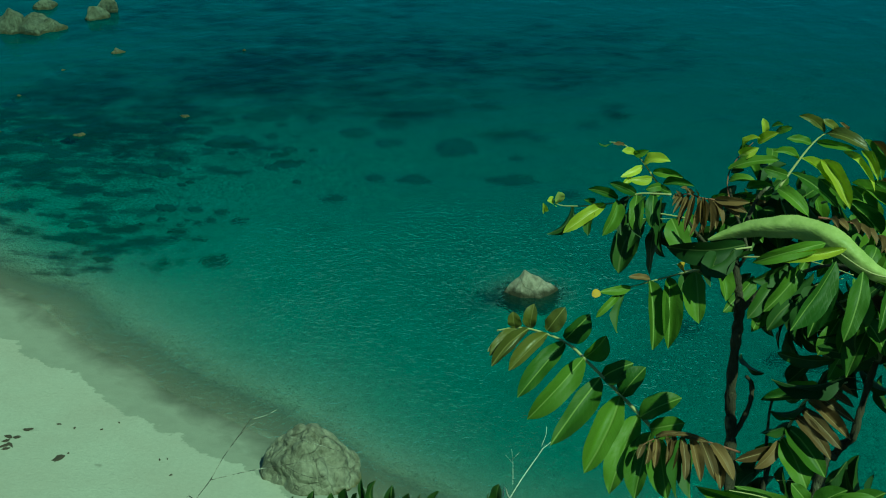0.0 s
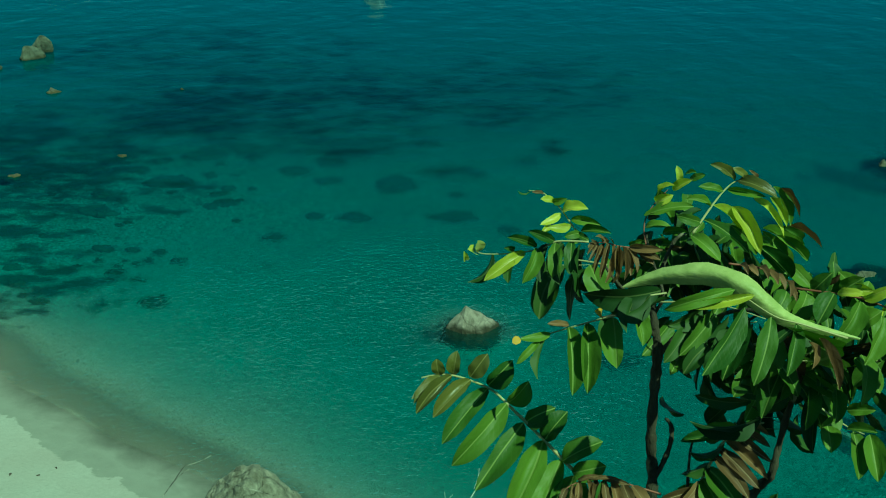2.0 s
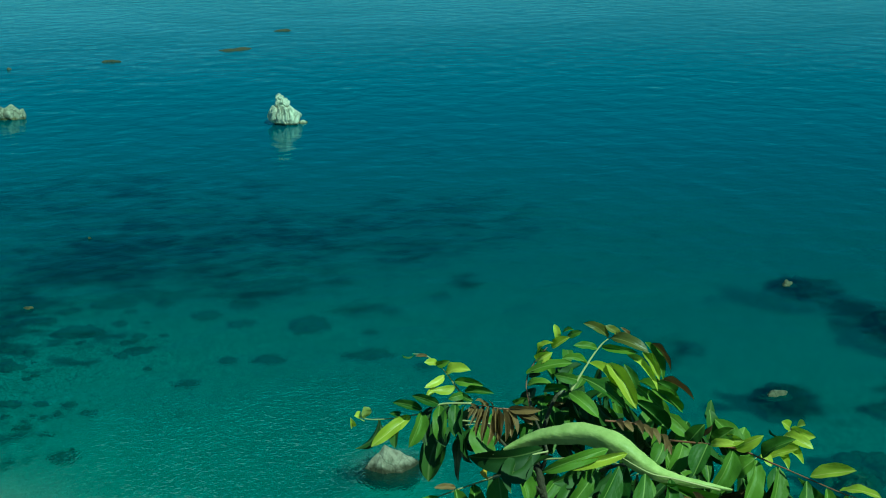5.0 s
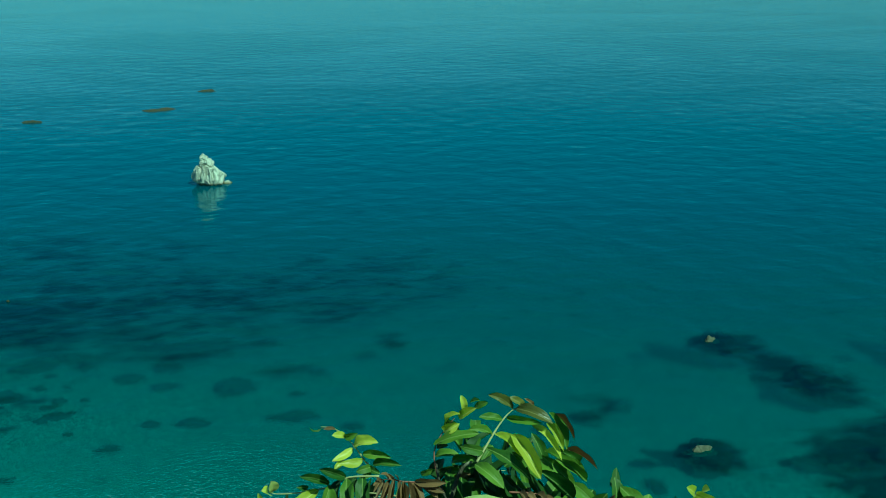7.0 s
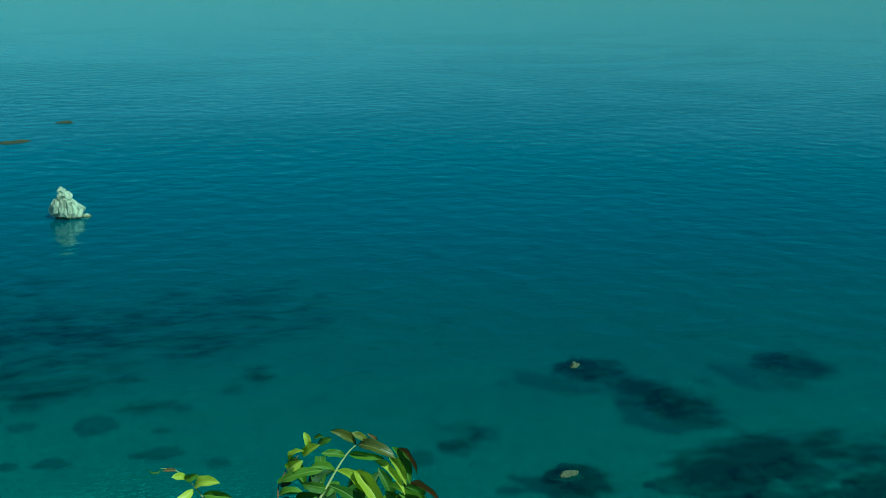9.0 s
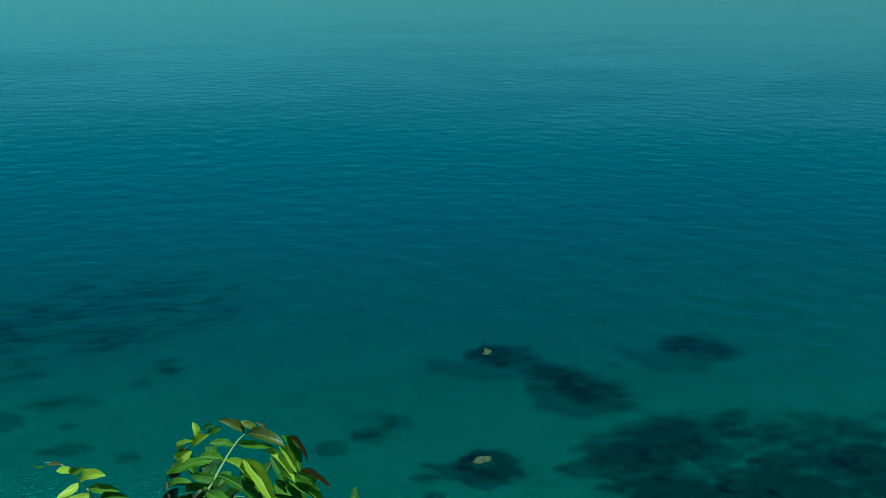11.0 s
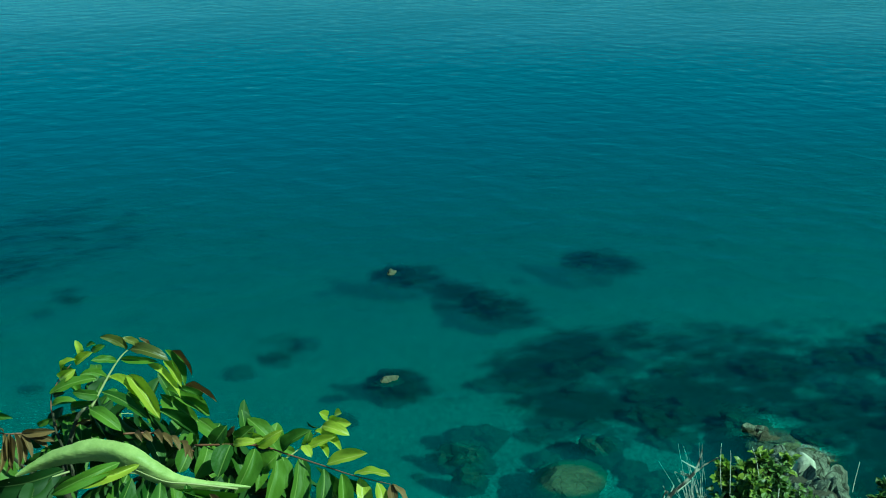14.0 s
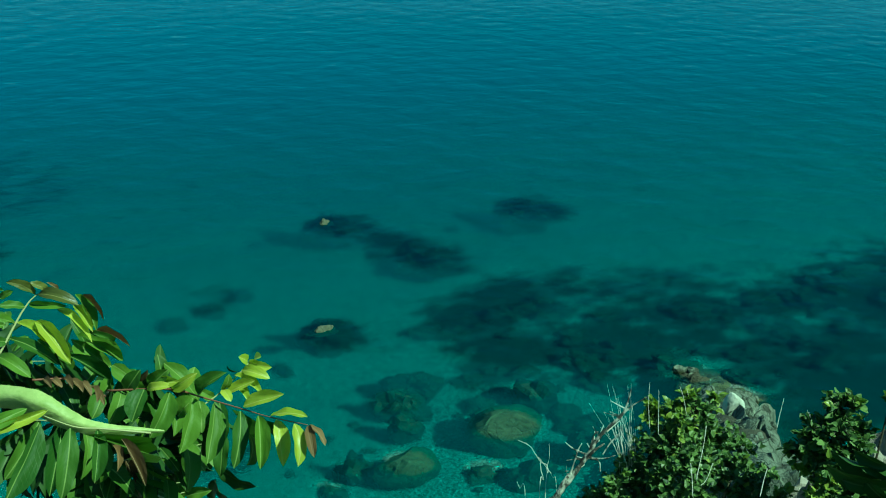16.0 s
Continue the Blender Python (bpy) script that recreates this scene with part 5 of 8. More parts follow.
leaflet(lf, (0.698, 1.822, 19.039), (0.773, 1.759, 19.025), 0.022, "green")
leaflet(lf, (0.708, 1.830, 19.005), (0.779, 1.766, 18.987), 0.022, "green")
leaflet(lf, (0.666, 1.807, 19.044), (0.642, 1.763, 18.992), 0.031, "green")
leaflet(lf, (0.707, 1.828, 19.000), (0.693, 1.788, 18.964), 0.020, "green")
leaflet(lf, (0.649, 1.815, 19.047), (0.597, 1.799, 19.028), 0.031, "green")
leaflet(lf, (0.731, 1.811, 18.986), (0.745, 1.766, 18.961), 0.024, "green")
leaflet(lf, (0.783, 1.811, 19.028), (0.827, 1.772, 19.036), 0.011, "dark")
leaflet(lf, (0.801, 1.803, 19.027), (0.801, 1.750, 18.976), 0.020, "dark")
leaflet(lf, (0.818, 1.793, 19.022), (0.805, 1.752, 18.983), 0.012, "green")
leaflet(lf, (0.804, 1.764, 18.959), (0.840, 1.732, 18.977), 0.019, "green")
leaflet(lf, (0.811, 1.801, 19.031), (0.824, 1.759, 19.011), 0.009, "lime")
leaflet(lf, (0.762, 1.835, 19.055), (0.817, 1.786, 19.053), 0.016, "dark")
leaflet(lf, (0.776, 1.819, 19.037), (0.838, 1.785, 19.070), 0.014, "dark")
leaflet(lf, (0.796, 1.815, 19.045), (0.857, 1.780, 19.079), 0.014, "bronze")
lf = leaf("green", [(0.492, 1.864, 19.118), (0.574, 1.808, 19.140), (0.641, 1.747, 19.141)], 0.0019)
leaflet(lf, (0.582, 1.805, 19.139), (0.512, 1.767, 19.067), 0.026, "green")
leaflet(lf, (0.611, 1.760, 19.145), (0.568, 1.704, 19.054), 0.030, "green")
leaflet(lf, (0.641, 1.746, 19.137), (0.617, 1.698, 19.074), 0.022, "green")
leaflet(lf, (0.534, 1.804, 19.105), (0.487, 1.767, 19.054), 0.026, "dark")
leaflet(lf, (0.562, 1.781, 19.078), (0.517, 1.752, 19.041), 0.026, "dark")
leaflet(lf, (0.555, 1.809, 19.128), (0.497, 1.793, 19.109), 0.030, "dark")
leaflet(lf, (0.593, 1.747, 19.107), (0.546, 1.712, 19.056), 0.030, "dark")
leaflet(lf, (0.682, 1.729, 19.135), (0.626, 1.703, 19.090), 0.025, "dark")
leaflet(lf, (0.717, 1.720, 19.145), (0.673, 1.701, 19.119), 0.026, "dark")
leaflet(lf, (0.757, 1.700, 19.140), (0.704, 1.683, 19.110), 0.026, "dark")
lf = leaf("green", [(0.537, 1.955, 19.145), (0.568, 1.966, 19.140), (0.600, 1.977, 19.134)], 0.0010)
leaflet(lf, (0.565, 1.974, 19.155), (0.525, 1.943, 19.117), 0.028, "green")
leaflet(lf, (0.614, 1.979, 19.150), (0.610, 1.925, 19.112), 0.028, "green")
leaflet(lf, (0.627, 1.988, 19.180), (0.573, 1.938, 19.152), 0.025, "dark")
leaflet(lf, (0.506, 1.964, 19.146), (0.474, 1.994, 19.156), 0.027, "dark")
leaflet(lf, (0.636, 1.976, 19.159), (0.649, 1.976, 19.086), 0.024, "green")
leaflet(lf, (0.556, 1.981, 19.165), (0.559, 2.012, 19.183), 0.024, "green")
leaflet(lf, (0.635, 1.968, 19.139), (0.624, 1.963, 19.077), 0.027, "green")
leaflet(lf, (0.513, 1.975, 19.178), (0.503, 1.914, 19.151), 0.018, "green")
leaflet(lf, (0.501, 1.969, 19.157), (0.474, 1.931, 19.136), 0.025, "dark")
leaflet(lf, (0.600, 1.996, 19.179), (0.579, 1.955, 19.146), 0.023, "green")
leaflet(lf, (0.535, 1.965, 19.169), (0.529, 1.927, 19.112), 0.023, "green")
leaflet(lf, (0.523, 1.963, 19.155), (0.466, 1.928, 19.126), 0.027, "green")
lf = leaf("green", [(0.645, 1.918, 19.138), (0.675, 1.929, 19.133), (0.704, 1.939, 19.127)], 0.0010)
leaflet(lf, (0.716, 1.946, 19.151), (0.677, 1.910, 19.129), 0.028, "green")
leaflet(lf, (0.731, 1.933, 19.136), (0.709, 1.917, 19.084), 0.021, "green")
leaflet(lf, (0.674, 1.942, 19.162), (0.678, 1.952, 19.091), 0.023, "green")
leaflet(lf, (0.643, 1.920, 19.140), (0.652, 1.873, 19.106), 0.025, "green")
leaflet(lf, (0.702, 1.946, 19.141), (0.726, 1.939, 19.162), 0.020, "dark")
leaflet(lf, (0.737, 1.938, 19.151), (0.770, 1.903, 19.121), 0.026, "green")
leaflet(lf, (0.621, 1.937, 19.162), (0.626, 1.923, 19.119), 0.024, "green")
leaflet(lf, (0.612, 1.934, 19.147), (0.634, 1.876, 19.112), 0.027, "green")
lf = leaf("green", [(0.472, 1.957, 19.113), (0.492, 1.972, 19.106), (0.511, 1.986, 19.099)], 0.0010)
leaflet(lf, (0.529, 1.987, 19.112), (0.500, 1.989, 19.053), 0.028, "green")
leaflet(lf, (0.491, 1.981, 19.127), (0.498, 1.980, 19.152), 0.024, "dark")
leaflet(lf, (0.474, 1.964, 19.130), (0.450, 1.980, 19.087), 0.021, "dark")
leaflet(lf, (0.508, 1.988, 19.102), (0.465, 1.974, 19.128), 0.025, "green")
leaflet(lf, (0.509, 2.002, 19.135), (0.492, 1.975, 19.098), 0.018, "green")
leaflet(lf, (0.523, 1.991, 19.117), (0.520, 1.956, 19.079), 0.023, "green")
leaflet(lf, (0.492, 1.986, 19.139), (0.519, 2.022, 19.152), 0.023, "dark")
leaflet(lf, (0.467, 1.969, 19.137), (0.457, 1.988, 19.163), 0.025, "dark")
lf = leaf("green", [(0.688, 1.749, 19.063), (0.714, 1.759, 19.057), (0.741, 1.769, 19.051)], 0.0010)
leaflet(lf, (0.740, 1.783, 19.077), (0.710, 1.778, 19.120), 0.030, "green")
leaflet(lf, (0.712, 1.764, 19.065), (0.710, 1.768, 19.091), 0.029, "green")
leaflet(lf, (0.735, 1.787, 19.079), (0.771, 1.756, 19.019), 0.023, "green")
leaflet(lf, (0.756, 1.772, 19.069), (0.742, 1.741, 19.002), 0.025, "green")
leaflet(lf, (0.765, 1.765, 19.062), (0.787, 1.737, 19.025), 0.022, "green")
leaflet(lf, (0.663, 1.760, 19.066), (0.708, 1.740, 19.001), 0.030, "green")
leaflet(lf, (0.758, 1.778, 19.082), (0.768, 1.695, 19.047), 0.027, "dark")
leaflet(lf, (0.676, 1.770, 19.095), (0.651, 1.750, 19.030), 0.030, "green")
leaflet(lf, (0.660, 1.759, 19.062), (0.662, 1.744, 19.003), 0.025, "dark")
leaflet(lf, (0.752, 1.776, 19.073), (0.757, 1.811, 19.094), 0.030, "dark")
lf = leaf("green", [(0.786, 1.716, 19.079), (0.813, 1.725, 19.073), (0.839, 1.734, 19.068)], 0.0010)
leaflet(lf, (0.784, 1.719, 19.083), (0.817, 1.687, 19.042), 0.030, "green")
leaflet(lf, (0.866, 1.744, 19.113), (0.889, 1.711, 19.090), 0.022, "dark")
leaflet(lf, (0.850, 1.735, 19.080), (0.799, 1.741, 19.017), 0.027, "green")
leaflet(lf, (0.811, 1.748, 19.116), (0.859, 1.746, 19.050), 0.025, "green")
leaflet(lf, (0.867, 1.731, 19.088), (0.850, 1.710, 19.012), 0.023, "green")
leaflet(lf, (0.839, 1.767, 19.132), (0.829, 1.731, 19.090), 0.029, "green")
leaflet(lf, (0.794, 1.717, 19.089), (0.773, 1.645, 19.038), 0.029, "green")
leaflet(lf, (0.792, 1.738, 19.127), (0.820, 1.724, 19.163), 0.028, "green")
leaflet(lf, (0.869, 1.752, 19.130), (0.861, 1.712, 19.076), 0.027, "green")
leaflet(lf, (0.789, 1.736, 19.120), (0.782, 1.794, 19.136), 0.022, "green")
lf = leaf("green", [(0.348, 1.991, 19.132), (0.375, 2.006, 19.125), (0.402, 2.020, 19.119)], 0.0010)
leaflet(lf, (0.430, 2.019, 19.131), (0.475, 2.036, 19.067), 0.023, "dark")
leaflet(lf, (0.395, 2.032, 19.145), (0.403, 2.039, 19.085), 0.029, "dark")
leaflet(lf, (0.436, 2.017, 19.130), (0.426, 1.976, 19.098), 0.021, "green")
leaflet(lf, (0.336, 1.998, 19.142), (0.346, 2.004, 19.172), 0.027, "dark")
leaflet(lf, (0.430, 2.022, 19.137), (0.420, 2.028, 19.074), 0.023, "green")
leaflet(lf, (0.373, 2.010, 19.135), (0.404, 1.950, 19.104), 0.024, "dark")
leaflet(lf, (0.322, 1.999, 19.140), (0.338, 1.995, 19.089), 0.029, "dark")
lf = leaf("green", [(0.571, 1.938, 19.009), (0.606, 1.947, 19.003), (0.642, 1.956, 18.998)], 0.0010)
leaflet(lf, (0.610, 1.954, 19.019), (0.591, 1.898, 18.985), 0.026, "green")
leaflet(lf, (0.573, 1.952, 19.039), (0.605, 1.964, 19.059), 0.031, "dark")
leaflet(lf, (0.678, 1.962, 19.033), (0.718, 1.955, 18.982), 0.036, "dark")
leaflet(lf, (0.545, 1.958, 19.035), (0.482, 1.907, 18.991), 0.028, "green")
leaflet(lf, (0.630, 1.974, 19.026), (0.687, 1.972, 18.947), 0.030, "dark")
leaflet(lf, (0.584, 1.937, 19.016), (0.590, 1.952, 19.038), 0.031, "green")
leaflet(lf, (0.665, 1.962, 19.023), (0.613, 1.994, 18.942), 0.031, "dark")
lf = leaf("green", [(0.635, 1.893, 18.963), (0.670, 1.902, 18.958), (0.705, 1.910, 18.952)], 0.0010)
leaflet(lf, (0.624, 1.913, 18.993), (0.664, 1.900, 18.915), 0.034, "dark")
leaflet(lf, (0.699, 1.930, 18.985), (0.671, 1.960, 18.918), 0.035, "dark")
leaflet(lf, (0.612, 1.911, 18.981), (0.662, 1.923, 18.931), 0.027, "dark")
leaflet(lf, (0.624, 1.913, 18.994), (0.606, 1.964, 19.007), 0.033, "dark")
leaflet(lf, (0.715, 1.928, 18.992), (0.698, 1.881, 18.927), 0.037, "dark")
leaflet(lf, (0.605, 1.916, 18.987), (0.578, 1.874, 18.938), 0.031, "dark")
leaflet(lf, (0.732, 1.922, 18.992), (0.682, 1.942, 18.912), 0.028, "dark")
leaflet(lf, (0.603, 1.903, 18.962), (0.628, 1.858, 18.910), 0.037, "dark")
lf = leaf("green", [(0.565, 1.967, 19.139), (0.592, 1.979, 19.133), (0.620, 1.991, 19.128)], 0.0010)
leaflet(lf, (0.644, 1.996, 19.159), (0.680, 2.014, 19.123), 0.030, "dark")
leaflet(lf, (0.638, 1.992, 19.145), (0.657, 2.000, 19.175), 0.033, "dark")
leaflet(lf, (0.617, 2.001, 19.150), (0.628, 1.940, 19.113), 0.033, "green")
leaflet(lf, (0.618, 2.000, 19.147), (0.653, 1.947, 19.128), 0.023, "dark")
leaflet(lf, (0.560, 1.984, 19.177), (0.598, 1.997, 19.192), 0.027, "dark")
leaflet(lf, (0.644, 1.999, 19.165), (0.639, 1.935, 19.123), 0.030, "dark")
leaflet(lf, (0.620, 1.996, 19.139), (0.644, 2.000, 19.076), 0.024, "green")
leaflet(lf, (0.625, 2.005, 19.164), (0.665, 2.010, 19.191), 0.029, "green")
lf = leaf("green", [(0.478, 1.957, 19.068), (0.500, 1.971, 19.061), (0.521, 1.985, 19.054)], 0.0010)
leaflet(lf, (0.472, 1.961, 19.072), (0.505, 1.932, 19.019), 0.033, "green")
leaflet(lf, (0.474, 1.963, 19.077), (0.451, 1.988, 19.029), 0.028, "green")
leaflet(lf, (0.520, 2.003, 19.091), (0.537, 1.980, 19.067), 0.034, "green")
leaflet(lf, (0.537, 2.006, 19.108), (0.552, 1.957, 19.100), 0.022, "green")
leaflet(lf, (0.479, 1.980, 19.119), (0.503, 1.920, 19.106), 0.027, "dark")
leaflet(lf, (0.467, 1.977, 19.105), (0.503, 1.907, 19.092), 0.022, "dark")
leaflet(lf, (0.528, 2.003, 19.095), (0.507, 1.951, 19.071), 0.027, "green")
lf = leaf("green", [(0.780, 1.887, 19.031), (0.812, 1.895, 19.026), (0.843, 1.903, 19.021)], 0.0010)
leaflet(lf, (0.844, 1.906, 19.027), (0.810, 1.844, 18.973), 0.034, "dark")
leaflet(lf, (0.777, 1.893, 19.041), (0.734, 1.888, 19.087), 0.028, "dark")
leaflet(lf, (0.800, 1.914, 19.054), (0.797, 1.919, 19.089), 0.034, "green")
leaflet(lf, (0.751, 1.898, 19.030), (0.774, 1.882, 18.941), 0.031, "green")
leaflet(lf, (0.806, 1.905, 19.041), (0.766, 1.881, 18.966), 0.034, "green")
leaflet(lf, (0.819, 1.897, 19.036), (0.875, 1.859, 18.983), 0.028, "dark")
leaflet(lf, (0.880, 1.907, 19.062), (0.848, 1.852, 19.019), 0.027, "dark")
leaflet(lf, (0.803, 1.911, 19.051), (0.766, 1.885, 19.019), 0.032, "dark")
lf = leaf("green", [(0.788, 1.837, 18.946), (0.816, 1.846, 18.940), (0.844, 1.855, 18.934)], 0.0010)
leaflet(lf, (0.762, 1.852, 18.952), (0.795, 1.839, 18.879), 0.032, "green")
leaflet(lf, (0.798, 1.858, 18.990), (0.753, 1.834, 18.946), 0.034, "green")
leaflet(lf, (0.816, 1.871, 18.985), (0.805, 1.855, 19.025), 0.024, "green")
leaflet(lf, (0.813, 1.873, 18.985), (0.817, 1.871, 18.927), 0.029, "dark")
leaflet(lf, (0.845, 1.856, 18.937), (0.852, 1.901, 18.944), 0.034, "green")
leaflet(lf, (0.761, 1.847, 18.943), (0.826, 1.843, 18.887), 0.028, "green")
leaflet(lf, (0.854, 1.864, 18.958), (0.852, 1.880, 18.992), 0.030, "green")
lf = leaf("green", [(0.687, 1.886, 19.099), (0.710, 1.898, 19.093), (0.732, 1.910, 19.086)], 0.0010)
leaflet(lf, (0.675, 1.909, 19.140), (0.681, 1.920, 19.091), 0.022, "dark")
leaflet(lf, (0.686, 1.896, 19.120), (0.647, 1.854, 19.083), 0.028, "dark")
leaflet(lf, (0.715, 1.899, 19.099), (0.683, 1.888, 19.130), 0.027, "dark")
leaflet(lf, (0.731, 1.926, 19.121), (0.714, 1.857, 19.080), 0.030, "dark")
leaflet(lf, (0.751, 1.926, 19.137), (0.782, 1.897, 19.085), 0.030, "green")
leaflet(lf, (0.706, 1.908, 19.112), (0.719, 1.886, 19.067), 0.021, "dark")
lf = leaf("green", [(0.596, 1.940, 18.796), (0.631, 1.949, 18.789), (0.666, 1.958, 18.783)], 0.0011)
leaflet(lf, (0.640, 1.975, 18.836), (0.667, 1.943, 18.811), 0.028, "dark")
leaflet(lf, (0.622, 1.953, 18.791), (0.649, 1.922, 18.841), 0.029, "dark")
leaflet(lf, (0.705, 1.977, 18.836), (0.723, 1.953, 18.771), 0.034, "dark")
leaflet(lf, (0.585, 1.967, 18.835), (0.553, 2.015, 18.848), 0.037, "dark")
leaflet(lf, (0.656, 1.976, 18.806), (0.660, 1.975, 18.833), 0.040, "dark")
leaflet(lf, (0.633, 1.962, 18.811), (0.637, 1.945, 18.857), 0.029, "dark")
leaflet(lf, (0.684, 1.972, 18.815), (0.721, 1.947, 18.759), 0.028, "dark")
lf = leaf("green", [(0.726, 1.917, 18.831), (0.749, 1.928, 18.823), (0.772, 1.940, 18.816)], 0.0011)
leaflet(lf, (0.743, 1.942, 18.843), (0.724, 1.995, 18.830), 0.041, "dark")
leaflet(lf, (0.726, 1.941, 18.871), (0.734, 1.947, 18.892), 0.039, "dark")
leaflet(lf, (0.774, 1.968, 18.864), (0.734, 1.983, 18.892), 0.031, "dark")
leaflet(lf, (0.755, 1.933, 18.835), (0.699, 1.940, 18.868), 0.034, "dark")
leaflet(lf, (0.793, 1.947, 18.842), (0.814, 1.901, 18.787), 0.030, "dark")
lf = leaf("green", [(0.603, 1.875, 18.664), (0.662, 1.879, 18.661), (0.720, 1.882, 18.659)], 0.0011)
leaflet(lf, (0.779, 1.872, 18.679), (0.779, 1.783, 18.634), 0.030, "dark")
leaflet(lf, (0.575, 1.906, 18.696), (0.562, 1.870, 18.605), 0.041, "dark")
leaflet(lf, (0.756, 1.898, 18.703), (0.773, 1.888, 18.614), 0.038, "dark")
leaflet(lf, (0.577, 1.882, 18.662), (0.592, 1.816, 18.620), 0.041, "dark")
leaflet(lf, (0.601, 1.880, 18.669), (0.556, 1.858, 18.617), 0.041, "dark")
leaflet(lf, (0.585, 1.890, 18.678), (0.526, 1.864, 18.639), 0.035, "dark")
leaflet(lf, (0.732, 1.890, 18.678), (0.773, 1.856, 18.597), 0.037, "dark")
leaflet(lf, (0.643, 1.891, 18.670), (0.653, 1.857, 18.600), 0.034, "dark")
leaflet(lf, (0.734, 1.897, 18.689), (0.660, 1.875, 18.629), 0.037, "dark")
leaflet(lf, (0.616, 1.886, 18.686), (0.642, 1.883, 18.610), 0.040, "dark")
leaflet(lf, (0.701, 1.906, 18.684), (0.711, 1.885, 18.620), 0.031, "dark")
leaflet(lf, (0.598, 1.893, 18.688), (0.564, 1.896, 18.721), 0.038, "green")
leaflet(lf, (0.551, 1.891, 18.663), (0.524, 1.917, 18.688), 0.033, "dark")
leaflet(lf, (0.685, 1.878, 18.672), (0.639, 1.903, 18.688), 0.041, "green")
lf = leaf("green", [(0.727, 1.869, 18.915), (0.751, 1.880, 18.909), (0.775, 1.891, 18.902)], 0.0010)
leaflet(lf, (0.704, 1.894, 18.945), (0.761, 1.932, 18.959), 0.028, "dark")
leaflet(lf, (0.779, 1.911, 18.939), (0.836, 1.914, 18.973), 0.034, "green")
leaflet(lf, (0.782, 1.891, 18.906), (0.792, 1.858, 18.957), 0.030, "green")
leaflet(lf, (0.794, 1.916, 18.960), (0.767, 1.931, 18.901), 0.037, "green")
leaflet(lf, (0.705, 1.895, 18.947), (0.653, 1.830, 18.901), 0.033, "green")
leaflet(lf, (0.802, 1.921, 18.975), (0.822, 1.914, 18.892), 0.030, "green")
lf = leaf("green", [(0.792, 1.922, 19.063), (0.823, 1.930, 19.058), (0.854, 1.939, 19.054)], 0.0010)
leaflet(lf, (0.761, 1.940, 19.075), (0.805, 1.952, 19.115), 0.030, "dark")
leaflet(lf, (0.889, 1.949, 19.110), (0.852, 1.921, 19.031), 0.038, "green")
leaflet(lf, (0.828, 1.954, 19.114), (0.844, 2.008, 19.142), 0.037, "dark")
leaflet(lf, (0.800, 1.946, 19.122), (0.839, 1.887, 19.065), 0.032, "dark")
leaflet(lf, (0.782, 1.955, 19.126), (0.727, 1.908, 19.090), 0.027, "green")
leaflet(lf, (0.826, 1.967, 19.141), (0.819, 1.958, 19.072), 0.030, "green")
leaflet(lf, (0.834, 1.957, 19.126), (0.880, 1.909, 19.061), 0.028, "green")
leaflet(lf, (0.848, 1.961, 19.096), (0.875, 1.968, 19.026), 0.032, "dark")
lf = leaf("green", [(0.712, 1.917, 19.062), (0.751, 1.921, 19.051), (0.790, 1.923, 19.041)], 0.0010)
leaflet(lf, (0.724, 1.933, 19.105), (0.744, 1.899, 19.043), 0.029, "green")
leaflet(lf, (0.719, 1.934, 19.102), (0.679, 1.953, 19.053), 0.026, "dark")
leaflet(lf, (0.829, 1.923, 19.072), (0.814, 1.857, 19.027), 0.030, "green")
leaflet(lf, (0.820, 1.927, 19.073), (0.790, 1.904, 19.121), 0.024, "dark")
leaflet(lf, (0.748, 1.929, 19.067), (0.742, 1.922, 19.014), 0.035, "dark")
leaflet(lf, (0.698, 1.932, 19.082), (0.743, 1.976, 19.091), 0.035, "green")
leaflet(lf, (0.721, 1.918, 19.071), (0.717, 1.969, 19.082), 0.023, "dark")
leaflet(lf, (0.800, 1.937, 19.076), (0.802, 1.883, 19.035), 0.027, "green")
lf = leaf("green", [(0.585, 1.919, 18.981), (0.638, 1.918, 18.968), (0.692, 1.916, 18.954)], 0.0010)
leaflet(lf, (0.723, 1.925, 18.993), (0.695, 1.869, 18.960), 0.025, "dark")
leaflet(lf, (0.766, 1.899, 18.974), (0.757, 1.876, 18.904), 0.031, "dark")
leaflet(lf, (0.691, 1.935, 18.990), (0.674, 1.913, 19.041), 0.032, "dark")
leaflet(lf, (0.743, 1.921, 19.000), (0.733, 1.894, 18.941), 0.030, "green")
leaflet(lf, (0.719, 1.910, 18.961), (0.752, 1.909, 18.890), 0.024, "dark")
leaflet(lf, (0.568, 1.938, 19.008), (0.530, 1.883, 18.966), 0.028, "green")
leaflet(lf, (0.674, 1.938, 18.983), (0.648, 1.878, 18.935), 0.033, "dark")
leaflet(lf, (0.636, 1.928, 18.984), (0.631, 1.886, 18.945), 0.031, "dark")
leaflet(lf, (0.537, 1.936, 18.988), (0.571, 1.890, 18.953), 0.030, "dark")
leaflet(lf, (0.732, 1.914, 18.978), (0.744, 1.856, 18.926), 0.032, "dark")
leaflet(lf, (0.586, 1.931, 19.004), (0.542, 1.900, 18.965), 0.034, "green")
leaflet(lf, (0.550, 1.943, 19.007), (0.564, 1.912, 18.955), 0.034, "dark")
lf = leaf("green", [(0.770, 1.865, 19.005), (0.795, 1.874, 18.994), (0.819, 1.882, 18.984)], 0.0010)
leaflet(lf, (0.791, 1.878, 19.000), (0.730, 1.842, 18.987), 0.029, "dark")
leaflet(lf, (0.851, 1.883, 19.012), (0.846, 1.903, 19.046), 0.025, "dark")
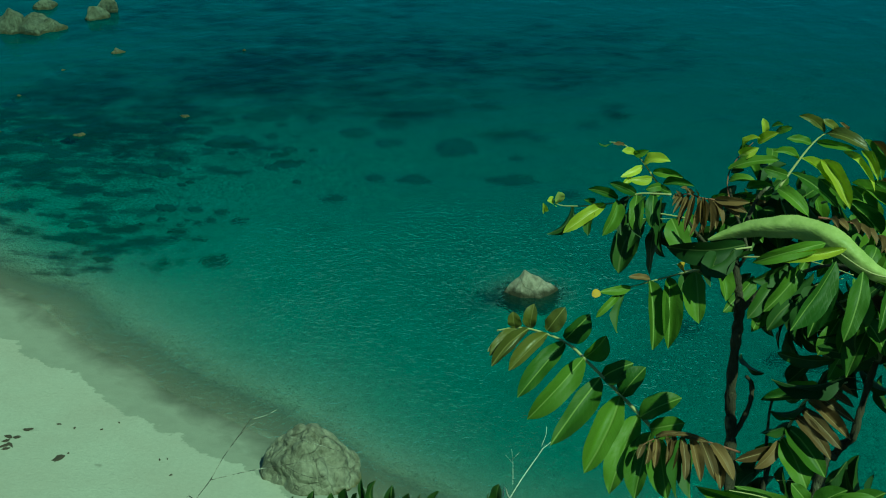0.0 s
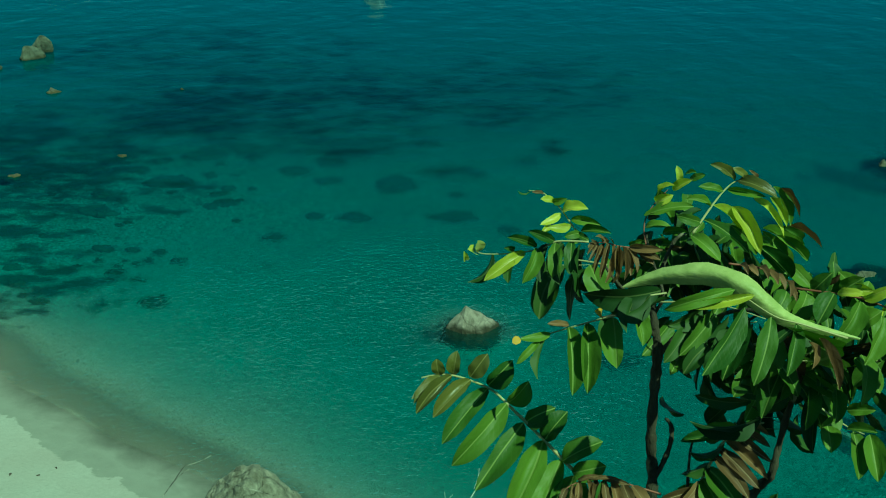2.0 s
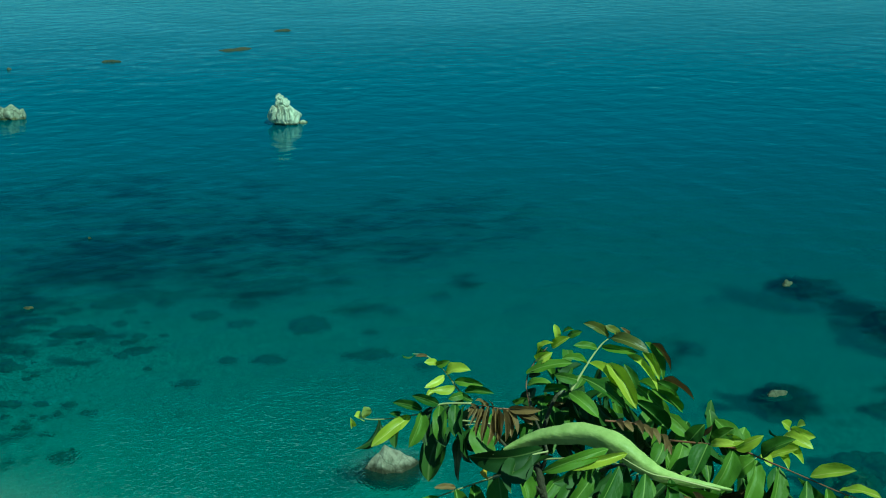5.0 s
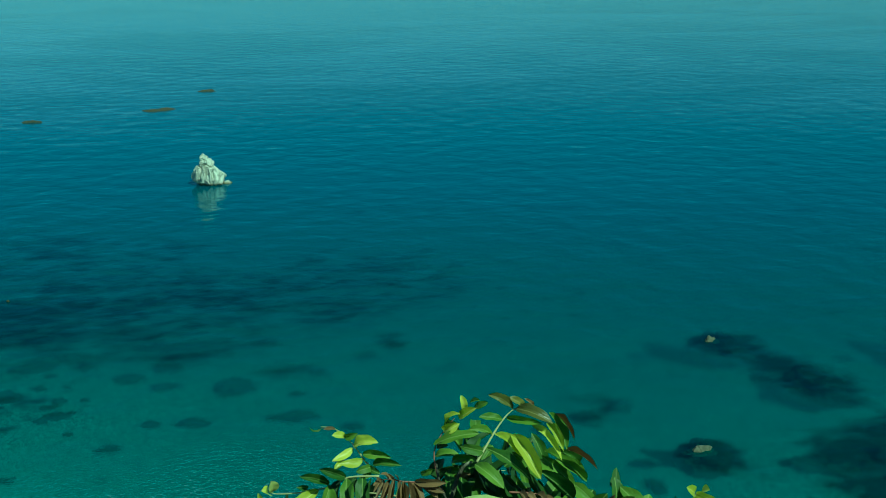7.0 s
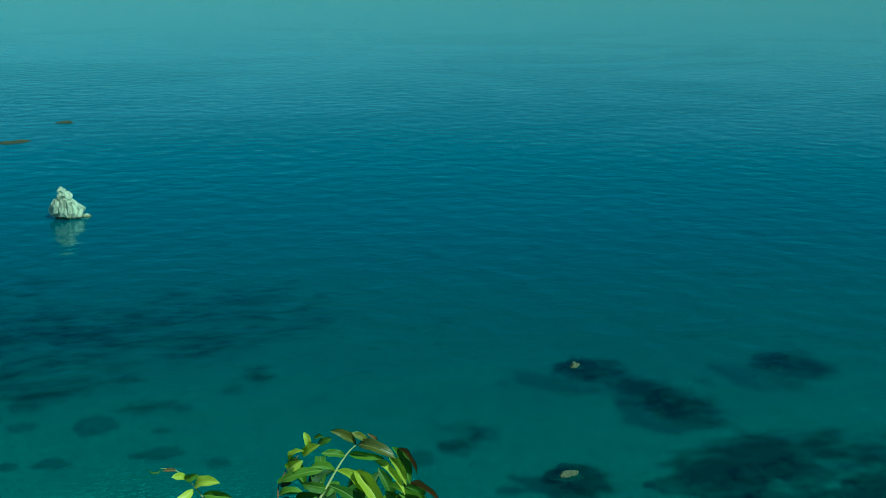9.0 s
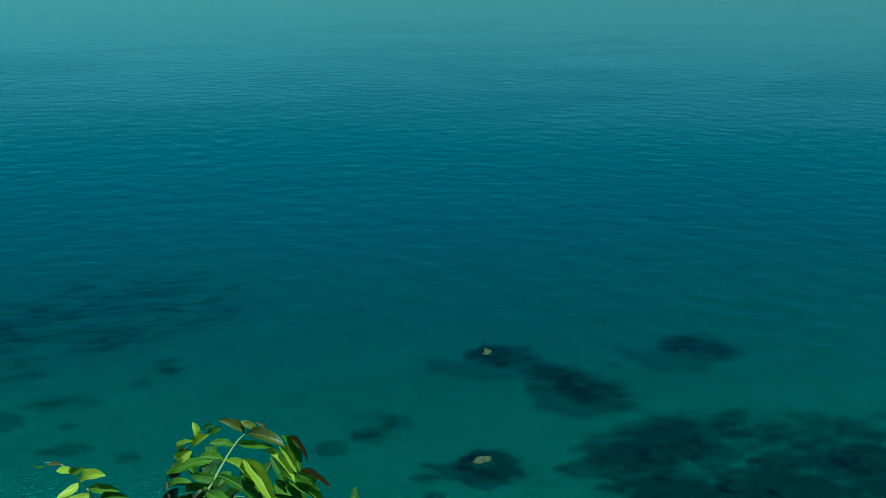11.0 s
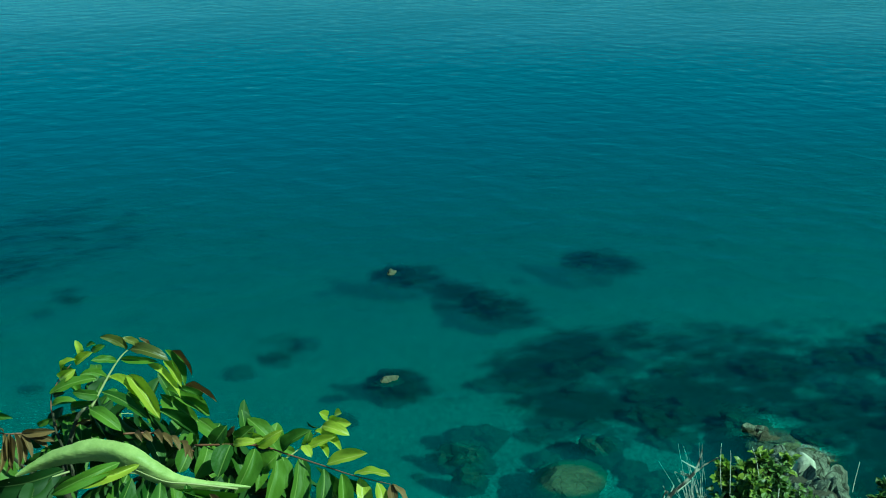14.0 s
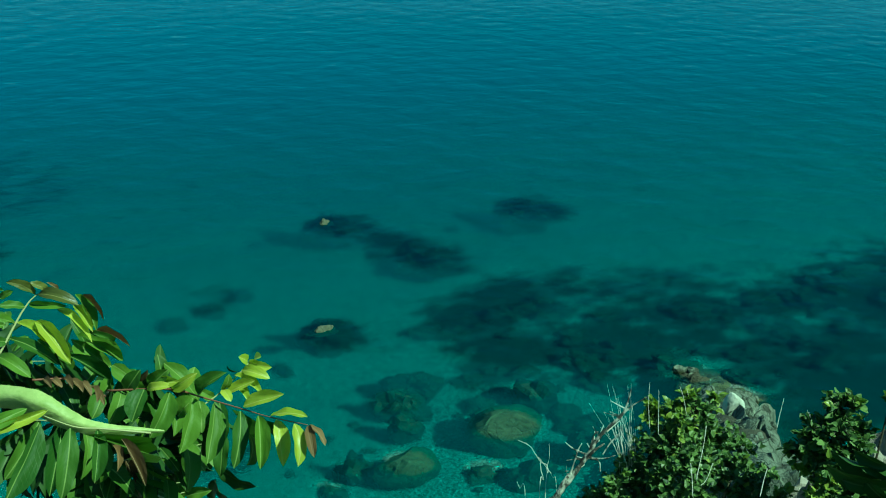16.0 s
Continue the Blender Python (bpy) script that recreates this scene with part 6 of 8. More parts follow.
leaflet(lf, (0.816, 1.888, 18.993), (0.759, 1.896, 18.954), 0.024, "dark")
leaflet(lf, (0.803, 1.887, 19.026), (0.829, 1.846, 18.970), 0.024, "dark")
leaflet(lf, (0.774, 1.879, 19.034), (0.760, 1.904, 18.966), 0.030, "dark")
leaflet(lf, (0.840, 1.882, 19.002), (0.870, 1.855, 18.955), 0.031, "dark")
lf = leaf("green", [(0.596, 2.029, 19.096), (0.625, 2.038, 19.085), (0.654, 2.047, 19.075)], 0.0011)
leaflet(lf, (0.574, 2.037, 19.098), (0.597, 2.002, 19.030), 0.033, "dark")
leaflet(lf, (0.587, 2.052, 19.144), (0.534, 2.037, 19.104), 0.029, "dark")
leaflet(lf, (0.577, 2.048, 19.127), (0.560, 2.064, 19.065), 0.023, "dark")
leaflet(lf, (0.581, 2.035, 19.100), (0.606, 2.030, 19.039), 0.033, "dark")
leaflet(lf, (0.665, 2.076, 19.149), (0.687, 2.075, 19.080), 0.024, "green")
leaflet(lf, (0.571, 2.052, 19.131), (0.561, 2.025, 19.065), 0.027, "green")
leaflet(lf, (0.632, 2.055, 19.129), (0.676, 2.005, 19.088), 0.035, "dark")
leaflet(lf, (0.586, 2.066, 19.176), (0.606, 1.991, 19.136), 0.032, "dark")
leaflet(lf, (0.585, 2.066, 19.176), (0.588, 2.108, 19.188), 0.025, "green")
leaflet(lf, (0.686, 2.048, 19.100), (0.695, 2.053, 19.032), 0.030, "dark")
lf = leaf("green", [(0.547, 2.040, 19.141), (0.573, 2.053, 19.135), (0.600, 2.065, 19.129)], 0.0010)
leaflet(lf, (0.580, 2.076, 19.198), (0.594, 2.122, 19.213), 0.020, "green")
leaflet(lf, (0.607, 2.079, 19.167), (0.582, 2.029, 19.134), 0.028, "dark")
leaflet(lf, (0.546, 2.040, 19.141), (0.528, 2.023, 19.085), 0.028, "green")
leaflet(lf, (0.532, 2.072, 19.212), (0.543, 2.010, 19.198), 0.019, "green")
leaflet(lf, (0.519, 2.058, 19.167), (0.509, 2.031, 19.135), 0.029, "dark")
leaflet(lf, (0.537, 2.052, 19.164), (0.564, 2.011, 19.149), 0.025, "dark")
leaflet(lf, (0.534, 2.072, 19.213), (0.527, 2.063, 19.245), 0.024, "green")
leaflet(lf, (0.615, 2.088, 19.196), (0.564, 2.056, 19.165), 0.022, "dark")
leaflet(lf, (0.577, 2.058, 19.150), (0.617, 2.021, 19.111), 0.022, "dark")
leaflet(lf, (0.596, 2.075, 19.150), (0.584, 2.108, 19.162), 0.022, "dark")
lf = leaf("green", [(0.585, 2.006, 19.088), (0.611, 2.018, 19.082), (0.638, 2.030, 19.076)], 0.0010)
leaflet(lf, (0.656, 2.034, 19.097), (0.682, 2.034, 19.056), 0.029, "dark")
leaflet(lf, (0.583, 2.014, 19.105), (0.588, 1.977, 19.046), 0.023, "green")
leaflet(lf, (0.615, 2.038, 19.128), (0.593, 1.991, 19.074), 0.024, "green")
leaflet(lf, (0.603, 2.030, 19.103), (0.617, 1.969, 19.095), 0.020, "dark")
leaflet(lf, (0.587, 2.022, 19.125), (0.556, 2.050, 19.063), 0.025, "dark")
leaflet(lf, (0.560, 2.034, 19.136), (0.540, 2.013, 19.172), 0.025, "dark")
leaflet(lf, (0.601, 2.028, 19.098), (0.613, 2.053, 19.119), 0.023, "dark")
leaflet(lf, (0.571, 2.016, 19.102), (0.599, 1.981, 19.066), 0.022, "dark")
leaflet(lf, (0.646, 2.031, 19.084), (0.643, 2.008, 19.129), 0.027, "green")
lf = leaf("green", [(0.473, 2.005, 19.023), (0.497, 2.018, 19.015), (0.521, 2.032, 19.008)], 0.0010)
leaflet(lf, (0.457, 2.028, 19.065), (0.449, 2.016, 19.021), 0.021, "green")
leaflet(lf, (0.532, 2.050, 19.052), (0.547, 2.016, 19.097), 0.022, "dark")
leaflet(lf, (0.455, 2.010, 19.025), (0.419, 1.947, 18.987), 0.021, "dark")
leaflet(lf, (0.538, 2.034, 19.023), (0.525, 2.029, 18.947), 0.026, "dark")
leaflet(lf, (0.514, 2.048, 19.039), (0.540, 2.067, 19.062), 0.027, "green")
leaflet(lf, (0.533, 2.053, 19.060), (0.514, 1.992, 19.023), 0.023, "dark")
lf = leaf("green", [(0.672, 1.975, 18.941), (0.710, 1.983, 18.936), (0.749, 1.990, 18.931)], 0.0011)
leaflet(lf, (0.770, 2.001, 18.967), (0.803, 1.982, 19.006), 0.027, "dark")
leaflet(lf, (0.721, 1.998, 18.971), (0.670, 1.953, 18.943), 0.022, "dark")
leaflet(lf, (0.647, 1.999, 18.970), (0.641, 1.997, 18.902), 0.032, "dark")
leaflet(lf, (0.781, 2.009, 18.992), (0.814, 2.011, 19.020), 0.023, "dark")
leaflet(lf, (0.663, 1.992, 18.966), (0.622, 1.970, 18.916), 0.033, "dark")
leaflet(lf, (0.649, 2.004, 18.981), (0.597, 1.963, 18.935), 0.033, "dark")
leaflet(lf, (0.665, 1.992, 18.969), (0.659, 1.997, 18.867), 0.033, "dark")
leaflet(lf, (0.710, 2.015, 18.996), (0.721, 1.990, 18.926), 0.025, "dark")
leaflet(lf, (0.777, 2.017, 19.004), (0.767, 1.991, 18.945), 0.027, "dark")
leaflet(lf, (0.791, 2.003, 18.986), (0.775, 2.027, 18.918), 0.028, "dark")
lf = leaf("green", [(0.819, 1.891, 18.891), (0.851, 1.898, 18.886), (0.884, 1.906, 18.881)], 0.0011)
leaflet(lf, (0.854, 1.942, 18.967), (0.893, 1.880, 18.926), 0.026, "dark")
leaflet(lf, (0.886, 1.948, 18.959), (0.942, 1.986, 18.964), 0.032, "dark")
leaflet(lf, (0.856, 1.922, 18.930), (0.813, 1.927, 18.847), 0.032, "green")
leaflet(lf, (0.791, 1.904, 18.894), (0.823, 1.826, 18.875), 0.026, "dark")
leaflet(lf, (0.811, 1.930, 18.954), (0.824, 1.988, 18.972), 0.025, "dark")
leaflet(lf, (0.892, 1.940, 18.949), (0.918, 1.898, 18.911), 0.029, "green")
leaflet(lf, (0.878, 1.947, 18.950), (0.896, 1.916, 18.906), 0.033, "green")
leaflet(lf, (0.818, 1.929, 18.959), (0.852, 1.922, 18.981), 0.028, "dark")
leaflet(lf, (0.910, 1.914, 18.917), (0.984, 1.903, 18.857), 0.031, "dark")
leaflet(lf, (0.797, 1.929, 18.942), (0.826, 1.969, 18.952), 0.025, "green")
lf = leaf("green", [(0.694, 1.919, 18.854), (0.725, 1.928, 18.848), (0.756, 1.937, 18.842)], 0.0011)
leaflet(lf, (0.697, 1.929, 18.874), (0.689, 1.960, 18.909), 0.026, "dark")
leaflet(lf, (0.660, 1.942, 18.873), (0.608, 1.900, 18.855), 0.026, "dark")
leaflet(lf, (0.755, 1.948, 18.860), (0.789, 1.878, 18.848), 0.034, "dark")
leaflet(lf, (0.751, 1.949, 18.859), (0.742, 1.910, 18.816), 0.029, "dark")
leaflet(lf, (0.700, 1.920, 18.860), (0.711, 1.969, 18.877), 0.025, "dark")
leaflet(lf, (0.668, 1.955, 18.902), (0.700, 1.925, 18.937), 0.030, "dark")
leaflet(lf, (0.725, 1.958, 18.901), (0.715, 1.964, 18.832), 0.025, "dark")
leaflet(lf, (0.692, 1.925, 18.863), (0.707, 1.935, 18.793), 0.029, "green")
lf = leaf("green", [(0.609, 2.103, 19.118), (0.643, 2.111, 19.108), (0.676, 2.119, 19.098)], 0.0011)
leaflet(lf, (0.589, 2.136, 19.189), (0.590, 2.081, 19.135), 0.020, "dark")
leaflet(lf, (0.572, 2.115, 19.123), (0.544, 2.123, 19.072), 0.027, "green")
leaflet(lf, (0.716, 2.132, 19.163), (0.683, 2.083, 19.140), 0.022, "dark")
leaflet(lf, (0.669, 2.138, 19.139), (0.700, 2.105, 19.096), 0.025, "green")
leaflet(lf, (0.628, 2.114, 19.160), (0.595, 2.086, 19.131), 0.020, "green")
leaflet(lf, (0.591, 2.112, 19.128), (0.570, 2.137, 19.073), 0.024, "dark")
leaflet(lf, (0.661, 2.130, 19.167), (0.665, 2.124, 19.086), 0.027, "dark")
leaflet(lf, (0.711, 2.137, 19.170), (0.739, 2.139, 19.094), 0.020, "green")
lf = leaf("green", [(0.753, 2.016, 19.031), (0.791, 2.019, 19.020), (0.831, 2.022, 19.010)], 0.0011)
leaflet(lf, (0.759, 2.022, 19.048), (0.742, 2.078, 19.049), 0.027, "dark")
leaflet(lf, (0.867, 2.015, 19.026), (0.815, 2.042, 18.971), 0.027, "green")
leaflet(lf, (0.711, 2.042, 19.054), (0.680, 2.080, 19.071), 0.025, "dark")
leaflet(lf, (0.756, 2.042, 19.089), (0.725, 1.990, 19.035), 0.022, "dark")
leaflet(lf, (0.751, 2.035, 19.069), (0.755, 2.033, 19.113), 0.023, "dark")
leaflet(lf, (0.775, 2.020, 19.058), (0.788, 1.995, 19.013), 0.025, "green")
leaflet(lf, (0.726, 2.037, 19.054), (0.780, 2.029, 18.986), 0.021, "dark")
leaflet(lf, (0.790, 2.041, 19.064), (0.813, 2.040, 18.974), 0.027, "green")
lf = leaf("green", [(0.614, 2.030, 18.965), (0.662, 2.032, 18.952), (0.711, 2.032, 18.939)], 0.0011)
leaflet(lf, (0.566, 2.058, 18.993), (0.562, 2.071, 18.923), 0.028, "dark")
leaflet(lf, (0.693, 2.047, 18.956), (0.719, 1.974, 18.925), 0.026, "dark")
leaflet(lf, (0.635, 2.023, 18.965), (0.611, 2.004, 19.015), 0.023, "green")
leaflet(lf, (0.674, 2.060, 19.016), (0.639, 2.059, 18.936), 0.020, "dark")
leaflet(lf, (0.624, 2.045, 19.001), (0.574, 1.994, 18.980), 0.023, "dark")
leaflet(lf, (0.619, 2.056, 19.021), (0.583, 2.021, 18.977), 0.023, "green")
leaflet(lf, (0.731, 2.069, 19.028), (0.684, 2.048, 18.989), 0.020, "green")
leaflet(lf, (0.775, 2.035, 18.991), (0.741, 2.032, 18.926), 0.027, "dark")
leaflet(lf, (0.756, 2.034, 18.974), (0.714, 2.016, 18.919), 0.022, "green")
lf = leaf("green", [(0.780, 1.935, 18.898), (0.822, 1.936, 18.886), (0.865, 1.935, 18.875)], 0.0011)
leaflet(lf, (0.862, 1.954, 18.905), (0.807, 1.904, 18.868), 0.028, "dark")
leaflet(lf, (0.774, 1.940, 18.902), (0.797, 1.885, 18.871), 0.021, "dark")
leaflet(lf, (0.764, 1.949, 18.910), (0.736, 1.893, 18.886), 0.026, "green")
leaflet(lf, (0.763, 1.950, 18.912), (0.765, 1.917, 18.852), 0.026, "dark")
leaflet(lf, (0.791, 1.968, 18.964), (0.804, 1.938, 18.909), 0.027, "dark")
leaflet(lf, (0.906, 1.921, 18.882), (0.926, 1.863, 18.853), 0.025, "dark")
leaflet(lf, (0.908, 1.921, 18.883), (0.908, 1.924, 18.821), 0.030, "dark")
leaflet(lf, (0.827, 1.972, 18.955), (0.832, 1.907, 18.932), 0.028, "dark")
leaflet(lf, (0.830, 1.977, 18.966), (0.795, 1.980, 19.001), 0.020, "green")
folded_blade([(0.395, 1.691, 19.228), (0.432, 1.679, 19.247), (0.469, 1.654, 19.265), (0.511, 1.625, 19.277), (0.551, 1.586, 19.272), (0.589, 1.570, 19.243), (0.626, 1.570, 19.223), (0.669, 1.569, 19.210), (0.721, 1.564, 19.198)], [0.003, 0.019, 0.029, 0.034, 0.034, 0.027, 0.018, 0.012, 0.003])
stem("trunk", [(0.516, 1.775, 17.750), (0.506, 1.795, 18.587), (0.503, 1.811, 18.674), (0.504, 1.847, 18.780), (0.499, 1.859, 18.854), (0.499, 1.863, 18.941), (0.501, 1.870, 19.020), (0.494, 1.873, 19.066), (0.489, 1.885, 19.113), (0.503, 1.902, 19.157), (0.524, 1.908, 19.211), (0.543, 1.908, 19.224)], [0.0156, 0.0125, 0.0120, 0.0109, 0.0104, 0.0099, 0.0104, 0.0078, 0.0063, 0.0047, 0.0036, 0.0031])
stem("branch", [(0.503, 1.868, 19.017), (0.527, 1.866, 19.048), (0.542, 1.854, 19.078), (0.573, 1.814, 19.111), (0.593, 1.721, 19.171), (0.632, 1.658, 19.191)], [0.0069, 0.0054, 0.0044, 0.0038, 0.0036, 0.0031])
stem("branch", [(0.493, 1.882, 19.085), (0.458, 1.882, 19.114), (0.424, 1.893, 19.146), (0.406, 1.908, 19.170)], [0.0044, 0.0034, 0.0029, 0.0024])
stem("branch", [(0.493, 1.883, 19.088), (0.502, 1.868, 19.131), (0.489, 1.925, 19.178), (0.493, 1.985, 19.189)], [0.0044, 0.0034, 0.0024, 0.0025])
stem("branch", [(0.498, 1.872, 19.045), (0.464, 1.855, 19.086), (0.421, 1.832, 19.109), (0.390, 1.818, 19.114)], [0.0044, 0.0029, 0.0024, 0.0019])
stem("branch", [(0.505, 1.844, 18.776), (0.520, 1.847, 18.806), (0.531, 1.846, 18.848), (0.532, 1.853, 18.880), (0.521, 1.854, 18.896)], [0.0057, 0.0056, 0.0051, 0.0045, 0.0040])
stem("branch", [(0.569, 1.823, 18.665), (0.580, 1.888, 18.765), (0.595, 1.917, 18.817), (0.633, 1.892, 18.856)], [0.0032, 0.0032, 0.0026, 0.0021])
stem("second_stem", [(0.679, 1.827, 17.750), (0.669, 1.847, 18.622), (0.700, 1.863, 18.731), (0.721, 1.855, 18.769), (0.730, 1.863, 18.806), (0.744, 1.876, 18.877), (0.750, 1.869, 18.932), (0.737, 1.829, 19.025), (0.719, 1.785, 19.110)], [0.0143, 0.0115, 0.0099, 0.0089, 0.0083, 0.0078, 0.0068, 0.0052, 0.0047])
stem("branch", [(0.549, 1.790, 18.665), (0.572, 1.820, 18.751)], [0.0073, 0.0041])
stem("branch", [(0.512, 1.838, 18.751), (0.439, 1.825, 18.760), (0.367, 1.793, 18.816)], [0.0041, 0.0031, 0.0030])
stem("branch", [(0.750, 1.869, 18.932), (0.640, 1.908, 19.017), (0.670, 1.813, 19.130), (0.688, 1.763, 19.187)], [0.004, 0.0035, 0.003, 0.0025])

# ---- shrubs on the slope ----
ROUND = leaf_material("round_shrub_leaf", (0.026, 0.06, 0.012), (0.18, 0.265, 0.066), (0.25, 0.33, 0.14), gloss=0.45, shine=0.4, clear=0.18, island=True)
# lime leaf, sunlit brightness put into its colour; commoner towards twig tips
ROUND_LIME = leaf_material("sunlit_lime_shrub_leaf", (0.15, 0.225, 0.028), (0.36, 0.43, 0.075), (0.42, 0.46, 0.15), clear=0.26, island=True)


def round_leaf(name, seed, material):
    rnd = random.Random(seed)
    bm = bmesh.new()
    rows, cols, grid = 6, 4, []
    for i in range(rows + 1):
        s = i / rows
        half = 0.5 * math.sin(math.pi * (0.03 + 0.95 * s ** 0.8)) ** 0.85
        line = []
        for j in range(cols + 1):
            q = j / cols * 2 - 1
            line.append(bm.verts.new((q * half * 0.78, s * 1.1, 0.25 * abs(q) * half - (0.12 + 0.1 * rnd.random()) * s * s)))
        grid.append(line)
    for i in range(rows):
        for j in range(cols):
            bm.faces.new((grid[i][j], grid[i][j + 1], grid[i + 1][j + 1], grid[i + 1][j]))
    me = bpy.data.meshes.new(name)
    bm.to_mesh(me)
    bm.free()
    me.materials.append(material)
    return me


ROUND_SHAPES = [round_leaf("shrub_leaf", k, ROUND) for k in range(4)]
LIME_SHAPES = [round_leaf("shrub_leaf", k + 9, ROUND_LIME) for k in range(3)]


def shrub(base, clumps, count, singles, size, seed, label, lime=0.12):
    """A leafy shrub: twigs from the root to each clump (x, y, z, radius), and leaves along the twigs."""
    rnd = random.Random(seed)
    top = tagged(new("shrub"), label, "shrub")
    top.location = base
    twigs, spots = [], []
    total = sum(c[3] ** 2 for c in clumps)
    for cx, cy, cz, r in clumps:
        mid = Vector(base).lerp(Vector((cx, cy, cz)), 0.5) + Vector((rnd.uniform(-0.1, 0.1), rnd.uniform(-0.1, 0.1), 0.05))
        tube("twig", [base, mid, (cx, cy, cz)], [0.012, 0.008, 0.005], BARK, top, 5)
        for _ in range(int(count * r * r / total / 9) + 1):
            d = Vector((rnd.gauss(0, 1), rnd.gauss(0, 1), rnd.gauss(0.25, 0.8))).normalized()
            tip = Vector((cx, cy, cz)) + d * r * rnd.uniform(0.55, 1.08)
            root = Vector((cx, cy, cz)) + d * r * 0.1
            if len(twigs) < 60:
                twigs.append(tube("twig", [root, root.lerp(tip, 0.5) + Vector((0, 0, 0.02)), tip], [0.004, 0.003, 0.0015], BARK, top, 4))
            for k in range(9):
                spots.append((root.lerp(tip, 0.25 + 0.75 * k / 8), d, k, r))
    rnd.shuffle(spots)
    bm, bright = bmesh.new(), bmesh.new()
    for n, (p, d, k, r) in enumerate(spots):
        way = (d * 0.5 + Vector((rnd.uniform(-1, 1), rnd.uniform(-1, 1), rnd.uniform(-0.5, 0.7)))).normalized()
        up = Vector((rnd.uniform(-0.6, 0.6), rnd.uniform(-0.9, 0.3), rnd.uniform(0.3, 1.0)))
        up = (up - way * up.dot(way)).normalized()
        x = way.cross(up)
        s = size * rnd.uniform(0.6, 1.25)
        m = Matrix.Identity(4)
        for a in range(3):
            m[a][0], m[a][1], m[a][2], m[a][3] = x[a] * s, way[a] * s, up[a] * s, p[a]
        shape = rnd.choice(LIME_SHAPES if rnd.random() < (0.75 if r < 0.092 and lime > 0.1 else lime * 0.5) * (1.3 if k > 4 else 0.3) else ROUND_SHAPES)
        if n < singles:
            ob = new("shrub_leaf", shape)
            ob.parent = top
            ob.matrix_parent_inverse = Matrix.Translation(base).inverted()
            ob.matrix_basis = m
        else:
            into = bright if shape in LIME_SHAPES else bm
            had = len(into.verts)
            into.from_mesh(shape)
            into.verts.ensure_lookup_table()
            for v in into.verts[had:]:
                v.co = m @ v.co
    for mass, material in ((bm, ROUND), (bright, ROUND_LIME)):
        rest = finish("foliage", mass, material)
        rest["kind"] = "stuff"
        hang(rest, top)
    return top


def dead_wood():
    m = Mat("bleached_dead_wood", 0.85)
    m.color(m.mix(m.remap(m.noise(22, 5, 0.65, (1, 1, 0.5), True), 0.46, 0.58), (0.024, 0.024, 0.019), (0.44, 0.45, 0.37)))
    m.normal(m.bump(m.noise(60, 4, 0.6, world_space=True), 0.8, 0.006))
    return m.m


DEADWOOD = dead_wood()


def loose_leaf(plant, base, tip, width, kind):
    """A single blade on a low plant."""
    ob = leaflet(None, base, tip, width, kind)
    m = ob.matrix_basis.copy()
    hang(ob, plant)
    ob.matrix_basis = m
    ob.name = "leaf"
    return ob


def slope_rock(at, r, low, seed):
    """A stone that stands up from the slope to about that place."""
    bm = bmesh.new()
    deep = (at[2] + r - low) / 2 + 0.1
    rock_mesh(bm, (0, 0, r - deep), (r * 1.25, r * 1.25, deep), seed, cuts=10, rough=0.18, keep=(0.45, 0.8))
    ob = finish("slope_stone", bm, TAN_ROCK if r < 0.3 else GREY_ROCK)
    ob.location = at
    return tagged(ob, "pale weathered stone in the slope", "stone", "stones in the slope")


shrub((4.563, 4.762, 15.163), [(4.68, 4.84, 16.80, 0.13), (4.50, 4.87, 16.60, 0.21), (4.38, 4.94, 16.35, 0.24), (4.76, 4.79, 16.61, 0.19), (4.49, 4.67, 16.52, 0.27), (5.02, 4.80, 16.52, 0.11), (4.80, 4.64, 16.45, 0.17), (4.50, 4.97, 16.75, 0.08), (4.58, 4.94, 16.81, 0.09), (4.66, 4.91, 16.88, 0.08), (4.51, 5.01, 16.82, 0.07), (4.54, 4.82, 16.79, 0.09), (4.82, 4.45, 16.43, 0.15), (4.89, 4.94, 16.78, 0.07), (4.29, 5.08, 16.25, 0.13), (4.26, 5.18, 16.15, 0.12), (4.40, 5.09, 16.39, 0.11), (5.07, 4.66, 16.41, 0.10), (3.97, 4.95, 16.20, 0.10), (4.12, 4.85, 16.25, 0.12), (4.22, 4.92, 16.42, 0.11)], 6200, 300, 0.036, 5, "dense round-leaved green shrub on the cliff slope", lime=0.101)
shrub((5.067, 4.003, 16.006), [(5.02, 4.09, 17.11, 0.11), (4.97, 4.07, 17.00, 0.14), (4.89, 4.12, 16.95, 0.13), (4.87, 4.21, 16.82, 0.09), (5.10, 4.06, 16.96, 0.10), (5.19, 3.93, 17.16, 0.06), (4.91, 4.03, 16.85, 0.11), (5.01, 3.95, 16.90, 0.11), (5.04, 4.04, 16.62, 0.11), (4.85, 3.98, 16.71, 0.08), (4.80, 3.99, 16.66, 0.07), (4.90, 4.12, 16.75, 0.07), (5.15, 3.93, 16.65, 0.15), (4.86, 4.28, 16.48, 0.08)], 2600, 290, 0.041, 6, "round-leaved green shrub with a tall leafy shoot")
dead_branch = tagged(new("dead_branch"), "bare weathered grey branch with broken twigs", "branch")
dead_branch.location = (3.703, 4.952, 15.193)
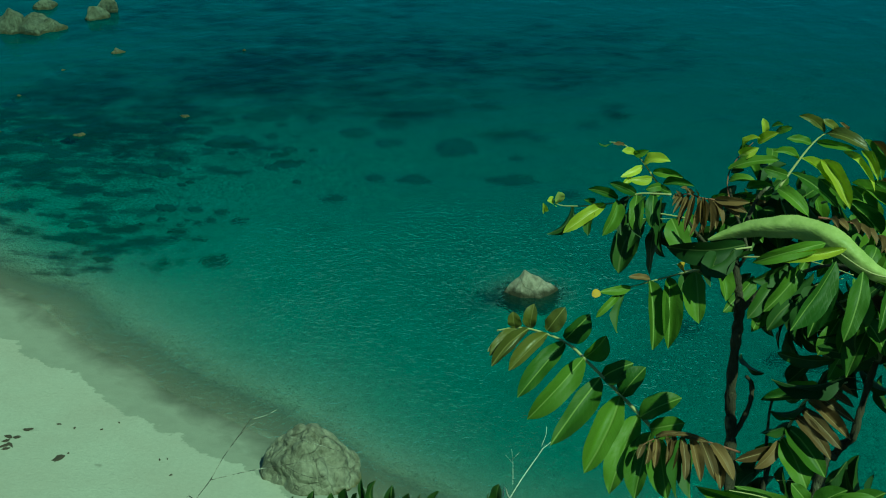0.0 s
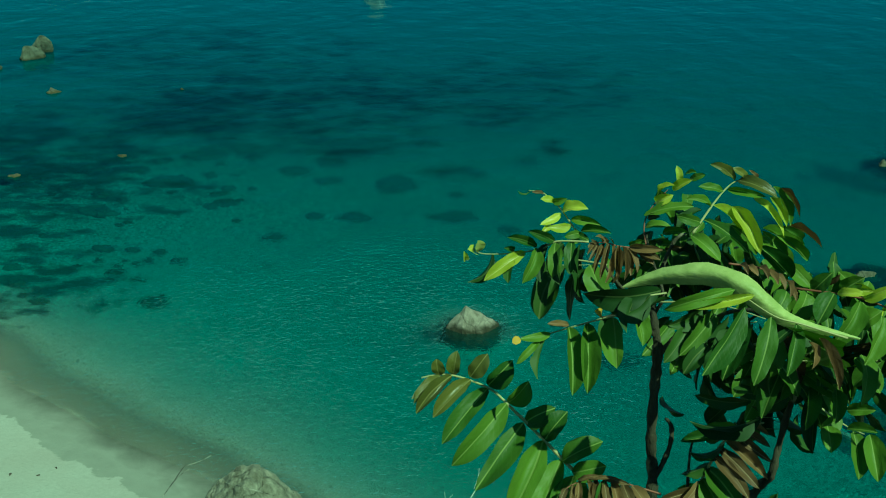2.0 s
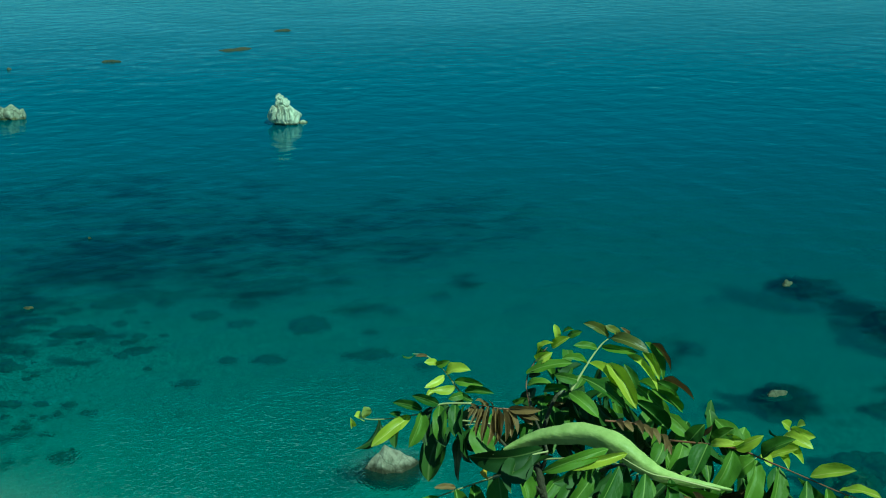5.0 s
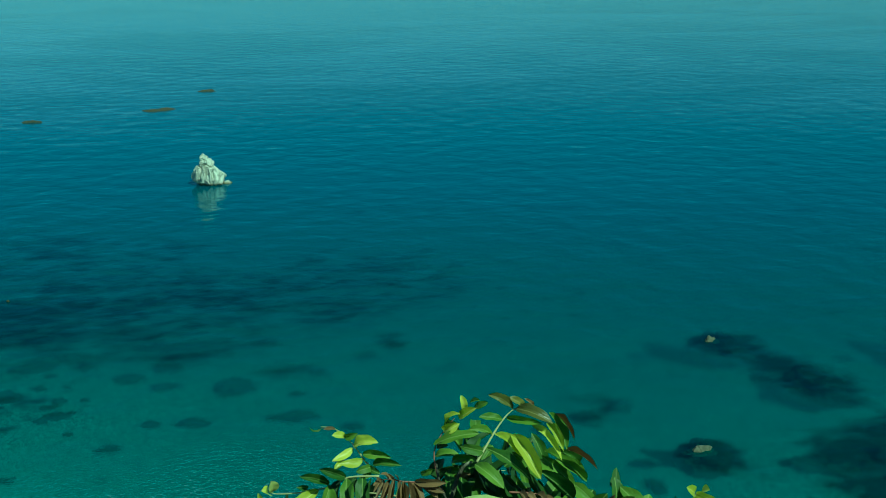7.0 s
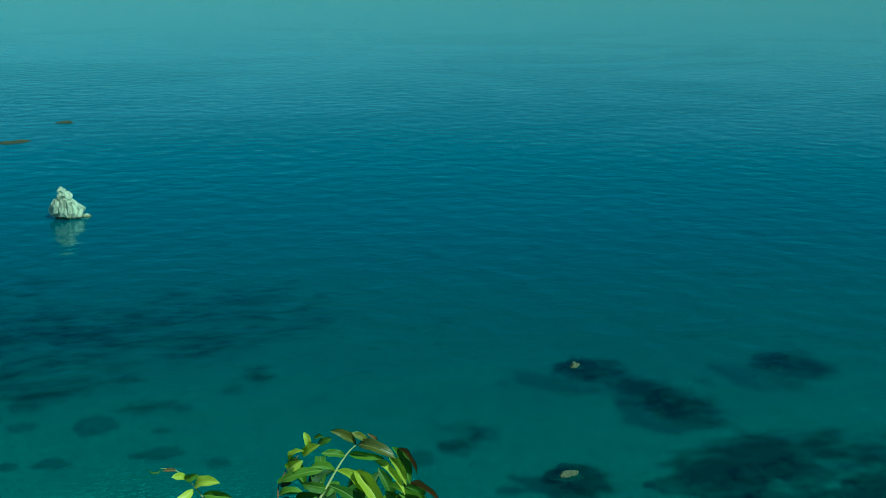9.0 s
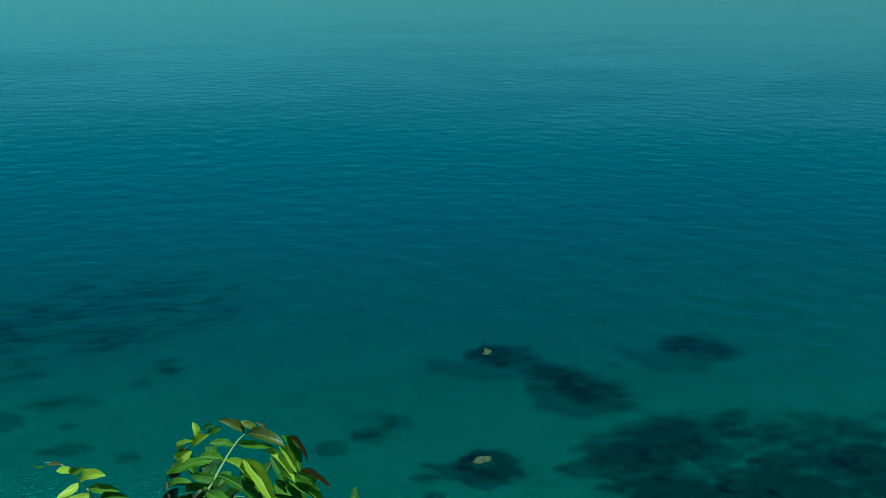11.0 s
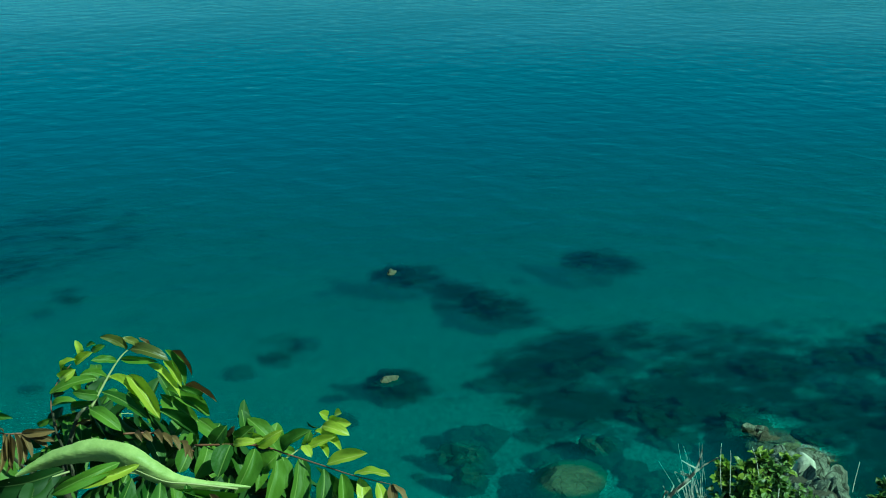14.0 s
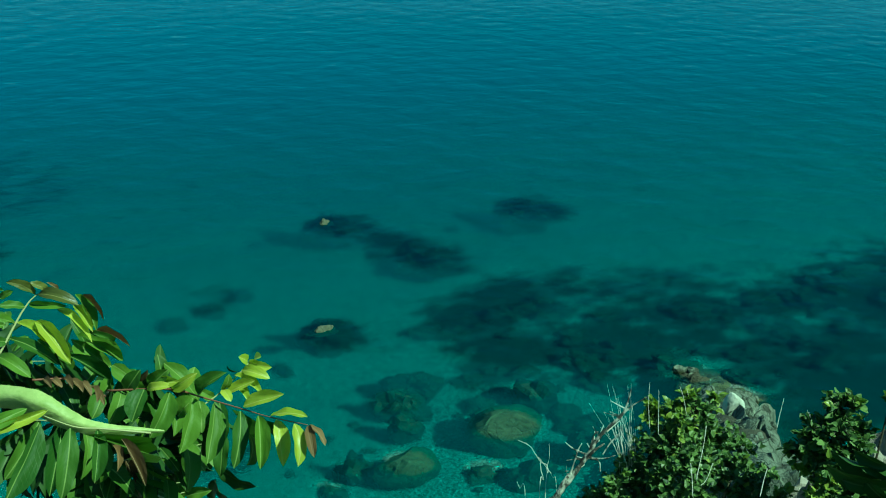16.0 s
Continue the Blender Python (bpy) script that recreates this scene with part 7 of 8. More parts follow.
tube("twig", [(3.764, 4.936, 15.235), (3.744, 4.986, 16.268), (3.827, 4.978, 16.431), (3.926, 4.979, 16.531), (4.037, 4.981, 16.652), (4.112, 4.985, 16.743), (4.237, 4.962, 16.855), (4.285, 4.971, 16.929), (4.312, 4.985, 16.988)], [0.0231, 0.0192, 0.0159, 0.0138, 0.0127, 0.0095, 0.0074, 0.0053, 0.0032], DEADWOOD, dead_branch, 6, 0.35, 3)
tube("twig", [(4.237, 4.962, 16.855), (4.300, 4.946, 16.908), (4.376, 4.915, 16.957)], [0.0064, 0.0042, 0.0032], DEADWOOD, dead_branch, 6, 0.35, 3)
tube("twig", [(4.037, 4.981, 16.652), (4.087, 5.006, 16.746), (4.112, 4.998, 16.762)], [0.0064, 0.0053, 0.0032], DEADWOOD, dead_branch, 6, 0.35, 3)
tube("twig", [(4.029, 4.981, 16.644), (3.972, 5.040, 16.669), (3.941, 5.082, 16.700)], [0.0064, 0.0042, 0.0021], DEADWOOD, dead_branch, 6, 0.35, 3)
tube("twig", [(4.028, 4.978, 16.638), (4.072, 4.929, 16.615), (4.063, 4.902, 16.566)], [0.0053, 0.0042, 0.0032], DEADWOOD, dead_branch, 6, 0.35, 3)
tube("twig", [(4.011, 4.982, 16.626), (4.102, 4.919, 16.633), (4.159, 4.890, 16.654)], [0.0053, 0.0042, 0.0021], DEADWOOD, dead_branch, 6, 0.35, 3)
tube("twig", [(4.025, 4.973, 16.627), (3.957, 5.015, 16.617), (3.921, 5.035, 16.609)], [0.0042, 0.0032, 0.0021], DEADWOOD, dead_branch, 6, 0.35, 3)
tube("twig", [(3.719, 4.925, 15.232), (3.699, 4.975, 16.269), (3.810, 4.991, 16.393), (3.880, 4.979, 16.525), (3.981, 4.995, 16.570), (4.044, 4.950, 16.677), (4.122, 4.953, 16.705)], [0.0153, 0.0128, 0.0117, 0.0095, 0.0085, 0.0074, 0.0042], DEADWOOD, dead_branch, 6, 0.35, 3)
tube("twig", [(3.903, 4.984, 16.516), (3.954, 4.994, 16.624), (3.986, 5.021, 16.657), (4.019, 5.026, 16.700)], [0.0064, 0.0053, 0.0042, 0.0021], DEADWOOD, dead_branch, 6, 0.35, 3)
tube("twig", [(4.097, 4.934, 16.649), (4.149, 4.936, 16.710), (4.201, 4.926, 16.756)], [0.0042, 0.0042, 0.0032], DEADWOOD, dead_branch, 6, 0.35, 3)
tube("twig", [(3.946, 4.982, 16.557), (3.971, 4.975, 16.572), (3.988, 4.972, 16.587)], [0.0037, 0.0028, 0.0017], DRY, dead_branch, 6, 0.35, 3)
tube("twig", [(3.955, 4.982, 16.566), (3.981, 4.973, 16.581), (4.003, 4.967, 16.596)], [0.0037, 0.0028, 0.0017], DRY, dead_branch, 6, 0.35, 3)
tube("twig", [(4.044, 4.978, 16.655), (4.048, 4.991, 16.679), (4.042, 5.010, 16.702)], [0.0037, 0.0028, 0.0017], DRY, dead_branch, 6, 0.35, 3)
tube("twig", [(3.950, 4.982, 16.560), (3.923, 5.000, 16.559), (3.899, 5.016, 16.557)], [0.0037, 0.0028, 0.0017], DEADWOOD, dead_branch, 6, 0.35, 3)
tube("twig", [(4.012, 4.980, 16.623), (3.997, 4.994, 16.629), (3.967, 5.019, 16.633)], [0.0037, 0.0028, 0.0017], DRY, dead_branch, 6, 0.35, 3)
tube("twig", [(4.114, 4.975, 16.729), (4.100, 5.005, 16.759), (4.090, 5.031, 16.788)], [0.0037, 0.0028, 0.0017], DEADWOOD, dead_branch, 6, 0.35, 3)
tube("twig", [(4.062, 4.977, 16.675), (4.079, 4.995, 16.720), (4.094, 5.013, 16.765)], [0.0037, 0.0028, 0.0017], DRY, dead_branch, 6, 0.35, 3)
tube("twig", [(3.876, 4.983, 16.487), (3.901, 4.981, 16.509), (3.936, 4.972, 16.532)], [0.0037, 0.0028, 0.0017], DEADWOOD, dead_branch, 6, 0.35, 3)
tube("twig", [(4.097, 4.976, 16.711), (4.117, 4.989, 16.754), (4.143, 4.997, 16.798)], [0.0037, 0.0028, 0.0017], DRY, dead_branch, 6, 0.35, 3)
tube("twig", [(4.223, 4.967, 16.845), (4.184, 5.003, 16.854), (4.158, 5.029, 16.865)], [0.0037, 0.0028, 0.0017], DEADWOOD, dead_branch, 6, 0.35, 3)
tube("twig", [(4.149, 4.972, 16.766), (4.187, 4.963, 16.797), (4.224, 4.954, 16.827)], [0.0037, 0.0028, 0.0017], DRY, dead_branch, 6, 0.35, 3)
tube("twig", [(3.913, 4.982, 16.524), (3.908, 5.008, 16.555), (3.917, 5.024, 16.587)], [0.0037, 0.0028, 0.0017], DEADWOOD, dead_branch, 6, 0.35, 3)
tube("twig", [(4.067, 4.977, 16.679), (4.075, 4.988, 16.704), (4.091, 4.993, 16.730)], [0.0037, 0.0028, 0.0017], DRY, dead_branch, 6, 0.35, 3)
tube("twig", [(3.996, 4.980, 16.607), (3.977, 5.006, 16.625), (3.960, 5.030, 16.642)], [0.0037, 0.0028, 0.0017], DEADWOOD, dead_branch, 6, 0.35, 3)
tube("twig", [(4.228, 4.966, 16.851), (4.201, 4.994, 16.861), (4.183, 5.014, 16.872)], [0.0037, 0.0028, 0.0017], DEADWOOD, dead_branch, 6, 0.35, 3)
tube("twig", [(4.263, 4.963, 16.889), (4.232, 4.998, 16.905), (4.206, 5.028, 16.923)], [0.0037, 0.0028, 0.0017], DRY, dead_branch, 6, 0.35, 3)
dry_stalks = tagged(new("dry_grass"), "pale dry grass stalks standing among the shrubs", "grass")
dry_stalks.location = (4.163, 4.919, 15.109)
tube("stalk", [(4.449, 4.985, 14.982), (4.429, 5.035, 16.138), (4.327, 4.997, 16.581), (4.374, 5.046, 16.711), (4.420, 5.095, 16.843)], [0.0012, 0.0010, 0.0009, 0.0007, 0.0004], DRY, dry_stalks, 6, 0.35, 3)
tube("stalk", [(4.410, 5.013, 14.987), (4.390, 5.063, 16.134), (4.317, 5.004, 16.581), (4.323, 5.043, 16.644), (4.334, 5.077, 16.709)], [0.0012, 0.0010, 0.0009, 0.0007, 0.0004], DRY, dry_stalks, 6, 0.35, 3)
tube("stalk", [(4.459, 4.978, 14.982), (4.439, 5.028, 16.139), (4.340, 4.988, 16.583), (4.350, 5.023, 16.647), (4.354, 5.063, 16.711)], [0.0012, 0.0010, 0.0009, 0.0007, 0.0004], DRY, dry_stalks, 6, 0.35, 3)
tube("stalk", [(4.457, 4.979, 14.982), (4.437, 5.029, 16.139), (4.341, 4.987, 16.583), (4.367, 5.008, 16.644), (4.386, 5.033, 16.706)], [0.0012, 0.0010, 0.0009, 0.0007, 0.0004], DRY, dry_stalks, 6, 0.35, 3)
tube("stalk", [(4.441, 4.991, 14.983), (4.421, 5.041, 16.137), (4.306, 5.012, 16.579), (4.310, 5.059, 16.654), (4.314, 5.105, 16.729)], [0.0012, 0.0010, 0.0009, 0.0007, 0.0004], DRY, dry_stalks, 6, 0.35, 3)
tube("stalk", [(4.508, 4.942, 14.982), (4.488, 4.992, 16.145), (4.361, 4.972, 16.585), (4.392, 5.024, 16.699), (4.409, 5.085, 16.814)], [0.0012, 0.0010, 0.0009, 0.0007, 0.0004], DRY, dry_stalks, 6, 0.35, 3)
tube("stalk", [(4.458, 4.978, 14.982), (4.438, 5.028, 16.139), (4.274, 5.035, 16.576), (4.249, 5.134, 16.697), (4.208, 5.242, 16.819)], [0.0012, 0.0010, 0.0009, 0.0007, 0.0004], DRY, dry_stalks, 6, 0.35, 3)
tube("stalk", [(4.437, 4.993, 14.983), (4.417, 5.043, 16.137), (4.342, 4.986, 16.583), (4.345, 5.091, 16.745), (4.344, 5.195, 16.911)], [0.0012, 0.0010, 0.0009, 0.0007, 0.0004], DRY, dry_stalks, 6, 0.35, 3)
tube("stalk", [(4.436, 4.994, 14.983), (4.416, 5.044, 16.137), (4.335, 4.991, 16.582), (4.345, 5.045, 16.674), (4.351, 5.101, 16.767)], [0.0012, 0.0010, 0.0009, 0.0007, 0.0004], DRY, dry_stalks, 6, 0.35, 3)
tube("stalk", [(4.428, 5.000, 14.984), (4.408, 5.050, 16.136), (4.301, 5.016, 16.579), (4.333, 5.058, 16.679), (4.350, 5.109, 16.778)], [0.0012, 0.0010, 0.0009, 0.0007, 0.0004], DRY, dry_stalks, 6, 0.35, 3)
tube("stalk", [(4.470, 4.970, 14.981), (4.450, 5.020, 16.140), (4.276, 5.034, 16.577), (4.261, 5.085, 16.636), (4.230, 5.147, 16.695)], [0.0012, 0.0010, 0.0009, 0.0007, 0.0004], DRY, dry_stalks, 6, 0.35, 3)
tube("stalk", [(4.507, 4.942, 14.982), (4.487, 4.992, 16.145), (4.349, 4.981, 16.584), (4.373, 4.995, 16.632), (4.398, 5.007, 16.681)], [0.0012, 0.0010, 0.0009, 0.0007, 0.0004], DRY, dry_stalks, 6, 0.35, 3)
tube("stalk", [(4.440, 4.992, 14.983), (4.420, 5.042, 16.137), (4.305, 5.013, 16.579), (4.302, 5.058, 16.643), (4.300, 5.102, 16.708)], [0.0012, 0.0010, 0.0009, 0.0007, 0.0004], DRY, dry_stalks, 6, 0.35, 3)
tube("stalk", [(4.430, 4.999, 14.984), (4.410, 5.049, 16.136), (4.361, 4.972, 16.585), (4.379, 4.988, 16.629), (4.387, 5.012, 16.673)], [0.0012, 0.0010, 0.0009, 0.0007, 0.0004], DRY, dry_stalks, 6, 0.35, 3)
tube("stalk", [(4.455, 4.981, 14.982), (4.435, 5.031, 16.139), (4.302, 5.015, 16.579), (4.337, 5.080, 16.718), (4.356, 5.154, 16.858)], [0.0012, 0.0010, 0.0009, 0.0007, 0.0004], DRY, dry_stalks, 6, 0.35, 3)
tube("stalk", [(4.492, 4.953, 14.981), (4.472, 5.003, 16.143), (4.345, 4.984, 16.583), (4.380, 5.070, 16.756), (4.416, 5.151, 16.932)], [0.0012, 0.0010, 0.0009, 0.0007, 0.0004], DRY, dry_stalks, 6, 0.35, 3)
tube("stalk", [(4.543, 4.916, 14.984), (4.523, 4.966, 16.149), (4.340, 4.987, 16.583), (4.320, 5.074, 16.688), (4.292, 5.164, 16.795)], [0.0012, 0.0010, 0.0009, 0.0007, 0.0004], DRY, dry_stalks, 6, 0.35, 3)
tube("stalk", [(4.428, 5.000, 14.984), (4.408, 5.050, 16.136), (4.346, 4.983, 16.583), (4.389, 5.065, 16.758), (4.432, 5.142, 16.937)], [0.0012, 0.0010, 0.0009, 0.0007, 0.0004], DRY, dry_stalks, 6, 0.35, 3)
tube("stalk", [(4.467, 4.972, 14.981), (4.447, 5.022, 16.140), (4.292, 5.022, 16.578), (4.308, 5.123, 16.749), (4.320, 5.222, 16.924)], [0.0012, 0.0010, 0.0009, 0.0007, 0.0004], DRY, dry_stalks, 6, 0.35, 3)
tube("stalk", [(4.480, 4.963, 14.981), (4.460, 5.013, 16.141), (4.353, 4.978, 16.584), (4.363, 5.054, 16.709), (4.363, 5.134, 16.836)], [0.0012, 0.0010, 0.0009, 0.0007, 0.0004], DRY, dry_stalks, 6, 0.35, 3)
tube("stalk", [(4.429, 5.000, 14.984), (4.409, 5.050, 16.136), (4.282, 5.030, 16.577), (4.286, 5.094, 16.678), (4.267, 5.173, 16.778)], [0.0012, 0.0010, 0.0009, 0.0007, 0.0004], DRY, dry_stalks, 6, 0.35, 3)
tube("stalk", [(4.377, 5.036, 14.993), (4.357, 5.086, 16.131), (4.287, 5.026, 16.578), (4.295, 5.073, 16.657), (4.306, 5.118, 16.738)], [0.0012, 0.0010, 0.0009, 0.0007, 0.0004], DRY, dry_stalks, 6, 0.35, 3)
tube("stalk", [(4.406, 5.016, 14.987), (4.386, 5.066, 16.134), (4.338, 4.989, 16.583), (4.350, 5.048, 16.685), (4.359, 5.108, 16.789)], [0.0012, 0.0010, 0.0009, 0.0007, 0.0004], DRY, dry_stalks, 6, 0.35, 3)
tube("stalk", [(4.446, 4.987, 14.983), (4.426, 5.037, 16.138), (4.307, 5.011, 16.580), (4.313, 5.070, 16.673), (4.328, 5.119, 16.768)], [0.0012, 0.0010, 0.0009, 0.0007, 0.0004], DRY, dry_stalks, 6, 0.35, 3)
tube("stalk", [(4.398, 5.022, 14.988), (4.378, 5.072, 16.133), (4.287, 5.026, 16.578), (4.291, 5.080, 16.662), (4.281, 5.142, 16.747)], [0.0012, 0.0010, 0.0009, 0.0007, 0.0004], DRY, dry_stalks, 6, 0.35, 3)
tube("stalk", [(4.455, 4.981, 14.982), (4.435, 5.031, 16.139), (4.305, 5.013, 16.579), (4.335, 5.102, 16.749), (4.341, 5.203, 16.921)], [0.0012, 0.0010, 0.0009, 0.0007, 0.0004], DRY, dry_stalks, 6, 0.35, 3)
tube("stalk", [(4.232, 4.700, 16.889), (4.259, 4.758, 17.012), (4.289, 4.797, 17.115)], [0.0013, 0.0012, 0.0008], DRY, dry_stalks, 6, 0.35, 3)
tube("stalk", [(4.261, 4.660, 16.865), (4.299, 4.719, 17.002), (4.320, 4.754, 17.085)], [0.0012, 0.0012, 0.0008], DRY, dry_stalks, 6, 0.35, 3)
tube("stalk", [(4.406, 4.610, 16.974), (4.415, 4.654, 17.055), (4.413, 4.692, 17.112)], [0.0012, 0.0012, 0.0008], DRY, dry_stalks, 6, 0.35, 3)
tube("stalk", [(4.624, 4.151, 17.054), (4.650, 4.167, 17.116), (4.687, 4.185, 17.198)], [0.0018, 0.0015, 0.0012], DRY, dry_stalks, 6, 0.35, 3)
tube("stalk", [(4.473, 4.520, 16.931), (4.436, 4.487, 16.835), (4.360, 4.437, 16.672)], [0.0018, 0.0018, 0.0018], DRY, dry_stalks, 6, 0.35, 3)
tube("stalk", [(4.660, 4.224, 16.768), (4.631, 4.211, 16.714), (4.592, 4.187, 16.634)], [0.0024, 0.0024, 0.0024], DRY, dry_stalks, 6, 0.35, 3)
tube("stalk", [(4.360, 4.493, 16.748), (4.343, 4.450, 16.670), (4.322, 4.410, 16.592)], [0.0018, 0.0018, 0.0018], DRY, dry_stalks, 6, 0.35, 3)
tube("stalk", [(4.453, 4.419, 16.761), (4.402, 4.404, 16.678), (4.371, 4.410, 16.648)], [0.0018, 0.0018, 0.0018], DRY, dry_stalks, 6, 0.35, 3)
tube("stalk", [(4.760, 4.057, 17.124), (4.756, 4.087, 17.160)], [0.0009, 0.0007], DRY, dry_stalks, 6, 0.35, 3)
tube("stalk", [(4.437, 4.645, 17.071), (4.439, 4.660, 17.099)], [0.0009, 0.0007], DRY, dry_stalks, 6, 0.35, 3)
tube("stalk", [(3.931, 5.162, 15.038), (3.911, 5.212, 16.248), (3.973, 5.288, 16.418), (3.947, 5.328, 16.451), (3.927, 5.375, 16.501), (3.919, 5.395, 16.523), (3.896, 5.422, 16.542), (3.863, 5.452, 16.555)], [0.0031, 0.0026, 0.0019, 0.0013, 0.0014, 0.0015, 0.0017, 0.0013], DRY, dry_stalks, 6, 0.35, 3)
tube("stalk", [(3.911, 5.194, 14.988), (3.891, 5.244, 16.274), (3.935, 5.274, 16.360), (3.936, 5.303, 16.402), (3.946, 5.334, 16.459)], [0.0031, 0.0026, 0.0019, 0.0019, 0.0013], DRY, dry_stalks, 6, 0.35, 3)
tube("stalk", [(3.995, 5.140, 15.095), (3.975, 5.190, 16.279), (3.984, 5.253, 16.377), (3.963, 5.304, 16.432), (3.940, 5.351, 16.479)], [0.0019, 0.0016, 0.0016, 0.0013, 0.0010], DRY, dry_stalks, 6, 0.35, 3)
tube("stalk", [(3.958, 5.288, 16.403), (3.995, 5.312, 16.476), (4.014, 5.347, 16.548)], [0.0010, 0.0010, 0.0008], DRY, dry_stalks, 6, 0.35, 3)
tube("stalk", [(3.833, 5.223, 14.908), (3.813, 5.273, 16.242), (3.805, 5.327, 16.311), (3.801, 5.353, 16.345)], [0.0023, 0.0019, 0.0016, 0.0013], DRY, dry_stalks, 6, 0.35, 3)
bent_stalks = tagged(new("dry_weed"), "thin bent brown weed stalks rising from the slope", "weed")
bent_stalks.location = (-0.989, 3.919, 16.059)
tube("stalk", [(-0.969, 3.863, 16.105), (-0.989, 3.913, 17.049), (-0.954, 3.960, 17.101), (-0.905, 4.008, 17.151), (-0.859, 4.064, 17.217), (-0.807, 4.114, 17.275), (-0.765, 4.153, 17.323), (-0.752, 4.163, 17.335)], [0.0021, 0.0017, 0.0015, 0.0015, 0.0013, 0.0013, 0.0011, 0.0009], DEADWOOD, bent_stalks, 6, 0.35, 3)
tube("stalk", [(-0.901, 4.010, 17.152), (-0.804, 4.037, 17.162), (-0.697, 4.063, 17.170), (-0.588, 4.084, 17.176), (-0.435, 4.114, 17.192)], [0.0013, 0.0013, 0.0011, 0.0009, 0.0006], DEADWOOD, bent_stalks, 6, 0.35, 3)
tube("stalk", [(-0.752, 4.161, 17.331), (-0.700, 4.175, 17.340), (-0.657, 4.192, 17.355)], [0.0009, 0.0008, 0.0006], DEADWOOD, bent_stalks, 6, 0.35, 3)
tube("stalk", [(-0.807, 4.114, 17.275), (-0.773, 4.139, 17.303), (-0.739, 4.155, 17.319)], [0.0010, 0.0009, 0.0007], DEADWOOD, bent_stalks, 6, 0.35, 3)
tube("stalk", [(-0.621, 4.076, 17.171), (-0.566, 4.064, 17.142), (-0.499, 4.059, 17.124), (-0.460, 4.070, 17.132)], [0.0009, 0.0009, 0.0009, 0.0007], DEADWOOD, bent_stalks, 6, 0.35, 3)
tube("stalk", [(-0.601, 4.140, 17.262), (-0.523, 4.135, 17.239), (-0.413, 4.126, 17.206)], [0.0009, 0.0009, 0.0009], DEADWOOD, bent_stalks, 6, 0.35, 3)
tube("stalk", [(0.187, 2.834, 16.994), (0.167, 2.884, 17.851), (0.188, 2.901, 17.877), (0.224, 2.932, 17.923), (0.264, 2.961, 17.970), (0.284, 2.976, 17.994)], [0.0019, 0.0015, 0.0014, 0.0012, 0.0011, 0.0010], DRY, bent_stalks, 6, 0.35, 3)
tube("stalk", [(0.284, 2.975, 17.993), (0.300, 2.981, 18.004), (0.316, 2.989, 18.018)], [0.0011, 0.0009, 0.0007], DRY, bent_stalks, 6, 0.35, 3)
tube("stalk", [(0.278, 2.978, 17.996), (0.291, 2.995, 18.023), (0.294, 3.008, 18.044)], [0.0006, 0.0006, 0.0005], DRY, bent_stalks, 6, 0.35, 3)
tube("stalk", [(0.196, 2.921, 17.905), (0.197, 2.956, 17.954), (0.194, 2.978, 17.987)], [0.0006, 0.0006, 0.0004], DRY, bent_stalks, 6, 0.35, 3)
tube("stalk", [(0.197, 2.956, 17.954), (0.177, 2.970, 17.973)], [0.0004, 0.0003], DRY, bent_stalks, 6, 0.35, 3)
tube("stalk", [(0.197, 2.963, 17.965), (0.217, 2.973, 17.981)], [0.0004, 0.0003], DRY, bent_stalks, 6, 0.35, 3)
low_plant = tagged(new("low_plant"), "dark green pointed leaves of a low plant", "plant")
low_plant.location = (-0.151, 3.143, 16.696)
tube("stem", [(-0.151, 3.143, 16.696), (-0.274, 3.160, 17.249), (-0.397, 3.177, 17.602)], [0.004, 0.003, 0.002], RACHIS, low_plant, 5)
loose_leaf(low_plant, (-0.397, 3.177, 17.602), (-0.401, 3.184, 17.698), 0.047, "dark")
tube("stem", [(-0.151, 3.143, 16.696), (-0.239, 3.162, 17.247), (-0.327, 3.182, 17.598)], [0.004, 0.003, 0.002], RACHIS, low_plant, 5)
loose_leaf(low_plant, (-0.327, 3.182, 17.598), (-0.350, 3.184, 17.689), 0.043, "dark")
tube("stem", [(-0.151, 3.143, 16.696), (-0.221, 3.165, 17.248), (-0.292, 3.187, 17.601)], [0.004, 0.003, 0.002], RACHIS, low_plant, 5)
loose_leaf(low_plant, (-0.292, 3.187, 17.601), (-0.304, 3.195, 17.698), 0.047, "dark")
tube("stem", [(-0.151, 3.143, 16.696), (-0.204, 3.170, 17.252), (-0.257, 3.196, 17.609)], [0.004, 0.003, 0.002], RACHIS, low_plant, 5)
loose_leaf(low_plant, (-0.257, 3.196, 17.609), (-0.269, 3.189, 17.685), 0.036, "dark")
tube("stem", [(-0.151, 3.143, 16.696), (-0.182, 3.170, 17.251), (-0.213, 3.198, 17.607)], [0.004, 0.003, 0.002], RACHIS, low_plant, 5)
loose_leaf(low_plant, (-0.213, 3.198, 17.607), (-0.255, 3.216, 17.721), 0.033, "dark")
tube("stem", [(-0.151, 3.143, 16.696), (-0.176, 3.171, 17.251), (-0.201, 3.199, 17.607)], [0.004, 0.003, 0.002], RACHIS, low_plant, 5)
loose_leaf(low_plant, (-0.201, 3.199, 17.607), (-0.210, 3.214, 17.714), 0.040, "dark")
tube("stem", [(-0.151, 3.143, 16.696), (-0.160, 3.169, 17.247), (-0.169, 3.195, 17.599)], [0.004, 0.003, 0.002], RACHIS, low_plant, 5)
loose_leaf(low_plant, (-0.169, 3.195, 17.599), (-0.159, 3.209, 17.702), 0.036, "dark")
tube("stem", [(-0.151, 3.143, 16.696), (-0.141, 3.170, 17.247), (-0.130, 3.196, 17.598)], [0.004, 0.003, 0.002], RACHIS, low_plant, 5)
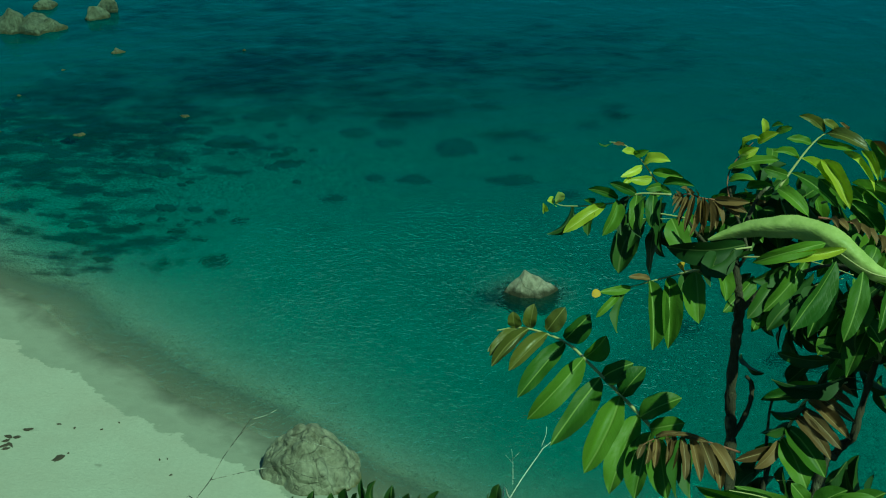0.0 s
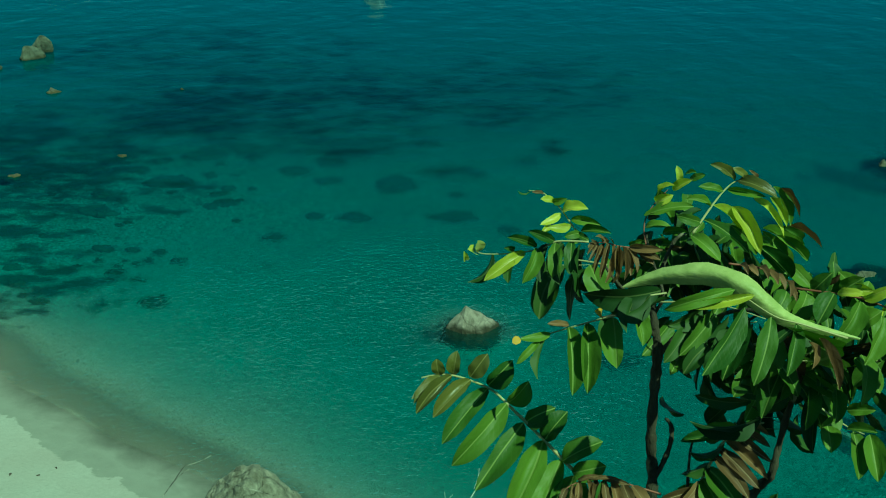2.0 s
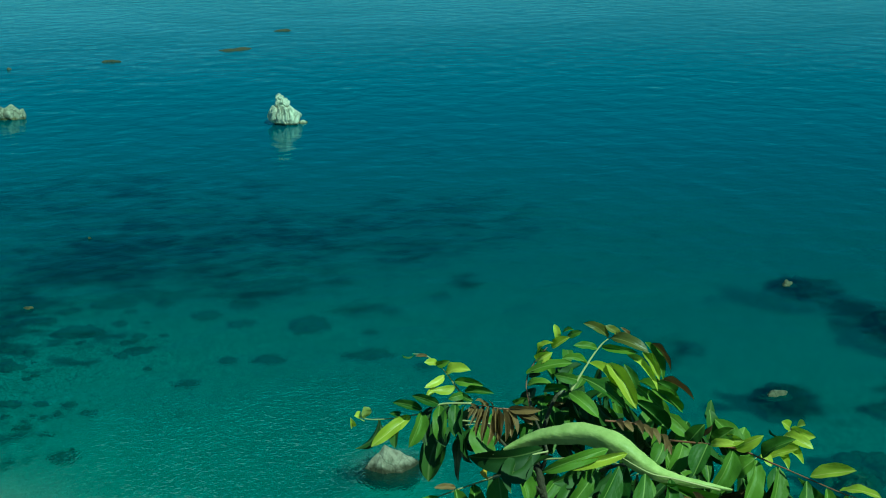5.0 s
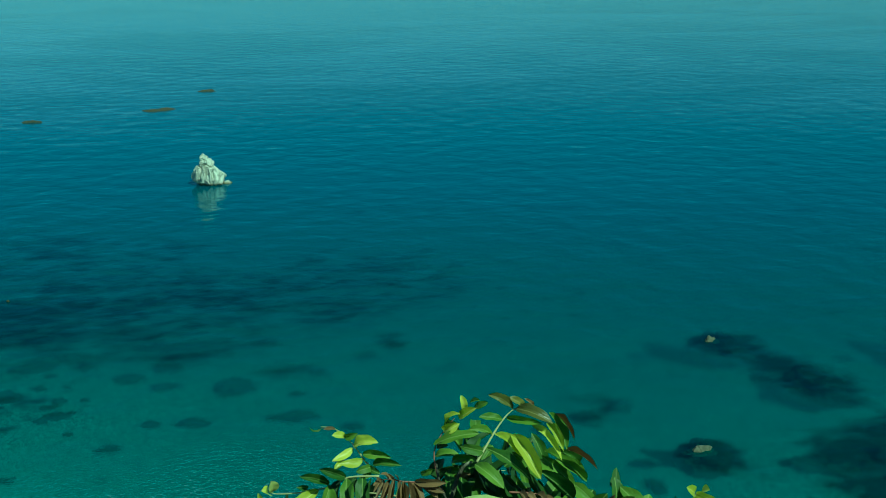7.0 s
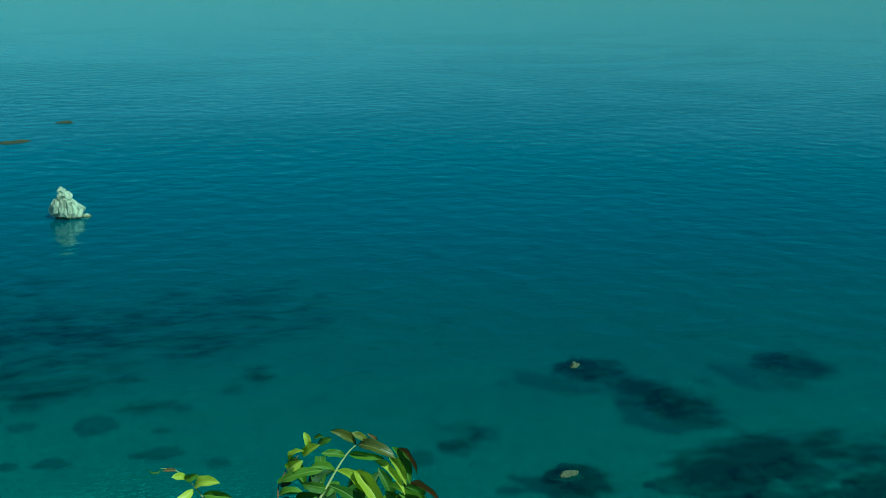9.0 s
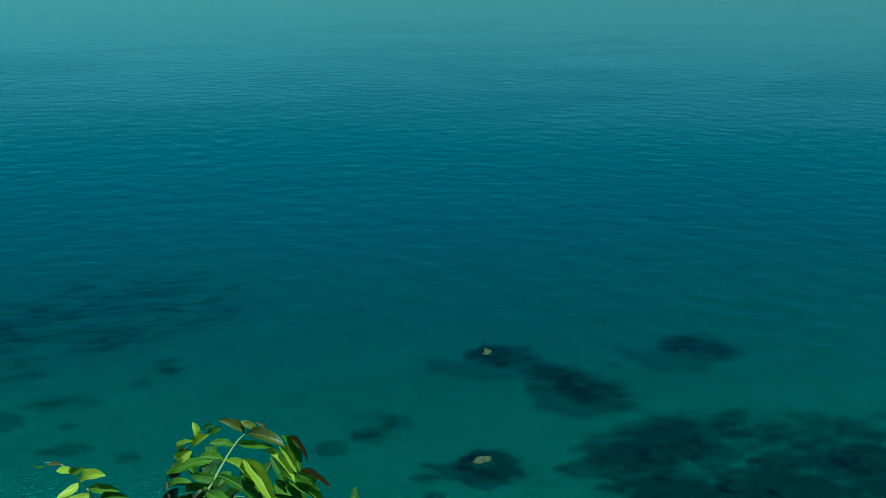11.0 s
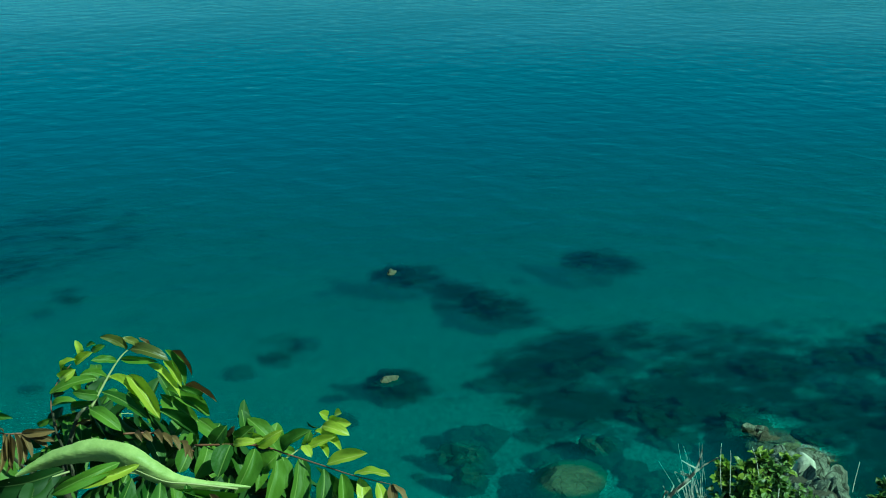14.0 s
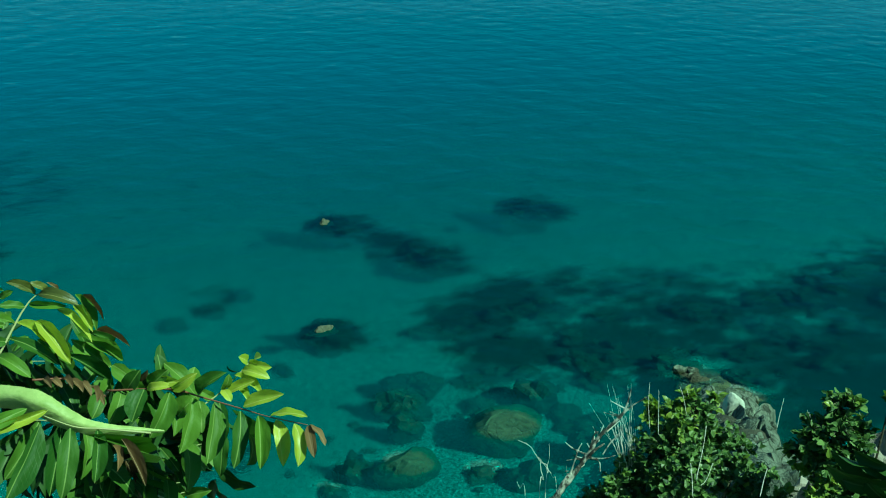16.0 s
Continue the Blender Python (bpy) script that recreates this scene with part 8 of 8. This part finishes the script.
loose_leaf(low_plant, (-0.130, 3.196, 17.598), (-0.167, 3.198, 17.687), 0.033, "dark")
tube("stem", [(-0.151, 3.143, 16.696), (-0.134, 3.167, 17.243), (-0.116, 3.191, 17.591)], [0.004, 0.003, 0.002], RACHIS, low_plant, 5)
loose_leaf(low_plant, (-0.116, 3.191, 17.591), (-0.108, 3.195, 17.680), 0.033, "dark")
tube("stem", [(-0.151, 3.143, 16.696), (-0.100, 3.165, 17.239), (-0.049, 3.187, 17.583)], [0.004, 0.003, 0.002], RACHIS, low_plant, 5)
loose_leaf(low_plant, (-0.049, 3.187, 17.583), (-0.071, 3.194, 17.677), 0.029, "dark")
tube("stem", [(-0.151, 3.143, 16.696), (-0.097, 3.167, 17.243), (-0.042, 3.192, 17.590)], [0.004, 0.003, 0.002], RACHIS, low_plant, 5)
loose_leaf(low_plant, (-0.042, 3.192, 17.590), (-0.015, 3.200, 17.685), 0.029, "dark")
tube("stem", [(-0.151, 3.143, 16.696), (0.012, 3.166, 17.244), (0.176, 3.189, 17.592)], [0.004, 0.003, 0.002], RACHIS, low_plant, 5)
loose_leaf(low_plant, (0.176, 3.189, 17.592), (0.172, 3.209, 17.703), 0.065, "dark")
tube("stem", [(-0.151, 3.143, 16.696), (0.017, 3.165, 17.244), (0.185, 3.188, 17.592)], [0.004, 0.003, 0.002], RACHIS, low_plant, 5)
loose_leaf(low_plant, (0.185, 3.188, 17.592), (0.140, 3.194, 17.680), 0.054, "dark")
tube("stem", [(-0.151, 3.143, 16.696), (-0.292, 3.161, 17.254), (-0.433, 3.179, 17.612)], [0.004, 0.003, 0.002], RACHIS, low_plant, 5)
loose_leaf(low_plant, (-0.433, 3.179, 17.612), (-0.463, 3.169, 17.688), 0.047, "dark")
broad_plant = tagged(new("broadleaf_plant"), "dark broad-leaved plant in the shade of the slope", "plant")
broad_plant.location = (3.309, 2.349, 17.275)
tube("stem", [(3.309, 2.349, 17.275), (3.354, 2.354, 17.682), (3.400, 2.359, 17.989)], [0.006, 0.005, 0.003], RACHIS, broad_plant, 5)
loose_leaf(broad_plant, (3.400, 2.359, 17.989), (3.174, 2.494, 18.040), 0.090, "dark")
tube("stem", [(3.309, 2.349, 17.275), (3.352, 2.351, 17.673), (3.395, 2.352, 17.972)], [0.006, 0.005, 0.003], RACHIS, broad_plant, 5)
loose_leaf(broad_plant, (3.395, 2.352, 17.972), (3.196, 2.439, 18.003), 0.082, "dark")
tube("stem", [(3.309, 2.349, 17.275), (3.356, 2.327, 17.653), (3.403, 2.305, 17.931)], [0.006, 0.005, 0.003], RACHIS, broad_plant, 5)
loose_leaf(broad_plant, (3.403, 2.305, 17.931), (3.168, 2.429, 17.952), 0.102, "dark")
tube("stem", [(3.309, 2.349, 17.275), (3.365, 2.355, 17.699), (3.422, 2.361, 18.024)], [0.006, 0.005, 0.003], RACHIS, broad_plant, 5)
loose_leaf(broad_plant, (3.422, 2.361, 18.024), (3.195, 2.501, 18.078), 0.073, "dark")
tube("stem", [(3.309, 2.349, 17.275), (3.341, 2.336, 17.641), (3.374, 2.322, 17.908)], [0.006, 0.005, 0.003], RACHIS, broad_plant, 5)
loose_leaf(broad_plant, (3.374, 2.322, 17.908), (3.246, 2.390, 18.014), 0.082, "dark")
tube("stem", [(3.309, 2.349, 17.275), (3.356, 2.372, 17.705), (3.403, 2.394, 18.035)], [0.006, 0.005, 0.003], RACHIS, broad_plant, 5)
loose_leaf(broad_plant, (3.403, 2.394, 18.035), (3.248, 2.455, 18.098), 0.069, "dark")
slope_rock((5.947, 4.579, 16.468), 0.13, 15.56, 501)
slope_rock((5.959, 4.512, 16.400), 0.20, 15.68, 502)
slope_rock((6.414, 5.550, 15.552), 0.12, 14.45, 503)
slope_rock((6.150, 5.147, 15.742), 0.13, 14.54, 504)
slope_rock((6.306, 5.596, 15.466), 0.20, 14.49, 505)
slope_rock((7.810, 7.237, 14.317), 0.35, 13.27, 506)
slope_rock((9.205, 8.414, 13.480), 0.35, 12.24, 507)
slope_rock((6.032, 5.231, 15.687), 0.25, 14.60, 508)
slope_rock((5.70, 4.40, 16.66), 0.15, 15.3, 509)
slope_rock((5.42, 4.62, 16.32), 0.10, 15.4, 510)
